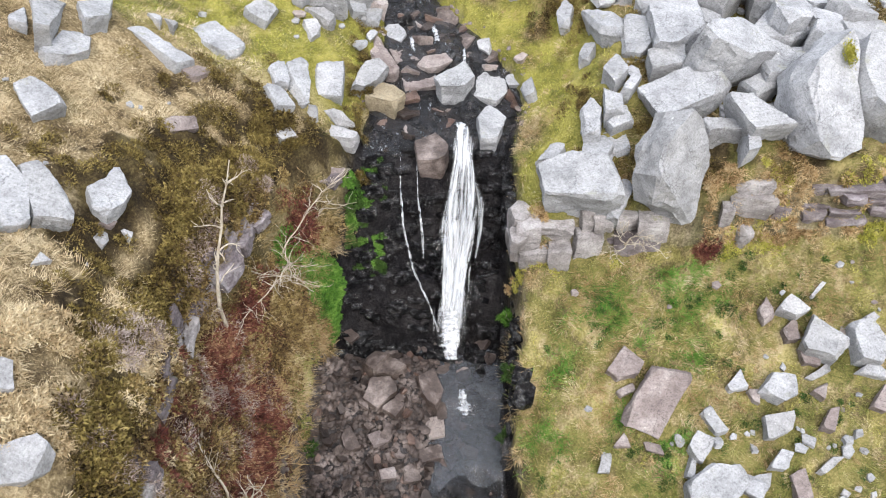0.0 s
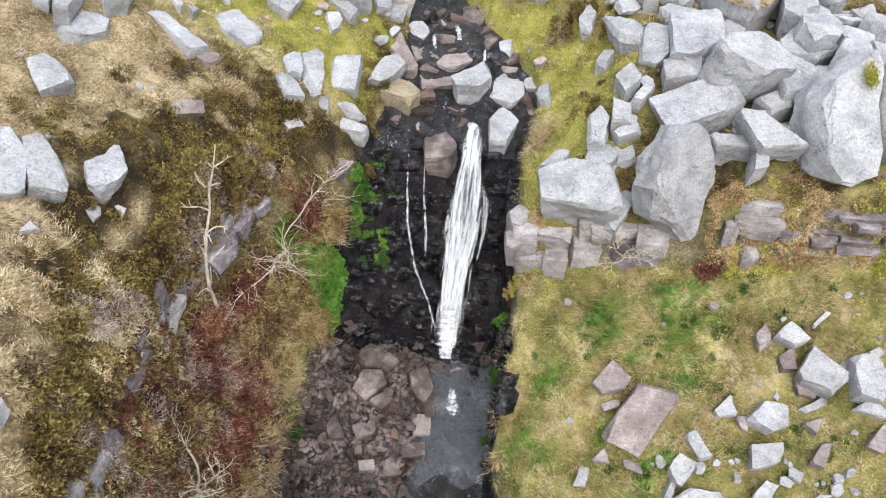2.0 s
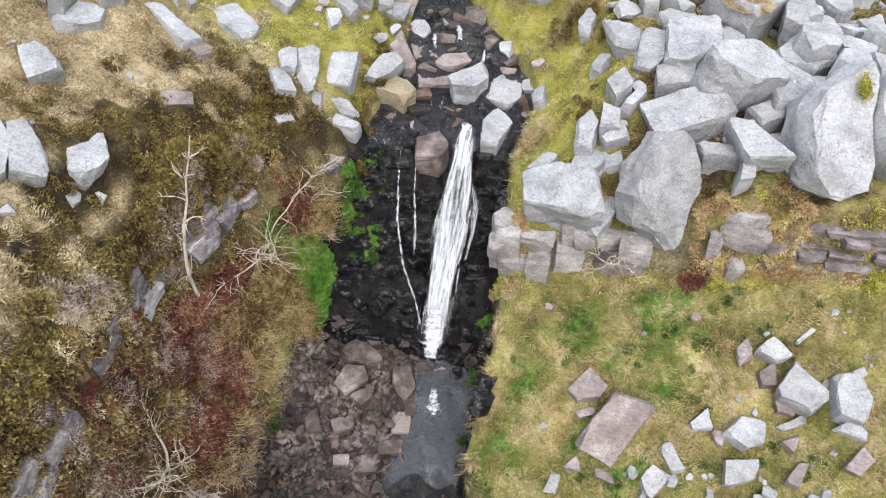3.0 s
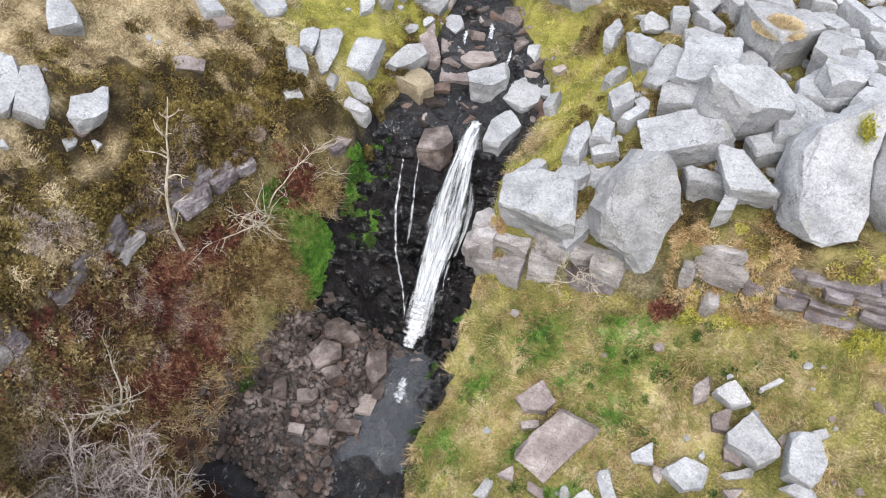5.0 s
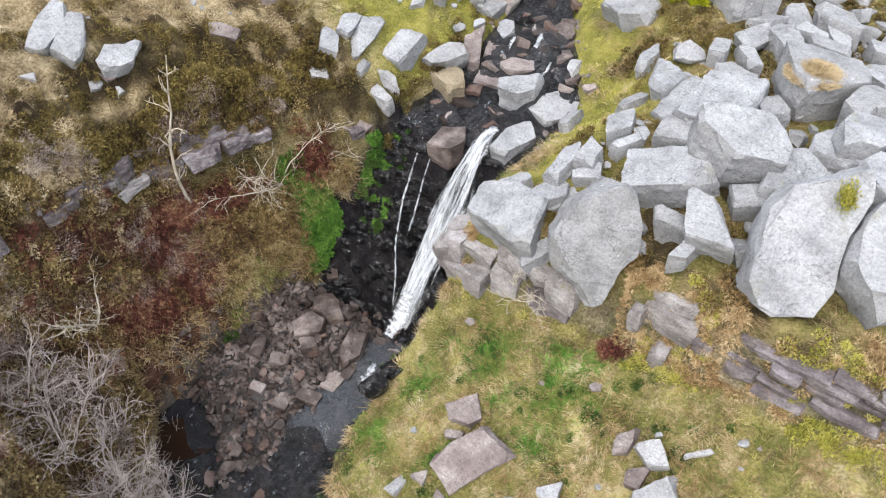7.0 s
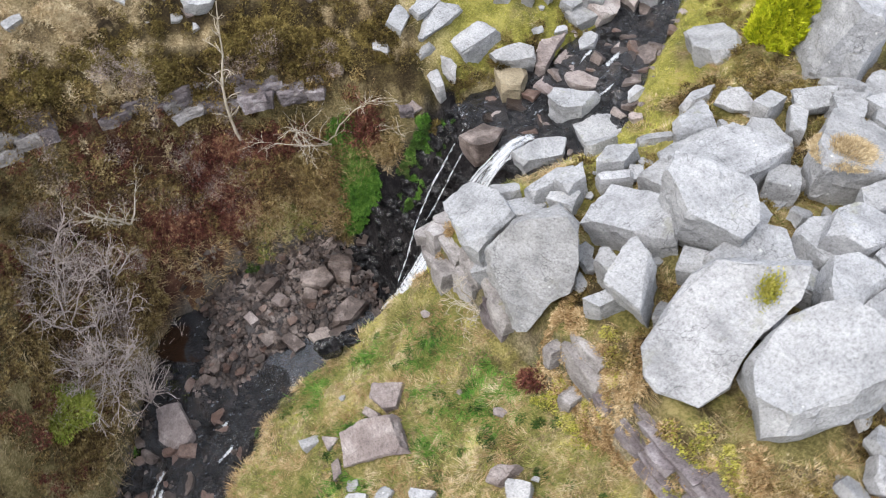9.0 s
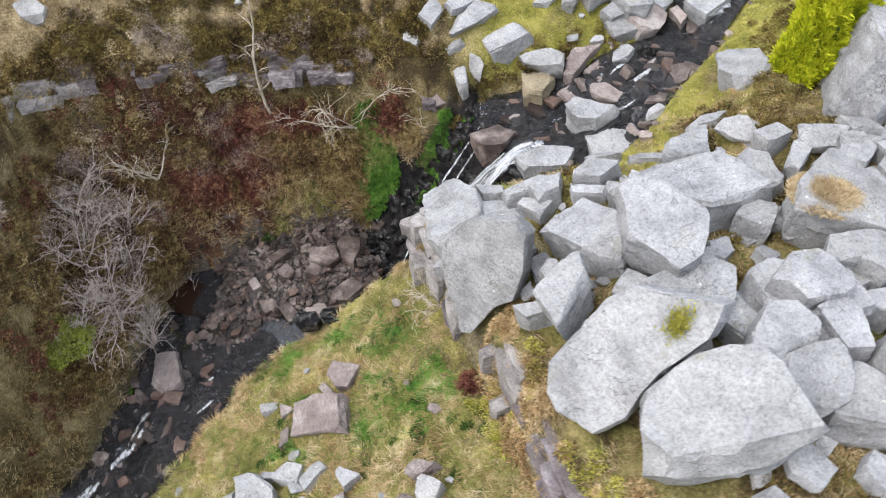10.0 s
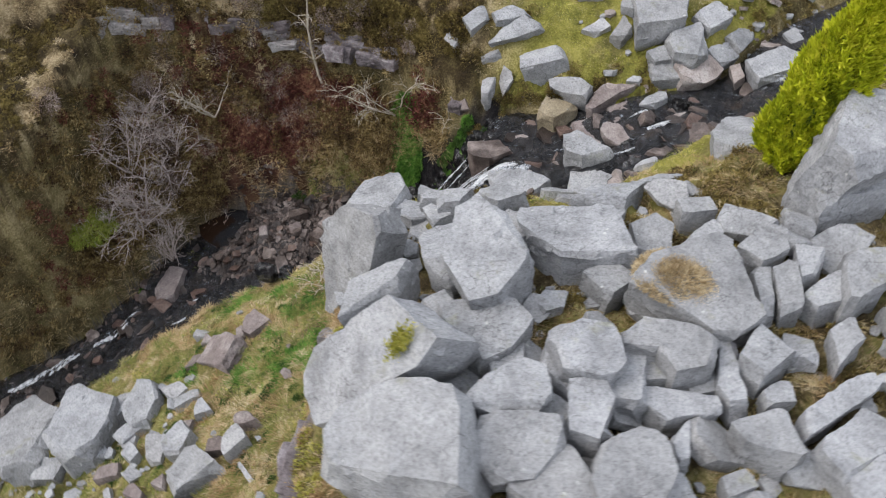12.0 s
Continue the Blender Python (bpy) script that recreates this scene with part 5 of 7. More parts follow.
rock('boulder', (-2.87, 18.72, 6.10), (-0.40, -0.30), 0.70, [(0.15, -0.41), (-0.44, 0.12), (-0.21, 0.43), (0.51, -0.14)], 'g', 'stream')
rock('boulder', (-2.89, 17.93, 6.57), (-0.37, -0.02), 0.70, [(-0.04, -0.45), (-0.42, 0.11), (0.04, 0.44), (0.41, -0.11)], 'g', 'stream')
rock('boulder', (-2.35, 18.24, 5.91), (-0.40, -0.24), 0.70, [(0.02, -0.45), (-0.33, 0.14), (-0.03, 0.38), (0.35, -0.07)], 'g', 'stream')
rock('boulder', (-2.86, 15.92, 6.10), (-0.29, 0.10), 0.70, [(0.13, -0.28), (-0.49, 0.08), (0.07, 0.24), (0.29, -0.03)], 'l', 'stream')
rock('boulder', (-2.15, 16.76, 5.91), (-0.34, 0.09), 0.65, [(-0.08, -0.31), (-0.31, 0.15), (0.18, 0.3), (0.22, -0.14)], 'g', 'stream')
rock('boulder', (-1.89, 18.48, 5.70), (-0.17, 0.26), 0.65, [(-0.27, -0.13), (-0.26, 0.1), (0.2, 0.14), (0.32, -0.11)], 'p', 'stream')
rock('boulder', (-3.22, 20.02, 6.00), (-0.12, 0.12), 0.65, [(-0.11, -0.23), (-0.42, 0.16), (0.17, 0.21), (0.36, -0.15)], 'g', 'stream')
rock('boulder', (0.04, 4.44, -0.61), (0.09, 0.19), 0.70, [(0.2, -0.39), (-0.69, -0.18), (-0.66, 0.31), (0.61, 0.39), (0.54, -0.14)], 'b', 'stream')
rock('boulder', (-1.43, 8.90, 0.69), (-0.00, 0.10), 0.60, [(-0.36, -0.22), (-0.23, 0.31), (0.21, 0.36), (0.43, -0.01), (-0.05, -0.45)], 'd', 'stream')
rock('boulder', (-0.27, 9.16, 0.40), (-0.27, 0.09), 0.65, [(-0.32, 0.23), (0.06, 0.56), (0.28, -0.02), (0.16, -0.49), (-0.18, -0.27)], 'd', 'stream')
rock('stone', (-1.09, 8.53, 0.58), (-0.01, 0.10), 0.55, [(-0.3, -0.04), (0.02, 0.23), (0.24, 0.06), (0.04, -0.25)], 'd', 'stream')
rock('boulder', (-1.28, 9.50, 0.76), (-0.01, -0.08), 0.60, [(-0.41, 0.11), (0.03, 0.28), (0.44, 0.03), (0.19, -0.22), (-0.25, -0.19)], 'd', 'stream')
rock('boulder', (-0.18, 8.33, 0.04), (-0.25, 0.03), 0.50, [(-0.24, 0.2), (0.17, 0.34), (0.21, -0.22), (-0.14, -0.31)], 'p', 'stream')
rock('boulder', (-0.29, 7.65, 0.11), (-0.30, 0.01), 0.55, [(-0.32, -0.0), (0.22, 0.29), (0.29, -0.04), (-0.19, -0.25)], 'd', 'stream')
rock('stone', (-1.14, 6.99, 0.51), (-0.25, 0.19), 0.50, [(-0.19, 0.06), (0.14, 0.16), (0.18, -0.06), (-0.13, -0.16)], 'b', 'stream')
rock('stone', (-0.70, 7.21, 0.11), (-0.25, 0.22), 0.55, [(-0.25, 0.05), (0.15, 0.28), (0.22, -0.12), (-0.13, -0.21)], 'd', 'stream')
rock('stone', (0.56, 7.84, -0.10), (0.01, 0.04), 0.50, [(-0.2, 0.07), (-0.02, 0.15), (0.2, 0.04), (0.16, -0.13), (-0.15, -0.13)], 'b', 'stream')
rock('boulder', (-0.08, 8.77, 0.06), (-0.33, 0.09), 0.55, [(-0.13, 0.06), (0.06, 0.38), (0.13, -0.17), (-0.06, -0.28)], 'd', 'stream')
rock('stone', (-1.42, 7.82, 0.47), (-0.00, -0.02), 0.50, [(-0.22, 0.07), (0.02, 0.21), (0.27, -0.07), (-0.07, -0.2)], 'b', 'stream')
rock('boulder', (-2.00, 7.75, 0.51), (-0.03, 0.00), 0.50, [(-0.24, 0.11), (-0.02, 0.32), (0.27, -0.15), (-0.02, -0.28)], 'd', 'stream')
rock('boulder', (-1.57, 9.62, 0.85), (0.02, -0.14), 0.70, [(-0.3, -0.09), (-0.01, 0.27), (0.33, 0.17), (-0.02, -0.35)], 'd', 'stream')


# ---- rock ledges, built of their beds ----
BOXY = {}


def boxy(kind, a, b, c, seed):
    """A bedded block of half sizes a, b and height c, its top at z 0; alike blocks share one mesh."""
    return rock_mesh([(-a, -b), (a * 0.95, -b * 1.05), (a, b), (-a * 1.03, b * 0.95)], c, seed, 0.8, None, 0.2)


def shared_block(kind, mat, n=8):
    key = (kind, mat.name)
    if key not in BOXY:
        BOXY[key] = []
        for i in range(n):
            rng = random.Random(900 + i + 31 * len(BOXY))
            bm = boxy(kind, 0.5, rng.uniform(0.3, 0.5), rng.uniform(0.5, 0.8), 400 + i + 50 * len(BOXY))
            me = bpy.data.meshes.new(kind)
            bm.to_mesh(me)
            bm.free()
            me.materials.append(mat)
            me.polygons.foreach_set("use_smooth", np.ones(len(me.polygons), dtype=bool))
            me.set_sharp_from_angle(angle=radians(26))
            BOXY[key].append(me)
    return BOXY[key]


def lay(name, meshes, at, size, turn, parent=None, tilt=0.08):
    me = RNG.choice(meshes)
    ob = new(name, me)
    ob.parent = parent
    ob.matrix_basis = Matrix.Translation(at) @ pose(0, 0, 0, RNG.uniform(-tilt, tilt) * 57, RNG.uniform(-tilt, tilt) * 57, turn) @ Matrix.Diagonal((*size, 1))
    return ob


def outcrop_of(mat, seed):
    out = []
    for i in range(8):
        rng = random.Random(seed + i)
        ring = [(-0.5, -0.3), (rng.uniform(-0.2, 0.2), -0.4), (0.5, rng.uniform(-0.35, -0.15)), (0.48, 0.3), (rng.uniform(-0.1, 0.2), 0.42), (-0.5, 0.25)]
        bm = rock_mesh(ring, rng.uniform(0.5, 0.9), seed + i, 1.0, 0.5, 0.18)
        me = bpy.data.meshes.new("block")
        bm.to_mesh(me)
        bm.free()
        me.materials.append(mat)
        me.polygons.foreach_set("use_smooth", np.ones(len(me.polygons), dtype=bool))
        me.set_sharp_from_angle(angle=radians(40))
        out.append(me)
    return out


RNG = random.Random(7)
ledge = tagged(new("rock_ledge"), "ledge of bedded grey rock above the grass shelf", "rock ledge", kind="structure")
blocks = outcrop_of(LEDGE, 820) + shared_block("block", LEDGE)[:3]
# one row a bed: from x to x, from and to which part of the ledge's height, how far its front stands out, purple or not
BEDS = [
    (1.55, 2.22, -0.05, 0.46, 0.16, 0), (2.18, 2.66, -0.05, 0.42, 0.2, 0), (2.7, 3.32, -0.05, 0.5, 0.18, 0), (1.5, 2.02, 0.46, 0.98, 0.02, 0), (1.98, 2.7, 0.44, 0.86, 0.06, 0),
    (2.74, 3.02, 0.5, 0.92, 0.06, 0), (3.0, 3.4, 0.48, 0.82, 0.1, 0), (3.4, 3.66, 0.0, 0.3, 0.04, 1), (3.55, 4.5, -0.05, 0.4, 0.2, 1), (3.45, 4.02, 0.4, 0.72, 0.12, 0), (3.95, 4.58, 0.4, 0.82, 0.14, 0),
    (5.7, 6.66, 0.34, 0.64, 0.1, 0), (5.75, 6.55, 0.64, 0.8, 0.02, 0), (5.55, 5.78, 0.4, 0.7, 0.1, 0), (6.0, 6.3, -0.05, 0.2, 0.2, 0), (6.6, 6.95, 0.3, 0.5, 0.08, 1),
    ]
# the purple face: five thin beds of uneven length
for lo, hi, out in ((0.22, 0.36, 0.06), (0.35, 0.48, 0.0), (0.47, 0.6, 0.03), (0.59, 0.72, -0.03), (0.71, 0.84, -0.07)):
    x = 7.0 + RNG.uniform(0, 0.35) + 0.3 * lo
    while x < 11.4:
        run = RNG.uniform(0.45, 1.1)
        if RNG.random() < 0.94:
            BEDS.append((x, x + run, lo + RNG.uniform(-0.03, 0.02), hi + RNG.uniform(-0.02, 0.05), out + RNG.uniform(-0.07, 0.05), 1))
        x += run * RNG.uniform(0.96, 1.04)
for i, (xa, xb, lo, hi, out, hue) in enumerate(BEDS):
    mid, half = (xa + xb) / 2, (xb - xa) / 2
    line = float(ledge_line(mid))
    foot = float(brae(np.array(mid), np.array(line - 0.3)))
    head = float(brae(np.array(mid), np.array(line + 0.3)))
    high = (hi - lo) * (head - foot)
    deep = 0.34
    bm = rock_mesh([(-half, -deep), (-0.1 * half, -deep * RNG.uniform(1.0, 1.15)), (half * 0.98, -deep), (half, deep), (-half * 1.02, deep)], high, 500 + i, 0.7 if hue else 1.15, max(0.4, half), 0.11)
    block = part("block", bm, SHADY if hue else LEDGE, ledge, smooth=30)
    block.matrix_basis = Matrix.Translation((mid, line - 0.12 - out + deep, foot + hi * (head - foot))) @ pose(0, RNG.uniform(-0.08, 0.1), 0, *((RNG.uniform(-4, 4), RNG.uniform(-2, 2), RNG.uniform(-5, 5)) if hue else (RNG.uniform(-7, 7), RNG.uniform(-6, 6), RNG.uniform(-9, 9))))

dark = outcrop_of(WET, 760)
corner = tagged(new("rock_corner"), "stepped corner of grey rock beside the waterfall", "rock ledge", kind="structure")
for y, z, s in ((10.45, 3.95, 0.45), (10.75, 3.6, 0.55), (10.95, 4.15, 0.6), (11.3, 3.5, 0.45), (11.7, 3.75, 0.5), (12.2, 3.9, 0.45)):
    lay("block", blocks if y < 11.2 else dark, (1.52 + RNG.uniform(-0.05, 0.1), y, z), (0.5 * s * 1.6, s * 1.5, s * 1.3), RNG.uniform(-14, 14), corner)

wall = tagged(new("gorge_wall"), "dark wet rock wall beside the plunge pool", "rock wall", kind="structure")
for i in range(54):
    y = RNG.uniform(7.5, 13.0)
    low = float(water_level(np.array(y)))
    z = low + RNG.uniform(0.05, min(1.9, max(0.5, 4.0 - low)))
    xr = float(shore_right(np.array(y)))
    s = RNG.uniform(0.18, 0.5)
    lay("block", dark, (xr + 0.08 + 0.13 * (z - low), y, z + 0.1), (s * 0.9, s * 1.7, s * 0.9), RNG.uniform(-20, 20), wall, 0.15)
face = tagged(new("fall_face"), "black wet stepped rock behind the waterfall", "rock face", kind="structure")
for i in range(230):
    y = RNG.uniform(10.2, 13.4)
    x = RNG.uniform(-2.3, 1.4)
    s = RNG.uniform(0.1, 0.42)
    lay("block", dark, (x, y, float(bed(np.array(x), np.array(y))) + RNG.uniform(0.0, 0.14)), (s * 1.5, s * 1.2, s * 0.9), RNG.uniform(-25, 25), face, 0.2)

crag = tagged(new("purple_ledge"), "purple-grey ledge breaking out of the heather bank", "rock ledge", kind="structure")
# beds laid one on another along the hill's lower edge; between the bare stretches the heather hangs over
BARE = [(2.0, 4.3, 0.42, 1), (4.85, 5.2, 0.35, 0), (5.5, 6.7, 0.42, 0), (6.75, 7.5, 0.6, 1), (7.7, 8.9, 0.7, 0), (8.8, 10.3, 0.72, 0), (11.85, 12.1, 0.3, 1)]
for ya, yb, high, pale in BARE:
    lo = 0.0
    while lo < high - 0.08:
        bed_high = RNG.uniform(0.16, 0.32)
        y = ya + RNG.uniform(-0.1, 0.4)
        while y < yb:
            run = min(RNG.uniform(0.45, 1.3), yb - y + 0.3)
            mid = y + run / 2
            x, dx = float(hill_edge(mid)), float(hill_edge(mid + 0.2) - hill_edge(mid - 0.2))
            top = float(crest(mid)) + 0.02 - lo + RNG.uniform(-0.08, 0.05)
            a, b = run / 2 * RNG.uniform(0.98, 1.15), 0.36
            bm = rock_mesh([(-a, -b * RNG.uniform(0.6, 1.0)), (RNG.uniform(-0.4, 0.4) * a, -b * RNG.uniform(0.8, 1.25)), (a, -b * RNG.uniform(0.6, 1.0)), (a * 0.95, b), (-a, b)], bed_high * 1.5, 1500 + int(100 * mid) + int(90 * lo), 2.0, max(0.3, a), 0.09)
            block = part("block", bm, LEDGE if pale and RNG.random() < 0.75 else SHADY, crag, smooth=30)
            block.matrix_basis = Matrix.Translation((x - 0.3 + 0.36 * lo + RNG.uniform(-0.12, 0.04), mid, top - 0.05)) @ pose(0, 0, 0, 0, 0, math.degrees(math.atan2(0.4, dx)) + 180 + RNG.uniform(-14, 14)) @ pose(0, 0, 0, RNG.uniform(-4, 16), RNG.uniform(-9, 9), 0)
            y += run * RNG.uniform(0.9, 1.1)
        lo += bed_high


# ---- loose stones, sharing a few meshes ----
def stone_meshes(mat, seed, n=9, flat=0.7):
    out = []
    for i in range(n):
        rng = random.Random(seed + i)
        m = rng.choice((4, 5, 5, 6))
        start = rng.uniform(0, 6)
        ring = [(rng.uniform(0.75, 1.1) * math.cos(start + 6.283 * (k + rng.uniform(-0.22, 0.22)) / m), rng.uniform(0.5, 0.85) * math.sin(start + 6.283 * (k + rng.uniform(-0.22, 0.22)) / m)) for k in range(m)]
        bm = rock_mesh(ring, rng.uniform(0.7, 1.2) * flat, seed + i, 0.9, 1.0, 0.21)
        me = bpy.data.meshes.new("stone")
        bm.to_mesh(me)
        bm.free()
        me.materials.append(mat)
        me.polygons.foreach_set("use_smooth", np.ones(len(me.polygons), dtype=bool))
        me.set_sharp_from_angle(angle=radians(28))
        out.append(me)
    return out


def scatter(count, area, small, large, kinds, label, group, sink=0.35, keep=0.9, power=2.0, name="stone", tilt=0.45):
    """Drops stones where area(x, y) is true and no placed rock lies; larger ones come first."""
    made, tries = 0, 0
    (x0, x1, y0, y1), test = area
    while made < count and tries < count * 60:
        tries += 1
        x, y = RNG.uniform(x0, x1), RNG.uniform(y0, y1)
        if not test(x, y):
            continue
        s = small + (large - small) * (1 - made / count) ** power * RNG.uniform(0.75, 1.1)
        if any((x - a) ** 2 + (y - b) ** 2 < (keep * (r + 0.55 * s)) ** 2 for a, b, r, _ in TAKEN):
            continue
        z = resting(x, y) + s * RNG.uniform(0.75, 1.0) * (1 - sink)
        ob = new(name, RNG.choice(RNG.choice(kinds)))
        ob.matrix_basis = Matrix.Translation((x, y, z)) @ pose(0, 0, 0, RNG.uniform(-tilt, tilt) * 57, RNG.uniform(-tilt, tilt) * 57, RNG.uniform(0, 360)) @ Matrix.Diagonal((s, s, s * RNG.uniform(0.7, 1.1), 1))
        tagged(ob, label, "rock", group)
        TAKEN.append((x, y, s * 0.75, z))
        made += 1
    return made


GREYS, PALES, BROWNS, PINKS, DAMPS = stone_meshes(GREY, 3000), stone_meshes(PALE, 3100), stone_meshes(BROWN, 3200), stone_meshes(PINK, 3300), stone_meshes(DAMP, 3400, 12)
WETS, RUSTIES, SILTS = stone_meshes(WET, 3500), stone_meshes(RUSTY, 3600), stone_meshes(SILT, 3700)


def on_slope(x, y):
    return y > float(ledge_line(x)) + 0.7 and x - float(shore_right(np.array(y))) > 1.3 + 0.9 * (y > 13) and not (2 < x < 4.4 and y > 16.4)


scatter(285, ((3.0, 11.5, 10.9, 21.5), on_slope), 0.07, 0.48, [GREYS, GREYS, GREYS, PALES], "pale grey broken stone wedged between boulders", "boulders of the slope", 0.3, 0.66, 1.7, "rubble_stone")
scatter(46, ((-5.5, -1.2, 15.2, 22.0), lambda x, y: x < float(shore_left(np.array(y))) + 0.3 and x > float(shore_left(np.array(y))) - 2.2), 0.1, 0.4, [GREYS, PINKS, GREYS], "grey stone on the bank of the upper stream", "stones along the stream", 0.3, 0.75, 2.0, "stream_stone")
scatter(44, ((-1.5, 2.3, 13.6, 19.5), lambda x, y: float(shore_left(np.array(y))) - 0.2 < x < float(shore_right(np.array(y))) + 0.3), 0.1, 0.36, [PINKS, DAMPS, BROWNS, RUSTIES], "brown stone in the upper stream", "stones along the stream", 0.3, 0.7, 1.5, "stream_stone")
scatter(60, ((-1.4, 1.8, 13.5, 17.6), lambda x, y: float(shore_left(np.array(y))) < x < float(shore_right(np.array(y)))), 0.16, 0.48, [DAMPS, SILTS, RUSTIES, WETS], "flat dark brown rock stepping across the stream", "stones along the stream", 0.45, 0.5, 1.2, "stream_stone")


def on_gravel(x, y):
    a, b = float(shore_left(np.array(y))), float(shore_right(np.array(y)))
    return a - 0.1 < x < a + (b - a) * (0.74 - 0.2 * math.sin(1.3 * y)) and ((x + 2.3) / 0.8) ** 2 + ((y - 5.48) / 0.66) ** 2 > 0.9


scatter(290, ((-3.2, 1.2, 5.2, 10.2), on_gravel), 0.06, 0.2, [DAMPS, DAMPS, SILTS, RUSTIES, DAMPS, SILTS], "damp brown stone of the gravel bank below the waterfall", "stones of the gravel bank", 0.1, 0.55, 1.4, "gravel_stone", 0.7)
scatter(22, ((-0.9, 1.6, 5.9, 7.1), lambda x, y: float(shore_left(np.array(y))) + 1.6 < x < float(shore_right(np.array(y)))), 0.1, 0.24, [DAMPS, RUSTIES, DAMPS], "wet brown stone at the tail of the pool", "stones of the lower stream", 0.25, 0.6, 1.3, "river_stone")
scatter(230, ((-2.2, 4.5, 0.5, 5.8), lambda x, y: float(shore_left(np.array(y))) < x < float(shore_right(np.array(y)))), 0.08, 0.32, [DAMPS, RUSTIES, SILTS, DAMPS, RUSTIES], "wet brown stone in the lower stream", "stones of the lower stream", 0.35, 0.7, 2.0, "river_stone")
scatter(26, ((-2.4, 1.2, 9.2, 10.6), lambda x, y: True), 0.1, 0.34, [WETS, DAMPS], "black wet stone at the foot of the waterfall", "stones of the plunge pool", 0.35, 0.7, 2.0, "stream_stone")
scatter(70, ((4.4, 8.0, 3.4, 7.2), lambda x, y: x > 4.3 + 0.25 * (7 - y)), 0.06, 0.22, [GREYS, GREYS, PALES], "pale grey stone tumbled down the grass shelf", "stones on the grass shelf", 0.3, 0.75, 1.6)
scatter(34, ((2.2, 9.5, 4.5, 9.9), lambda x, y: x > 4.5 or RNG.random() < 0.3), 0.05, 0.15, [GREYS, BROWNS], "small stone lying in the grass", "stones on the grass shelf", 0.35, 1.0)
scatter(22, ((-8, -3.2, 4.5, 17), lambda x, y: x < float(shore_left(np.array(y))) - 1.6), 0.05, 0.14, [GREYS], "small grey stone on the hillside", "stones on the hillside", 0.35, 1.0)


def pebble_bed(count, x0, x1, y0, y1, test, lo, hi, mat, label):
    rng = np.random.default_rng(99)
    xs, ys = rng.uniform(x0, x1, count * 3), rng.uniform(y0, y1, count * 3)
    ok = test(xs, ys)
    xs, ys = xs[ok][:count], ys[ok][:count]
    n = len(xs)
    zs = ground_sheet(xs, ys)
    s = lo + (hi - lo) * rng.random(n) ** 3
    a = 2 * math.pi * np.arange(5) / 5
    ring = np.stack([np.cos(a), np.sin(a)], 1)
    turn = rng.uniform(0, 6.28, n)
    c, sn = np.cos(turn), np.sin(turn)
    verts = np.zeros((n, 11, 3))
    for lvl, (k, z) in enumerate(((1.0, 0.1), (0.65, 0.62))):
        rx = ring[None, :, 0] * (k * (1 + 0.25 * rng.standard_normal((n, 5))).clip(0.5, 1.5))
        ry = ring[None, :, 1] * 0.7 * (k * (1 + 0.2 * rng.standard_normal((n, 5))).clip(0.5, 1.5))
        verts[:, 5 * lvl:5 * lvl + 5, 0] = (rx * c[:, None] - ry * sn[:, None]) * s[:, None] + xs[:, None]
        verts[:, 5 * lvl:5 * lvl + 5, 1] = (rx * sn[:, None] + ry * c[:, None]) * s[:, None] + ys[:, None]
        verts[:, 5 * lvl:5 * lvl + 5, 2] = (z + 0.15 * rng.standard_normal((n, 5))) * s[:, None] + zs[:, None]
    verts[:, 10] = verts[:, 5:10].mean(1) + np.stack([0 * s, 0 * s, 0.08 * s], 1)
    tri = [(i, (i + 1) % 5, 5 + (i + 1) % 5) for i in range(5)] + [(i, 5 + (i + 1) % 5, 5 + i) for i in range(5)] + [(5 + i, 5 + (i + 1) % 5, 10) for i in range(5)]
    faces = (np.array(tri)[None] + 11 * np.arange(n)[:, None, None]).reshape(-1, 3)
    me = mesh_of("pebbles", verts.reshape(-1, 3), faces)
    me.materials.append(mat)
    return tagged(new("pebbles", me), label, "gravel", kind="stuff")


def ground_sheet(xs, ys):
    """Heights of the ground's sheet at many places."""
    i = np.clip(np.searchsorted(GX, xs), 1, len(GX) - 1)
    j = np.clip(np.searchsorted(GY, ys), 1, len(GY) - 1)
    u = (xs - GX[i - 1]) / (GX[i] - GX[i - 1])
    v = (ys - GY[j - 1]) / (GY[j] - GY[j - 1])
    z = fz.reshape(rows_n, cols_n)
    return (z[j - 1, i - 1] * (1 - u) + z[j - 1, i] * u) * (1 - v) + (z[j, i - 1] * (1 - u) + z[j, i] * u) * v


pebble_bed(4200, -3.2, 1.4, 5.2, 10.1, lambda x, y: (((x + 2.3) / 0.8) ** 2 + ((y - 5.48) / 0.66) ** 2 > 1.05) & (x > shore_left(y) - 0.15) & (x < shore_left(y) + 0.78 * (shore_right(y) - shore_left(y))), 0.03, 0.12, DAMP, "loose brown gravel below the waterfall")
pebble_bed(2200, -1.5, 5, 0.0, 5.4, lambda x, y: (x > shore_left(y)) & (x < shore_right(y)), 0.03, 0.11, DAMP, "loose brown gravel in the lower stream")
pebble_bed(700, -5, 2.2, 13.4, 21, lambda x, y: (x > shore_left(y) - 0.3) & (x < shore_right(y) + 0.3), 0.03, 0.1, BROWN, "loose gravel in the upper stream")


# ---- grasses, heather, moss and bracken ----
ROCKS_AT = np.array([(a, b, r) for a, b, r, _ in TAKEN if r > 0.25])


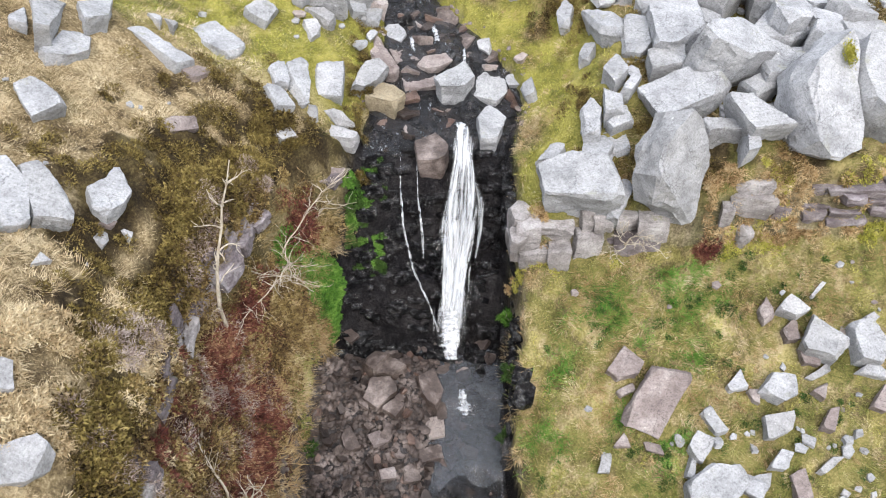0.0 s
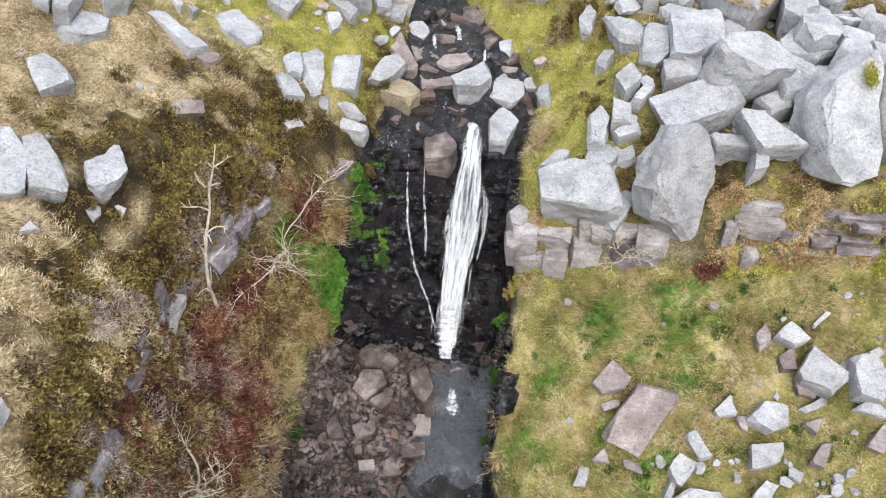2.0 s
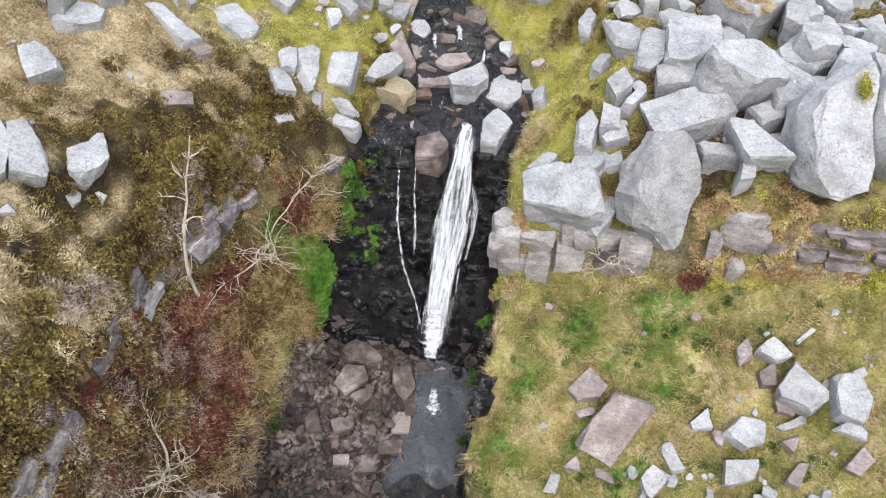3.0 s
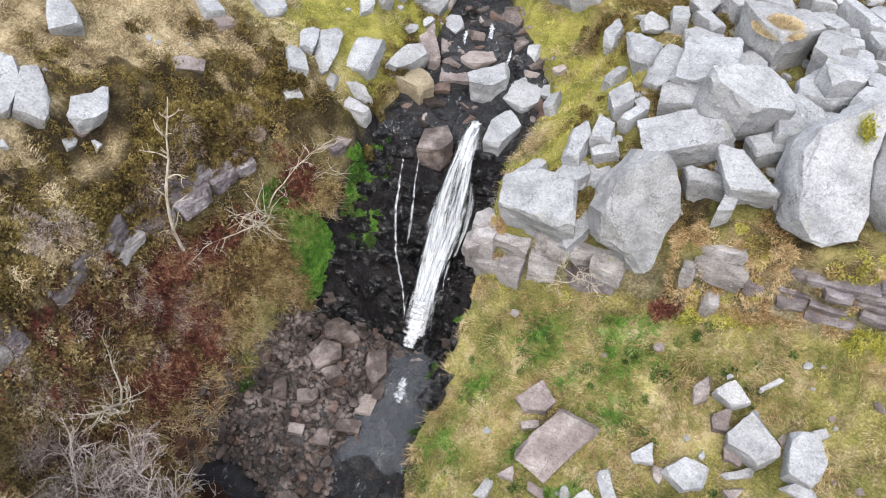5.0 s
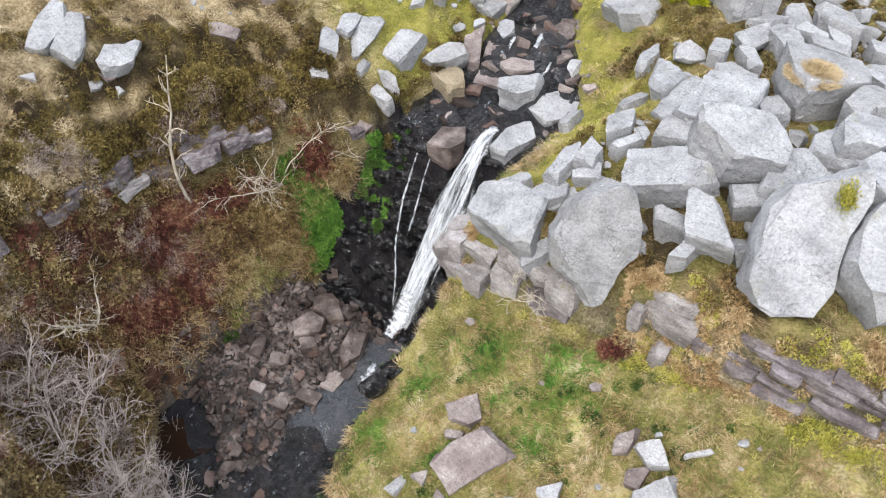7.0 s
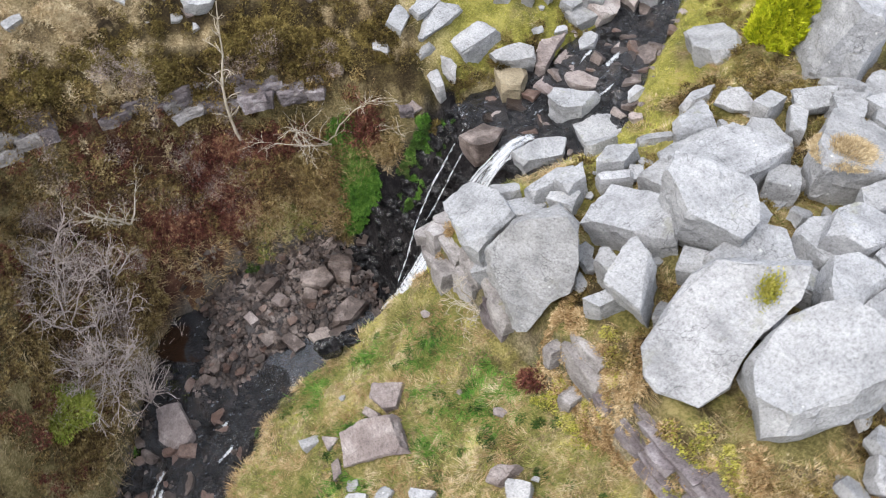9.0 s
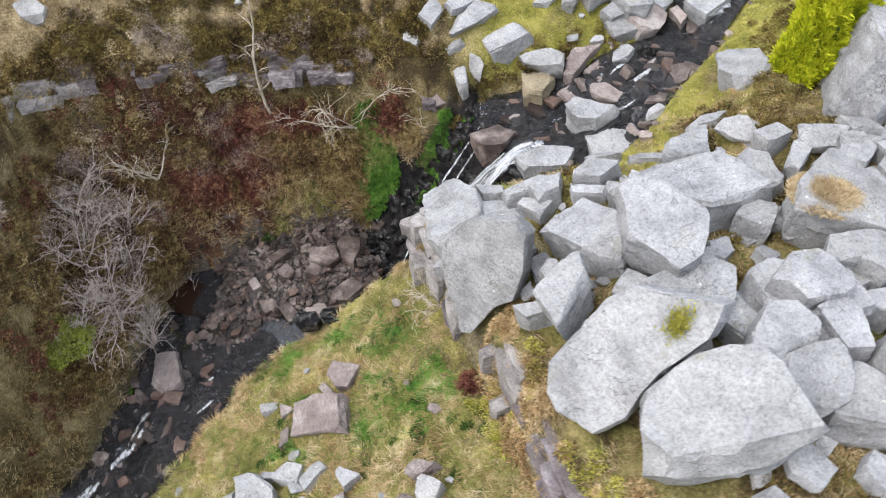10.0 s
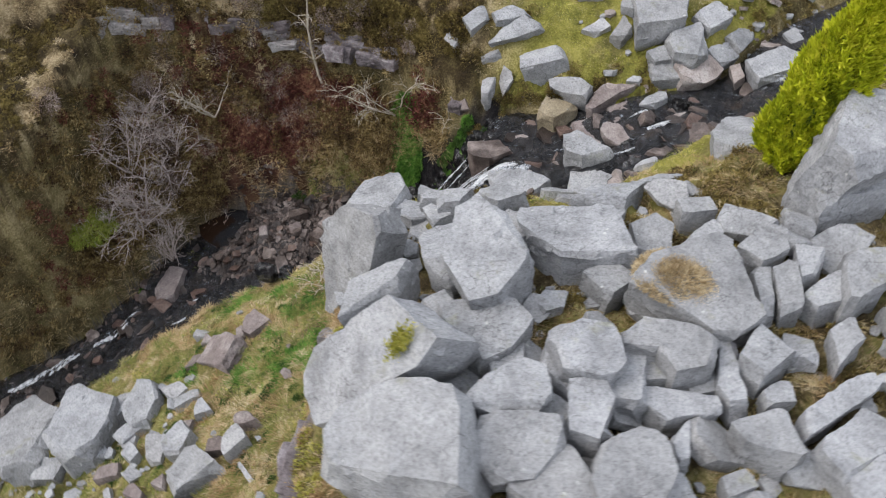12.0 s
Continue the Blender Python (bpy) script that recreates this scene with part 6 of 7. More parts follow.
def blades(name, count, density, long, wide, lean, mat, label, category, box=(-9.5, 11.0, -1.5, 21.0), seed=1, comb=0.5, droop=0.5, where=None):
    """Tapering, drooping blades, rooted where density(...) allows, combed the same way within a tuft."""
    rng = np.random.default_rng(seed)
    xs, ys = where(rng, count) if where else (rng.uniform(box[0], box[1], count), rng.uniform(box[2], box[3], count))
    c = covers(xs, ys)
    keep = rng.random(count) < density(xs, ys, *c)
    xs, ys = xs[keep], ys[keep]
    for a, b, r in ROCKS_AT:
        far = (xs - a) ** 2 + (ys - b) ** 2 > (0.75 * r) ** 2
        xs, ys = xs[far], ys[far]
    n = len(xs)
    zs = ground_sheet(xs, ys) - 0.01
    tuft = cloudy(xs * 2.4, ys * 2.4, seed + 5, 2)
    size = rng.uniform(long[0], long[1], n) * (0.55 + 0.9 * tuft)
    w = rng.uniform(wide[0], wide[1], n)
    way = 2 * math.pi * ((1 - comb) * rng.random(n) + comb * 3 * cloudy(xs * 1.9, ys * 1.9, seed + 9, 3))
    tilt = rng.uniform(lean[0], lean[1], n)
    dx, dy = np.cos(way), np.sin(way)
    sx, sy = -dy, dx
    if long[1] > 0.3:
        cuts, f = ((0, 1), (0, -1), (0.55, 0.8), (0.55, -0.8), (1.0, 0)), np.array([(0, 1, 3), (0, 3, 2), (2, 3, 4)])
    else:
        cuts, f = ((0, 1), (0, -1), (1.0, 0)), np.array([(0, 1, 2)])
    v = np.zeros((n, len(cuts), 3))
    for k, (t, half) in enumerate(cuts):
        out = size * t * np.sin(tilt) * (1 + droop * t)
        up = size * t * np.cos(tilt) * (1 - droop * 0.55 * t * t)
        v[:, k, 0] = xs + dx * out + sx * half * w
        v[:, k, 1] = ys + dy * out + sy * half * w
        v[:, k, 2] = zs + up
    faces = (f[None] + len(cuts) * np.arange(n)[:, None, None]).reshape(-1, 3)
    me = mesh_of(name, v.reshape(-1, 3), faces)
    me.materials.append(mat)
    return tagged(new(name, me), label, category, kind="stuff")


def d_turf(x, y, z, steep, heath, straw, moss, rust, rock, wet, bank, hilly, inside, right, below):
    return (1 - rock) * (1 - wet) * np.where(right, (1 - below) * (1 - 0.4 * straw) + 0.35 * below, 0.5 * hilly * sm(12, 14, y) + 0.12 * bank) * (1 - 0.6 * moss)


def d_straw(x, y, z, steep, heath, straw, moss, rust, rock, wet, bank, hilly, inside, right, below):
    return (1 - rock) * (1 - wet) * np.where(hilly, (1 - heath) * (0.35 + 0.65 * straw), np.where(right, 0.05 + 0.2 * straw + 0.12 * below, 0.22 * bank)) * (1 - 0.7 * moss)


def d_heath(x, y, z, steep, heath, straw, moss, rust, rock, wet, bank, hilly, inside, right, below):
    return (1 - rock) * (1 - wet) * ((hilly | right) * heath + 0.35 * bank * (z > 2.6))


def d_moss(x, y, z, steep, heath, straw, moss, rust, rock, wet, bank, hilly, inside, right, below):
    return (1 - rock) * (1 - wet) * moss


def d_dull(x, y, z, steep, heath, straw, moss, rust, rock, wet, bank, hilly, inside, right, below):
    return (1 - wet) * (bank * (1 - 0.4 * rust) + 0.8 * right * below * (1 - moss) + 0.25 * right * (y < 9.7) * sm(0.9, 0.2, x - shore_right(y)))


def d_lush(x, y, z, steep, heath, straw, moss, rust, rock, wet, bank, hilly, inside, right, below):
    s = 0
    for a, b, r in ((3.45, 9.45, 0.35), (5.0, 9.95, 0.4), (4.85, 9.4, 0.3), (2.35, 8.5, 0.25), (4.5, 7.0, 0.3), (4.9, 8.6, 0.25), (2.0, 7.4, 0.3), (2.7, 9.2, 0.25), (3.9, 8.9, 0.2), (2.9, 5.6, 0.35), (3.6, 7.7, 0.25), (5.9, 9.3, 0.3)):
        s = s + np.exp(-((x - a) ** 2 + (y - b) ** 2) / r ** 2)
    return np.clip(1.6 * s, 0, 1) * sm(0.38, 0.5, cloudy(x * 3, y * 3, 171))


def clumps(name, count, density, radius, per, long, wide, mat, label, category, box=(-9.5, 11.0, -1.5, 24.0), seed=1, flare=1.0):
    """Tussocks and low bushes: blades that fan out from each clump's middle and arch over."""
    rng = np.random.default_rng(seed)
    cx, cy = rng.uniform(box[0], box[1], count), rng.uniform(box[2], box[3], count)
    keep = rng.random(count) < density(cx, cy, *covers(cx, cy))
    cx, cy = cx[keep], cy[keep]
    for a, b, r in ROCKS_AT:
        far = (cx - a) ** 2 + (cy - b) ** 2 > (0.85 * r) ** 2
        cx, cy = cx[far], cy[far]
    rad = np.repeat(rng.uniform(radius[0], radius[1], len(cx)), per)
    cx, cy = np.repeat(cx, per), np.repeat(cy, per)
    n = len(cx)
    sweep = np.repeat(rng.uniform(0, 6.283, len(cx) // per), per)
    way = rng.uniform(0, 6.283, n)
    d = np.sqrt(rng.random(n))
    dx, dy = np.cos(way) + 1.1 * np.cos(sweep), np.sin(way) + 1.1 * np.sin(sweep)
    lng = np.hypot(dx, dy) + 1e-6
    dx, dy = dx / lng, dy / lng
    xs, ys = cx + 0.8 * rad * d * np.cos(way), cy + 0.8 * rad * d * np.sin(way)
    zs = ground_sheet(xs, ys) - 0.01
    tilt = flare * (0.45 + 0.65 * d) + rng.normal(0, 0.15, n)
    size = rng.uniform(long[0], long[1], n) * rad
    w = rng.uniform(wide[0], wide[1], n)
    v = np.zeros((n, 5, 3))
    for k, (t, half) in enumerate(((0, 1), (0, -1), (0.55, 0.85), (0.55, -0.85), (1.0, 0))):
        out, up = size * t * np.sin(tilt) * (1 + 0.35 * t), size * t * np.cos(tilt) * (1 - 0.3 * t * t * flare)
        v[:, k, 0], v[:, k, 1], v[:, k, 2] = xs + dx * out - dy * half * w, ys + dy * out + dx * half * w, zs + up
    f = np.array([(0, 1, 3), (0, 3, 2), (2, 3, 4)])
    me = mesh_of(name, v.reshape(-1, 3), (f[None] + 5 * np.arange(n)[:, None, None]).reshape(-1, 3))
    me.materials.append(mat)
    return tagged(new(name, me), label, category, kind="stuff")


def domes(name, count, density, radius, per, leaf, mat, label, category, box=(-9.5, 11.0, -1.5, 24.0), seed=1, where=None, flat=0.75, long=1.6):
    """Cushions of many tiny leaves over the ground, each cushion a low dome with gaps about it."""
    rng = np.random.default_rng(seed)
    cx, cy = where(rng, count) if where else (rng.uniform(box[0], box[1], count), rng.uniform(box[2], box[3], count))
    keep = rng.random(count) < density(cx, cy, *covers(cx, cy))
    cx, cy = cx[keep], cy[keep]
    for a, b, r in ROCKS_AT:
        far = (cx - a) ** 2 + (cy - b) ** 2 > (0.85 * r) ** 2
        cx, cy = cx[far], cy[far]
    e = 0.15
    cz = ground_sheet(cx, cy)
    nrm = np.stack([-(ground_sheet(cx + e, cy) - cz) / e, -(ground_sheet(cx, cy + e) - cz) / e, np.ones(len(cx))], 1)
    nrm[:, :2] = np.clip(nrm[:, :2], -2.5, 2.5)
    nrm /= np.linalg.norm(nrm, axis=1)[:, None]
    rad = np.repeat(rng.uniform(radius[0], radius[1], len(cx)), per)
    c, nrm = np.repeat(np.stack([cx, cy, cz], 1), per, 0), np.repeat(nrm, per, 0)
    n = len(c)
    d = rng.standard_normal((n, 3))
    d /= np.linalg.norm(d, axis=1)[:, None]
    h = (d * nrm).sum(1)
    d = np.where((h < 0)[:, None], d - 2 * h[:, None] * nrm, d)
    h = np.abs(h)
    q = c + (d - (1 - flat) * h[:, None] * nrm) * (rad * rng.random(n) ** 0.3)[:, None]
    way = d + 0.7 * rng.standard_normal((n, 3))
    way /= np.linalg.norm(way, axis=1)[:, None]
    side = np.cross(way, rng.standard_normal((n, 3)))
    side /= np.linalg.norm(side, axis=1)[:, None]
    s = rng.uniform(leaf[0], leaf[1], n)[:, None]
    v = np.stack([q + side * s * 0.5, q - side * s * 0.5, q + way * s * long], 1)
    me = mesh_of(name, v.reshape(-1, 3), np.arange(3 * n).reshape(-1, 3))
    me.materials.append(mat)
    return tagged(new(name, me), label, category, kind="stuff")


def down_bank(y0, y1, d0, d1):
    """Places spread over the steep left bank, by the distance from its foot."""
    def pick(rng, n):
        ys = rng.uniform(y0, y1, n)
        across = np.interp(ys, [-1, 2, 3.5, 5, 7, 9, 10.5, 12], [4.2, 3.6, 3.4, 1.9, 1.3, 1.3, 1.3, 1.3]) / 1.3
        return shore_left(ys) - across * rng.uniform(d0, d1, n), ys
    return pick


def on_bank_only(x, y, z, steep, heath, straw, moss, rust, rock, wet, bank, hilly, *k):
    return bank * (wet < 0.6) * 1.0


def bank_patch(seed, lo, hi, scale=1.1):
    def density(x, y, z, steep, heath, straw, moss, rust, rock, wet, bank, hilly, *k):
        return bank * (wet < 0.6) * sm(lo, hi, cloudy(x * scale, z * scale + y * scale, seed)) * (1 - 0.85 * zones(RED)(x, y, z, steep, heath, straw, moss, rust, rock, wet, bank, hilly))
    return density


def zones(spots):
    """Patches on the bank, each by its middle and reach in y and z."""
    def density(x, y, z, steep, heath, straw, moss, rust, rock, wet, bank, hilly, *k):
        s = 0
        for a, b, ra, rb in spots:
            s = s + np.exp(-(((y - a) / ra) ** 2 + ((z - b) / rb) ** 2) ** 2)
        return np.clip(s, 0, 1) * (wet < 0.6) * sm(0.4, 0.5, cloudy(x * 2 + z, y * 2, 97) + 0.02)
    return density


RED = [(6.4, 1.5, 0.8, 0.9), (7.25, 1.5, 0.6, 0.9), (7.75, 3.4, 0.6, 0.6), (5.4, 0.7, 0.5, 0.5), (9.0, 3.3, 0.9, 0.35), (11.2, 3.7, 0.4, 0.6), (3.2, 0.6, 0.5, 0.5), (2.0, 0.8, 0.6, 0.8)]


def hanging(x, y, z, *k):
    return on_bank_only(x, y, z, *k) * (1 - 0.9 * zones(RED)(x, y, z, *k)) * (0.15 + 0.5 * sm(7.6, 9.0, y))


def rim(x, y, z, steep, heath, straw, moss, rust, rock, wet, bank, hilly, *k):
    return hilly * heath * sm(0.3, 0.5, cloudy(x * 1.4, y * 1.4, 5)) * (y < 13.2)


domes("heather", 14000, d_heath, (0.09, 0.22), 130, (0.015, 0.029), HEATH, "cushions of brown-green heather", "heather", seed=41, long=2.2)
domes("heather", 520, lambda x, y, z, *k: sm(0.45, 0.55, cloudy(y * 1.6, z * 1.6, 201)), (0.12, 0.24), 130, (0.02, 0.042), DUSK, "heather rooted in the cracks of the ledge", "heather", seed=202, where=lambda rng, n: (lambda ys: (hill_edge(ys) + rng.uniform(-0.25, 0.45, n), ys))(rng.uniform(2.0, 12.2, n)))
domes("heather", 2300, rim, (0.12, 0.26), 120, (0.024, 0.046), HEATH, "heather hanging over the rocky edge", "heather", seed=40, where=down_bank(3, 13.2, 1.16, 1.65))
domes("heather", 4300, bank_patch(90, 0.42, 0.52), (0.12, 0.28), 120, (0.024, 0.05), DUSK, "heather growing down the bank", "heather", seed=46, where=down_bank(-1, 10.4, 0.1, 1.5))
domes("bracken", 3400, zones(RED), (0.14, 0.3), 150, (0.022, 0.045), RUST, "clumps of dead red-brown bracken", "bracken", seed=44, where=down_bank(3, 12.3, 0.3, 1.35), long=2.4)
domes("bracken", 900, bank_patch(91, 0.47, 0.53, 1.3), (0.1, 0.24), 130, (0.02, 0.04), RUST, "scattered dead red-brown bracken", "bracken", seed=55, where=down_bank(0.5, 9.2, 0.2, 1.4), long=2.6)
domes("grass", 800, lambda x, y, z, s, h, st, m, r, rk, w, *k: (w < 0.5) * (rk < 0.5) * sm(0.4, 0.5, cloudy(x * 1.7, y * 1.7, 181)), (0.09, 0.2), 110, (0.012, 0.024), STRAW, "pale dry grass above the bank", "grass", seed=56, where=down_bank(3.6, 6.8, 0.95, 1.8), long=3.5)
domes("bracken", 60, lambda x, y, *c: np.exp(-((x - 5.25) / 0.3) ** 2 - ((y - 10.3) / 0.2) ** 2), (0.12, 0.25), 170, (0.02, 0.045), RUST, "dead red-brown bracken in a cleft of the ledge", "bracken", (4.7, 5.8, 10.0, 10.6), 47, long=2.6)
domes("grass", 1500, zones([(8.7, 1.2, 0.75, 0.65), (9.6, 1.0, 0.7, 0.7), (8.2, 0.5, 0.4, 0.4), (4.6, 3.0, 0.5, 0.5)]), (0.1, 0.22), 130, (0.014, 0.03), TURF, "olive-yellow grass on the bank below the ledge", "grass", seed=51, where=down_bank(3, 10.6, 0.0, 1.2), long=3.5)
domes("grass", 1000, zones([(9.4, 1.9, 0.8, 0.5), (9.0, 2.6, 0.9, 0.3), (5.6, 3.2, 0.4, 0.3), (8.0, 1.9, 0.4, 0.4)]), (0.1, 0.22), 130, (0.012, 0.026), AMBER, "orange-brown grass on the bank", "grass", seed=52, where=down_bank(3, 10.6, 0.2, 1.3), long=4.0)
domes("heather", 900, lambda x, y, z, s, h, st, m, r, rk, w, bk, hl, *k: bk * (w < 0.6) * sm(5.6, 4.8, y), (0.12, 0.28), 140, (0.024, 0.046), DUSK, "brown-green heather low on the bank", "heather", seed=54, where=down_bank(-1.4, 5.6, 0.1, 1.5))
domes("plant_clump", 1300, bank_patch(92, 0.44, 0.54, 0.7), (0.12, 0.26), 130, (0.02, 0.045), DUSK, "brown withered plants on the bank", "plant", seed=48, where=down_bank(-1, 12.0, 0.1, 1.4), long=2.2)
domes("bog_myrtle", 60, zones([(3.3, 2.4, 0.8, 1.6), (2.9, 3.6, 0.6, 0.9), (3.9, 1.6, 0.5, 0.9)]), (0.25, 0.5), 520, (0.007, 0.012), MYRTLE, "large purple-grey twiggy bushes low on the bank", "shrub", seed=53, where=down_bank(2.3, 4.6, 0.15, 1.4), long=13.0, flat=1.0)
domes("bog_myrtle", 110, bank_patch(94, 0.42, 0.52, 0.9), (0.2, 0.42), 420, (0.007, 0.013), MYRTLE, "purple-grey twiggy bushes on the bank", "shrub", seed=49, where=down_bank(2.6, 8.2, 0.25, 1.5), long=7.0, flat=0.9)
domes("bog_myrtle", 110, lambda x, y, z, *c: sm(0.4, 0.5, cloudy(x, y, 95)), (0.14, 0.3), 380, (0.007, 0.013), MYRTLE, "purple-grey twiggy bushes along the rocky edge", "shrub", seed=50, where=down_bank(4.2, 11.0, 1.05, 1.45), long=7.0, flat=0.9)
clumps("grass", 12500, lambda *a: 0.75 * d_straw(*a), (0.1, 0.24), 50, (0.5, 0.95), (0.0022, 0.0042), STRAW, "arching tussocks of dry moor grass", "grass", seed=42, flare=1.2)
clumps("grass", 5200, lambda x, y, z, s, h, st, m, r, rk, w, bk, *k: bk * (w < 0.6) * sm(0.42, 0.54, cloudy(x * 1.5 + z, y * 1.5, 191)), (0.1, 0.24), 30, (0.8, 1.5), (0.002, 0.0042), AMBER, "orange-brown grass arching down the bank", "grass", (-5, 1, 1.5, 12.2), 192, flare=1.4)
clumps("grass", 3000, lambda x, y, z, s, h, st, m, r, rk, w, bk, *k: bk * (w < 0.6) * sm(0.46, 0.56, cloudy(x * 1.3 + z, y * 1.3, 193)), (0.1, 0.24), 26, (0.8, 1.5), (0.002, 0.004), STRAW, "pale straw grass arching down the bank", "grass", (-5, 1, 1.5, 12.2), 194, flare=1.4)
clumps("grass", 9500, lambda *a: 0.5 * d_turf(*a), (0.08, 0.19), 44, (0.7, 1.2), (0.0025, 0.005), TURF, "soft green and yellow tussocks", "grass", seed=43, flare=1.2)
blades("grass", 480000, d_turf, (0.05, 0.13), (0.004, 0.008), (0.3, 1.3), TURF, "short green and yellow moorland turf", "grass", seed=11)
blades("grass", 430000, d_straw, (0.05, 0.12), (0.0035, 0.007), (0.3, 1.3), STRAW, "dry straw-coloured moor grass", "grass", seed=12, comb=0.4)
blades("moss", 360000, d_moss, (0.03, 0.1), (0.006, 0.011), (0.1, 1.2), LIME, "yellow-green moss and soft grass", "moss", seed=14)
blades("grass", 120000, hanging, (0.08, 0.19), (0.004, 0.008), (0.6, 1.5), DULL, "brown dead grass hanging down the bank", "grass", seed=16, comb=0.5, droop=0.9, where=down_bank(-1.4, 12.4, 0.0, 1.6))
blades("grass", 110000, d_dull, (0.1, 0.26), (0.005, 0.009), (0.5, 1.4), DULL, "brown withered grass between the boulders", "grass", (1, 11, -1.5, 21), 26, 0.5, 0.8)
blades("grass", 12000, bank_patch(93, 0.4, 0.5), (0.12, 0.24), (0.004, 0.008), (0.5, 1.4), AMBER, "straw-coloured grass along the foot of the bank", "grass", seed=27, droop=0.9, where=down_bank(5.5, 11.3, -0.05, 0.5))
domes("moss", 800, lambda x, y, z, *c: 1.0 * (z > 0.4) * (z < 3.5), (0.08, 0.17), 170, (0.022, 0.042), EMERALD, "bright green wet moss beside the waterfall", "moss", seed=17, where=down_bank(10.3, 11.2, 0.02, 0.95), flat=0.5)
domes("moss", 300, lambda x, y, z, *c: sm(0.4, 0.55, cloudy(x * 4, y * 4, 71)), (0.06, 0.14), 140, (0.02, 0.036), DEEP, "dark green moss on the wet rock", "moss", (-2.3, -1.4, 11.5, 12.9), 28, flat=0.4)
domes("moss", 170, lambda x, y, z, *c: sm(0.4, 0.55, cloudy(x * 4, y * 4, 72)), (0.06, 0.14), 140, (0.02, 0.036), EMERALD, "green moss on the wet rock", "moss", (-2.3, -1.5, 11.7, 12.8), 29, flat=0.4)
def d_amber(x, y, z, steep, heath, straw, moss, rust, rock, wet, bank, hilly, inside, right, below):
    n = cloudy(x * 1.3, y * 1.3, 141)
    shelf = (1 - below) * (sm(0.5, 0.58, n) + 0.7 * sm(0.9, 0.25, np.abs(y - ledge_line(x) + 0.45)) * sm(0.4, 0.5, n) + 0.8 * sm(0.7, 0.1, x - shore_right(y)))
    return np.clip(right * (1 - wet) * (1 - rock) * (shelf + below * sm(0.42, 0.52, n) * (1 - 0.8 * moss)), 0, 1)


def d_glade(x, y, z, steep, heath, straw, moss, rust, rock, wet, bank, hilly, inside, right, below):
    return right * (1 - wet) * (1 - rock) * (1 - below) * sm(0.53, 0.6, cloudy(x * 1.1, y * 1.1, 151)) * 0.8


clumps("grass", 5200, d_amber, (0.08, 0.2), 48, (0.7, 1.2), (0.002, 0.004), AMBER, "arching tussocks of orange-brown withered grass", "grass", (1, 11, 1, 18), 142, flare=1.3)
domes("moss", 420, d_glade, (0.05, 0.14), 120, (0.014, 0.028), DEEP, "dark green herbs among the grass", "plant", (1, 8, 4, 10.2), 152, flat=0.4)
domes("grass", 620, lambda x, y, *k: sm(0.4, 0.5, cloudy(x * 1.9, y * 1.9, 211)), (0.08, 0.2), 130, (0.012, 0.024), AMBER, "withered grass hanging over the ledge", "grass", seed=212, where=lambda rng, n: (lambda xs: (xs, ledge_line(xs) + rng.uniform(-0.22, 0.5, n)))(rng.uniform(1.5, 11.0, n)), long=3.4)
domes("moss", 320, lambda x, y, *k: sm(0.48, 0.56, cloudy(x * 1.5, y * 1.5, 213)), (0.07, 0.17), 150, (0.014, 0.03), LIME, "yellow-green moss on the beds of the ledge", "moss", seed=214, where=lambda rng, n: (lambda xs: (xs, ledge_line(xs) + rng.uniform(-0.45, 0.4, n)))(rng.uniform(1.5, 11.0, n)), flat=0.5)
domes("moss", 260, lambda x, y, z, s, h, st, m, r, rk, w, bk, hl, ins, rt, below: rt * sm(0.5, 0.1, np.abs(y - ledge_line(x) - 0.15)) * sm(0.45, 0.6, cloudy(x * 1.7, y * 1.7, 161)), (0.07, 0.16), 150, (0.016, 0.032), LIME, "yellow-green moss cushions on the ledge", "moss", (1.5, 8, 9.8, 11), 162, flat=0.5)
blades("grass", 90000, d_lush, (0.06, 0.16), (0.006, 0.011), (0.2, 1.2), EMERALD, "lush green herbs in the grass shelf", "plant", (1.5, 6, 6, 10.5), 18)

# ---- bare trees and shrubs ----
def tube(bm, path, radii, sides=5):
    rings = []
    for i, p in enumerate(path):
        d = (path[min(i + 1, len(path) - 1)] - path[max(i - 1, 0)]).normalized()
        u = d.orthogonal().normalized()
        v = d.cross(u)
        rings.append([bm.verts.new(p + radii[i] * (math.cos(a) * u + math.sin(a) * v)) for a in (6.2832 * k / sides for k in range(sides))])
    for a, b in zip(rings, rings[1:]):
        for i in range(sides):
            bm.faces.new((a[i], a[(i + 1) % sides], b[(i + 1) % sides], b[i]))
    bm.faces.new(rings[-1])
    return rings


def limb(rng, start, way, length, crook, bits=7, sag=0.0):
    path, p, d = [start], start.copy(), way.normalized()
    for i in range(bits):
        d = (d + crook * Vector((rng.uniform(-1, 1), rng.uniform(-1, 1), rng.uniform(-1, 1))) + Vector((0, 0, -sag))).normalized()
        p = p + d * length / bits
        path.append(p.copy())
    return path


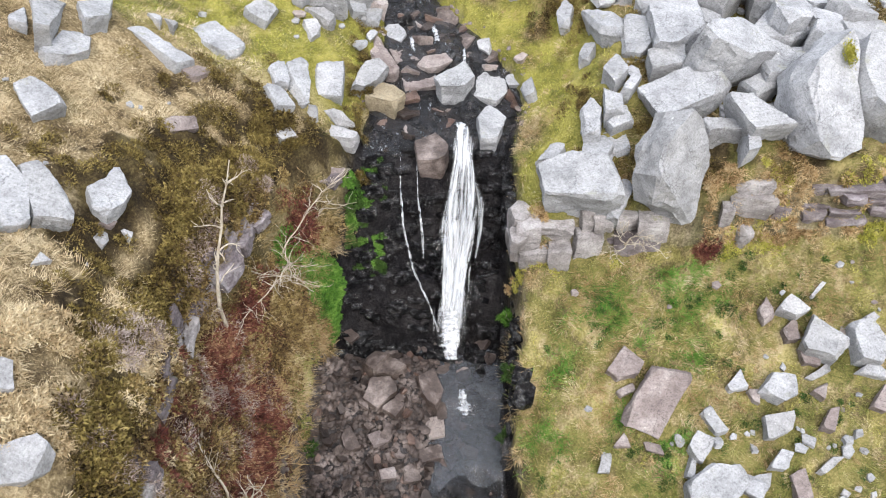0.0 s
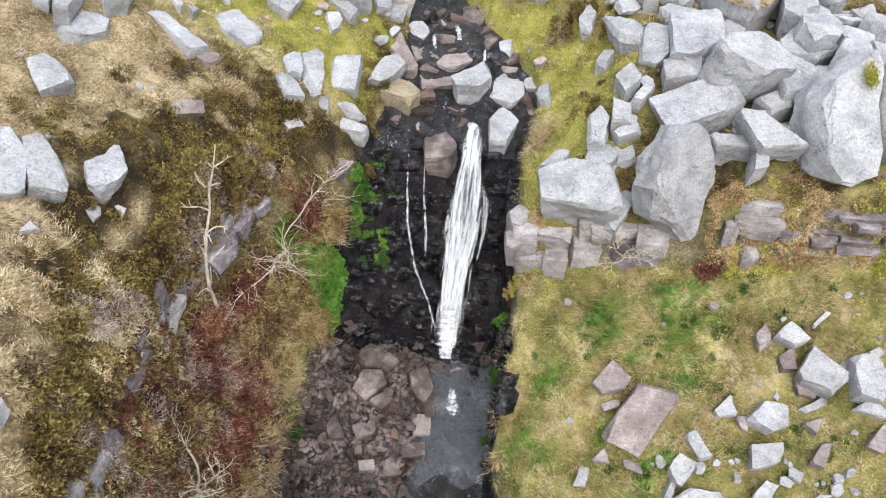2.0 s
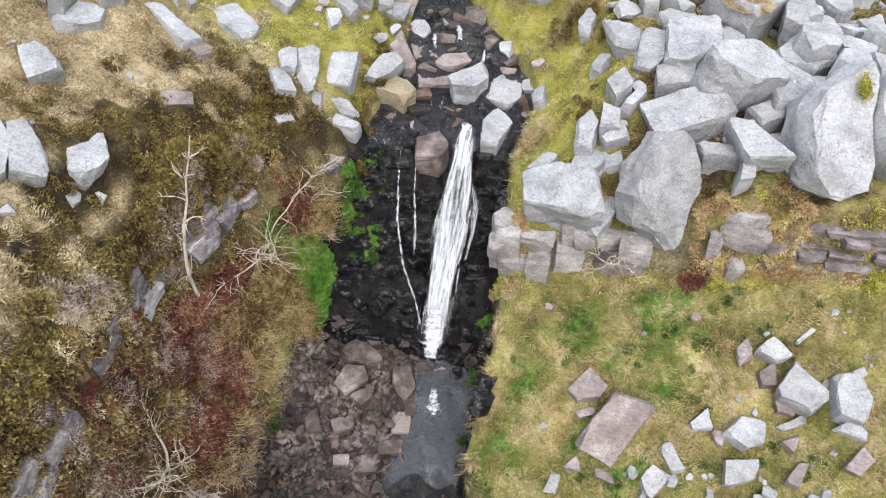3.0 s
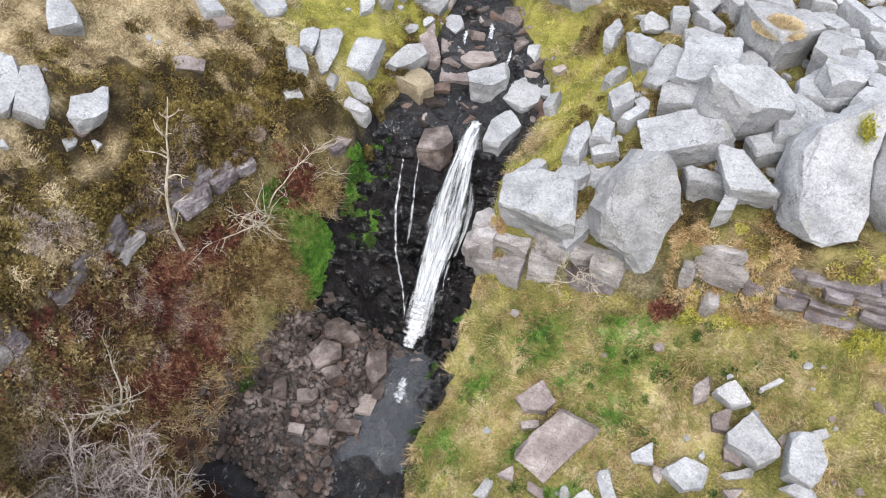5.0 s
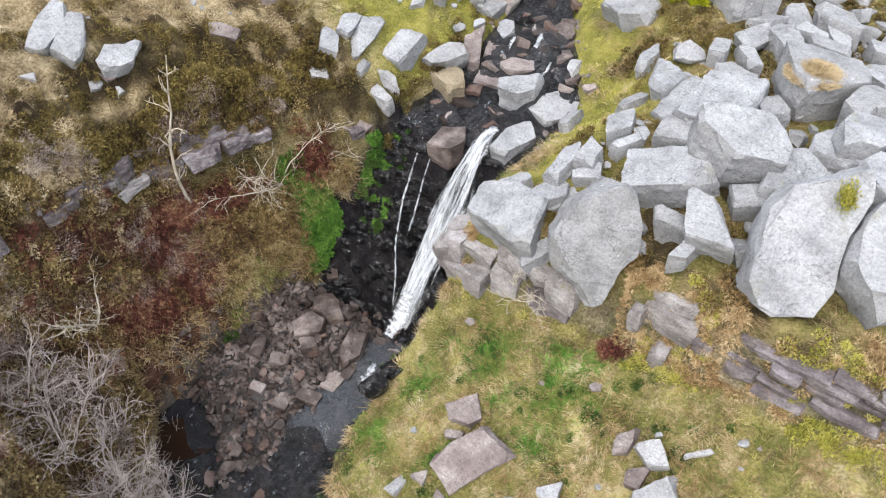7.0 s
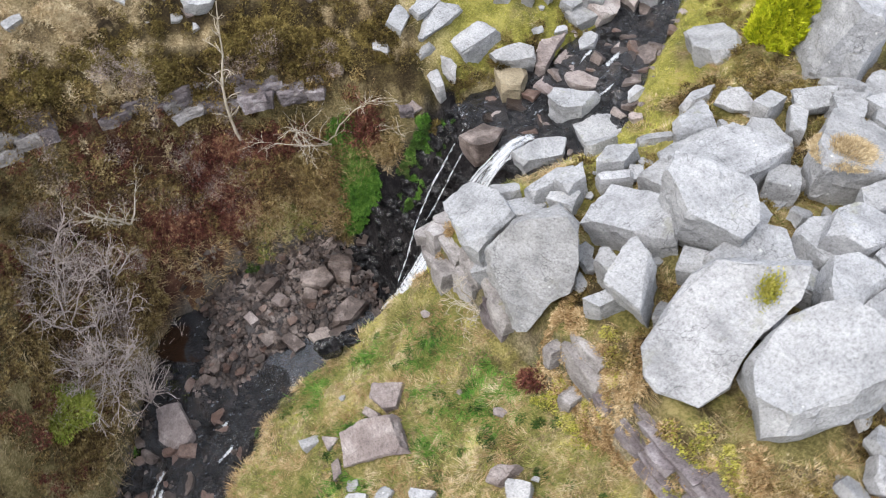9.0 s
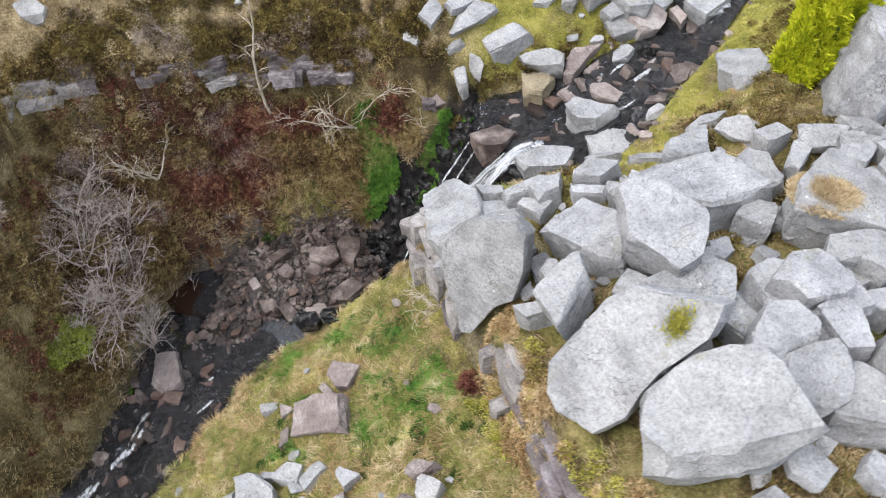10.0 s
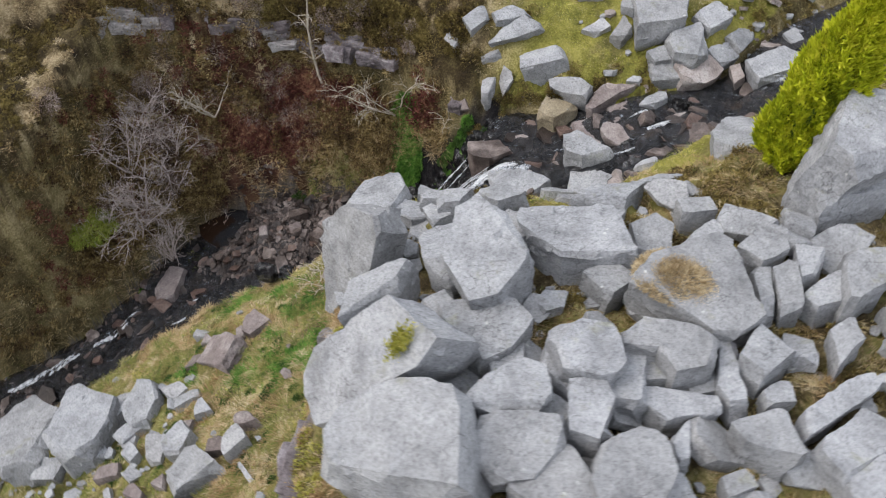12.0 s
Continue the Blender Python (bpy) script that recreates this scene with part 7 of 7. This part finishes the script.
def bare_tree(name, foot, stems, label, mat, seed, twigs=5, twig_long=0.5, crook=0.3, thick=0.05, fine=3, category="tree"):
    """A leafless tree: crooked stems given by (way, length), branches off them and twigs off those."""
    rng = random.Random(seed)
    ob = tagged(new(name), label, category)
    foot = Vector((foot[0], foot[1], resting(foot[0], foot[1]) - 0.06)) if len(foot) == 2 else Vector(foot)
    ob.location = foot
    second = []
    for way, length, r in stems:
        path = limb(rng, Vector((rng.uniform(-0.05, 0.05), rng.uniform(-0.05, 0.05), 0)), Vector(way), length, crook * 0.5, 10)
        bm = bmesh.new()
        tube(bm, path, [r * (1 - 0.8 * i / 10) for i in range(11)], 7)
        part("trunk", bm, mat, ob, smooth=60)
        for _ in range(twigs):
            k = rng.uniform(0.3, 1.0)
            i = min(9, int(k * 10))
            d = (path[i + 1] - path[i]).normalized() + 1.3 * Vector((rng.uniform(-1, 1), rng.uniform(-1, 1), rng.uniform(-0.4, 0.8)))
            second.append((path[i], d, twig_long * rng.uniform(0.5, 1.2) * (1.2 - 0.5 * k), r * 0.4))
    for p, d, length, r in second:
        bm = bmesh.new()
        path = limb(rng, p, d, length, crook, 6, 0.03)
        tube(bm, path, [max(0.005, r * (1 - 0.7 * i / 6)) for i in range(7)], 4)
        branch = part("branch", bm, mat, ob, smooth=60)
        if fine:
            bm = bmesh.new()
            for _ in range(fine):
                i = rng.randint(1, 5)
                e = (path[i + 1] - path[i]).normalized() + 1.1 * Vector((rng.uniform(-1, 1), rng.uniform(-1, 1), rng.uniform(-0.5, 0.8)))
                q = limb(rng, path[i], e, length * rng.uniform(0.3, 0.65), crook, 4, 0.02)
                tube(bm, q, [max(0.0035, r * 0.4 * (1 - 0.5 * j / 4)) for j in range(5)], 3)
            part("twig_spray", bm, mat, branch, smooth=60)
    return ob


bare_tree("dead_tree", (-4.13, 8.45, 2.85), [((0.05, -0.11, 1.0), 4.7, 0.045)], "bleached dead tree standing on the bracken bank", BLEACHED, 6, 14, 0.55, 0.34, fine=2)
bare_tree("leaning_tree", (-3.5, 10.5, 2.95), [((0.7, 0.55, 0.5), 2.0, 0.026), ((0.25, -0.9, 0.4), 2.0, 0.025), ((0.05, 0.12, 1.0), 2.5, 0.022), ((0.65, -0.4, 0.45), 1.6, 0.022), ((0.1, -0.6, 0.75), 1.7, 0.02)], "bare spreading tree with pale branches over the gorge", BLEACHED, 8, 10, 0.8, 0.42)
bare_tree("bare_shrub", (-3.55, 5.25, 2.5), [((0.35, -0.35, 1.0), 1.5, 0.03), ((0.15, 0.35, 0.9), 1.4, 0.026), ((0.6, 0.0, 0.7), 1.2, 0.022), ((0.3, -0.7, 0.8), 1.4, 0.024)], "pale leafless shrub on the bracken bank", BLEACHED, 12, 10, 0.5, 0.4, category="shrub")
bare_tree("dead_bush", (3.75, 10.3, 3.75), [((0.1, -0.6, 0.8), 1.0, 0.02), ((0.5, -0.5, 0.6), 0.95, 0.016), ((-0.6, -0.4, 0.7), 1.0, 0.016), ((-0.2, -0.8, 0.4), 0.8, 0.014)], "small bleached dead bush rooted in the rock ledge", BLEACHED, 14, 8, 0.4, 0.45, category="shrub")
for i, (a, b, h) in enumerate(((-1.35, 3.65, 2.1), (-1.05, 4.2, 1.9), (-1.85, 4.2, 2.1), (-0.75, 3.6, 1.5), (-1.9, 3.3, 2.0), (-2.3, 4.9, 1.3), (-2.6, 4.3, 1.5), (-2.7, 3.4, 1.7), (-0.5, 2.9, 1.2))):
    rng = random.Random(60 + i)
    stems = [((rng.uniform(-0.75, 0.75), rng.uniform(-0.75, 0.75), 1.0), h * rng.uniform(0.65, 1.0), 0.024) for _ in range(7)]
    bare_tree("bare_bush", (a, b), stems, "purple-grey leafless bush at the foot of the bank", TWIG, 70 + i, 9, 0.75, 0.4, fine=5, category="shrub")


def leaves(name, count, place, size, mat, parent, seed, label="", stretch=2.2):
    """A crown of many small pointed leaves; place(rng) gives a point and the way that it faces."""
    rng = np.random.default_rng(seed)
    p, d = place(rng, count)
    d = d + 0.45 * rng.standard_normal((count, 3))
    d /= np.linalg.norm(d, axis=1)[:, None]
    side = np.cross(d, rng.standard_normal((count, 3)))
    side /= np.linalg.norm(side, axis=1)[:, None]
    s = rng.uniform(0.6, 1.3, count)[:, None] * size
    v = np.stack([p - d * s * 0.3, p + side * s * 0.4 + d * s * 0.5, p - side * s * 0.4 + d * s * 0.5, p + d * s * stretch], 1)
    f = np.array([(0, 1, 2), (1, 3, 2)])
    me = mesh_of(name, v.reshape(-1, 3), (f[None] + 4 * np.arange(count)[:, None, None]).reshape(-1, 3))
    me.materials.append(mat)
    ob = new(name, me)
    ob.parent = parent
    if label:
        tagged(ob, label)
    return ob


juniper = tagged(new("evergreen_shrub"), "bright yellow-green evergreen shrub leaning on a boulder", "shrub")
juniper.location = (2.75, 17.85, resting(2.75, 17.85) - 0.15)
AXIS = Vector((0.4, 0.25, 3.3))


def spray(rng, n):
    t = rng.random(n)
    a = rng.uniform(0, 6.283, n)
    lump = 0.86 + 0.22 * np.sin(7 * a + 11 * t) * np.sin(23 * t + 3 * a)
    r = 0.64 * np.interp(t, [0, 0.06, 0.2, 0.5, 0.8, 1.0], [0.5, 0.85, 1.0, 0.9, 0.6, 0.05]) * lump * rng.uniform(0.75, 1.0, n) ** 0.5
    ax = np.array(AXIS)
    u = np.array(AXIS.orthogonal().normalized())
    w = np.cross(ax / np.linalg.norm(ax), u)
    out = np.cos(a)[:, None] * u + np.sin(a)[:, None] * w
    return t[:, None] * ax + r[:, None] * out, 0.55 * out + ax / np.linalg.norm(ax)


bm = bmesh.new()
tube(bm, [Vector((0, 0, 0)), AXIS * 0.3, AXIS * 0.6, AXIS * 0.9], [0.06, 0.05, 0.035, 0.01], 7)
part("trunk", bm, TWIG, juniper)
leaves("crown", 52000, spray, 0.042, JUNIPER, juniper, 5, stretch=2.8)
bm = bmesh.new()
path = [AXIS * k for k in (0.05, 0.25, 0.5, 0.75, 0.93)]
tube(bm, path, [0.34, 0.46, 0.42, 0.32, 0.1], 10)
part("inner_foliage", bm, DEEP, juniper, "dark inner foliage")


def low_bush(foot, radius, count, mat, label, seed, leaf=0.03, high=0.7):
    ob = tagged(new("leafy_bush"), label, "shrub")
    ob.location = (foot[0], foot[1], resting(*foot))

    def dome(rng, n):
        d = rng.standard_normal((n, 3))
        d[:, 2] = np.abs(d[:, 2])
        d /= np.linalg.norm(d, axis=1)[:, None]
        r = radius * rng.uniform(0.35, 1.0, n) ** 0.5 * (0.8 + 0.3 * np.sin(4 * d[:, 0] + 3 * seed) * np.cos(5 * d[:, 1]))
        q = d * r[:, None]
        q[:, 2] *= high
        return q, d

    bm = bmesh.new()
    rng = random.Random(seed)
    for _ in range(9):
        tube(bm, limb(rng, Vector((0, 0, -0.05)), Vector((rng.uniform(-1, 1), rng.uniform(-1, 1), 1)), radius * 0.9, 0.25, 5), [0.012, 0.01, 0.008, 0.006, 0.005, 0.003], 4)
    part("stems", bm, TWIG, ob)
    leaves("foliage", count, dome, leaf, mat, ob, seed)
    return ob


low_bush((-0.3, 2.6), 0.9, 12000, FERN, "yellow-green leafy bush on the stream bank", 3)
low_bush((-0.25, 3.55), 0.4, 2600, EMERALD, "green ferny growth under bare branches", 4)
low_bush((-2.9, 7.6), 0.25, 900, DEEP, "dark green leafy plant on the bank", 5)
low_bush((1.5, 10.35), 0.28, 1200, EMERALD, "green fern clinging to the gorge wall", 6)
low_bush((1.5, 8.8), 0.32, 1500, DEEP, "dark green fern on the gorge wall", 7)
low_bush((1.4, 7.9), 0.28, 1200, DEEP, "dark green fern on the gorge wall", 8)
low_bush((-1.95, 14.55), 0.32, 1800, HEATH, "rounded green-brown moss cushion beside a slab", 9)
low_bush((-3.15, 12.0), 0.34, 2000, HEATH, "rounded heather bush at the edge of the gorge", 10)
low_bush((-1.95, 12.75), 0.32, 1800, HEATH, "rounded heather bush above the waterfall", 11)


def moss_patch(at, r, count, seed):
    ob = tagged(new("moss_patch"), "patch of yellow-green moss on a boulder", "moss")
    ob.location = at

    def pad(rng, n):
        q = rng.standard_normal((n, 3)) * np.array((r * 0.5, r * 0.5, 0.03))
        q[:, 2] += 1.06 * q[:, 1] - 0.53 * q[:, 0]
        return q, np.tile((0.0, -0.4, 1.0), (n, 1))

    leaves("moss", count, pad, 0.025, LIME, ob, seed)


moss_patch((7.66, 11.95, 7.12), 0.13, 900, 3)

tuft = tagged(new("grass_tuft"), "tuft of dry straw grass on a boulder", "grass")
tuft.location = (6.2, 15.4, 7.02)


def mop(rng, n):
    a, r = rng.uniform(0, 6.283, n), np.sqrt(rng.random(n))
    d = np.stack([np.cos(a) * r, np.sin(a) * r, 1.1 - 0.7 * r], 1)
    return np.stack([0.5 * r * np.cos(a), 0.55 * r * np.sin(a), 0.14 * (1 - r * r)], 1), d


leaves("blade", 9000, mop, 0.016, STRAW, tuft, 8, stretch=4.5)["kind"] = "stuff"
domes("grass", 80, lambda x, y, *c: np.exp(-((x + 1.5) / 0.5) ** 2 - ((y - 5.0) / 0.4) ** 2), (0.1, 0.2), 140, (0.018, 0.035), TURF, "grassy islet beside the dark pool", "grass", (-2.4, -0.7, 4.3, 5.7), 81, long=3.0)
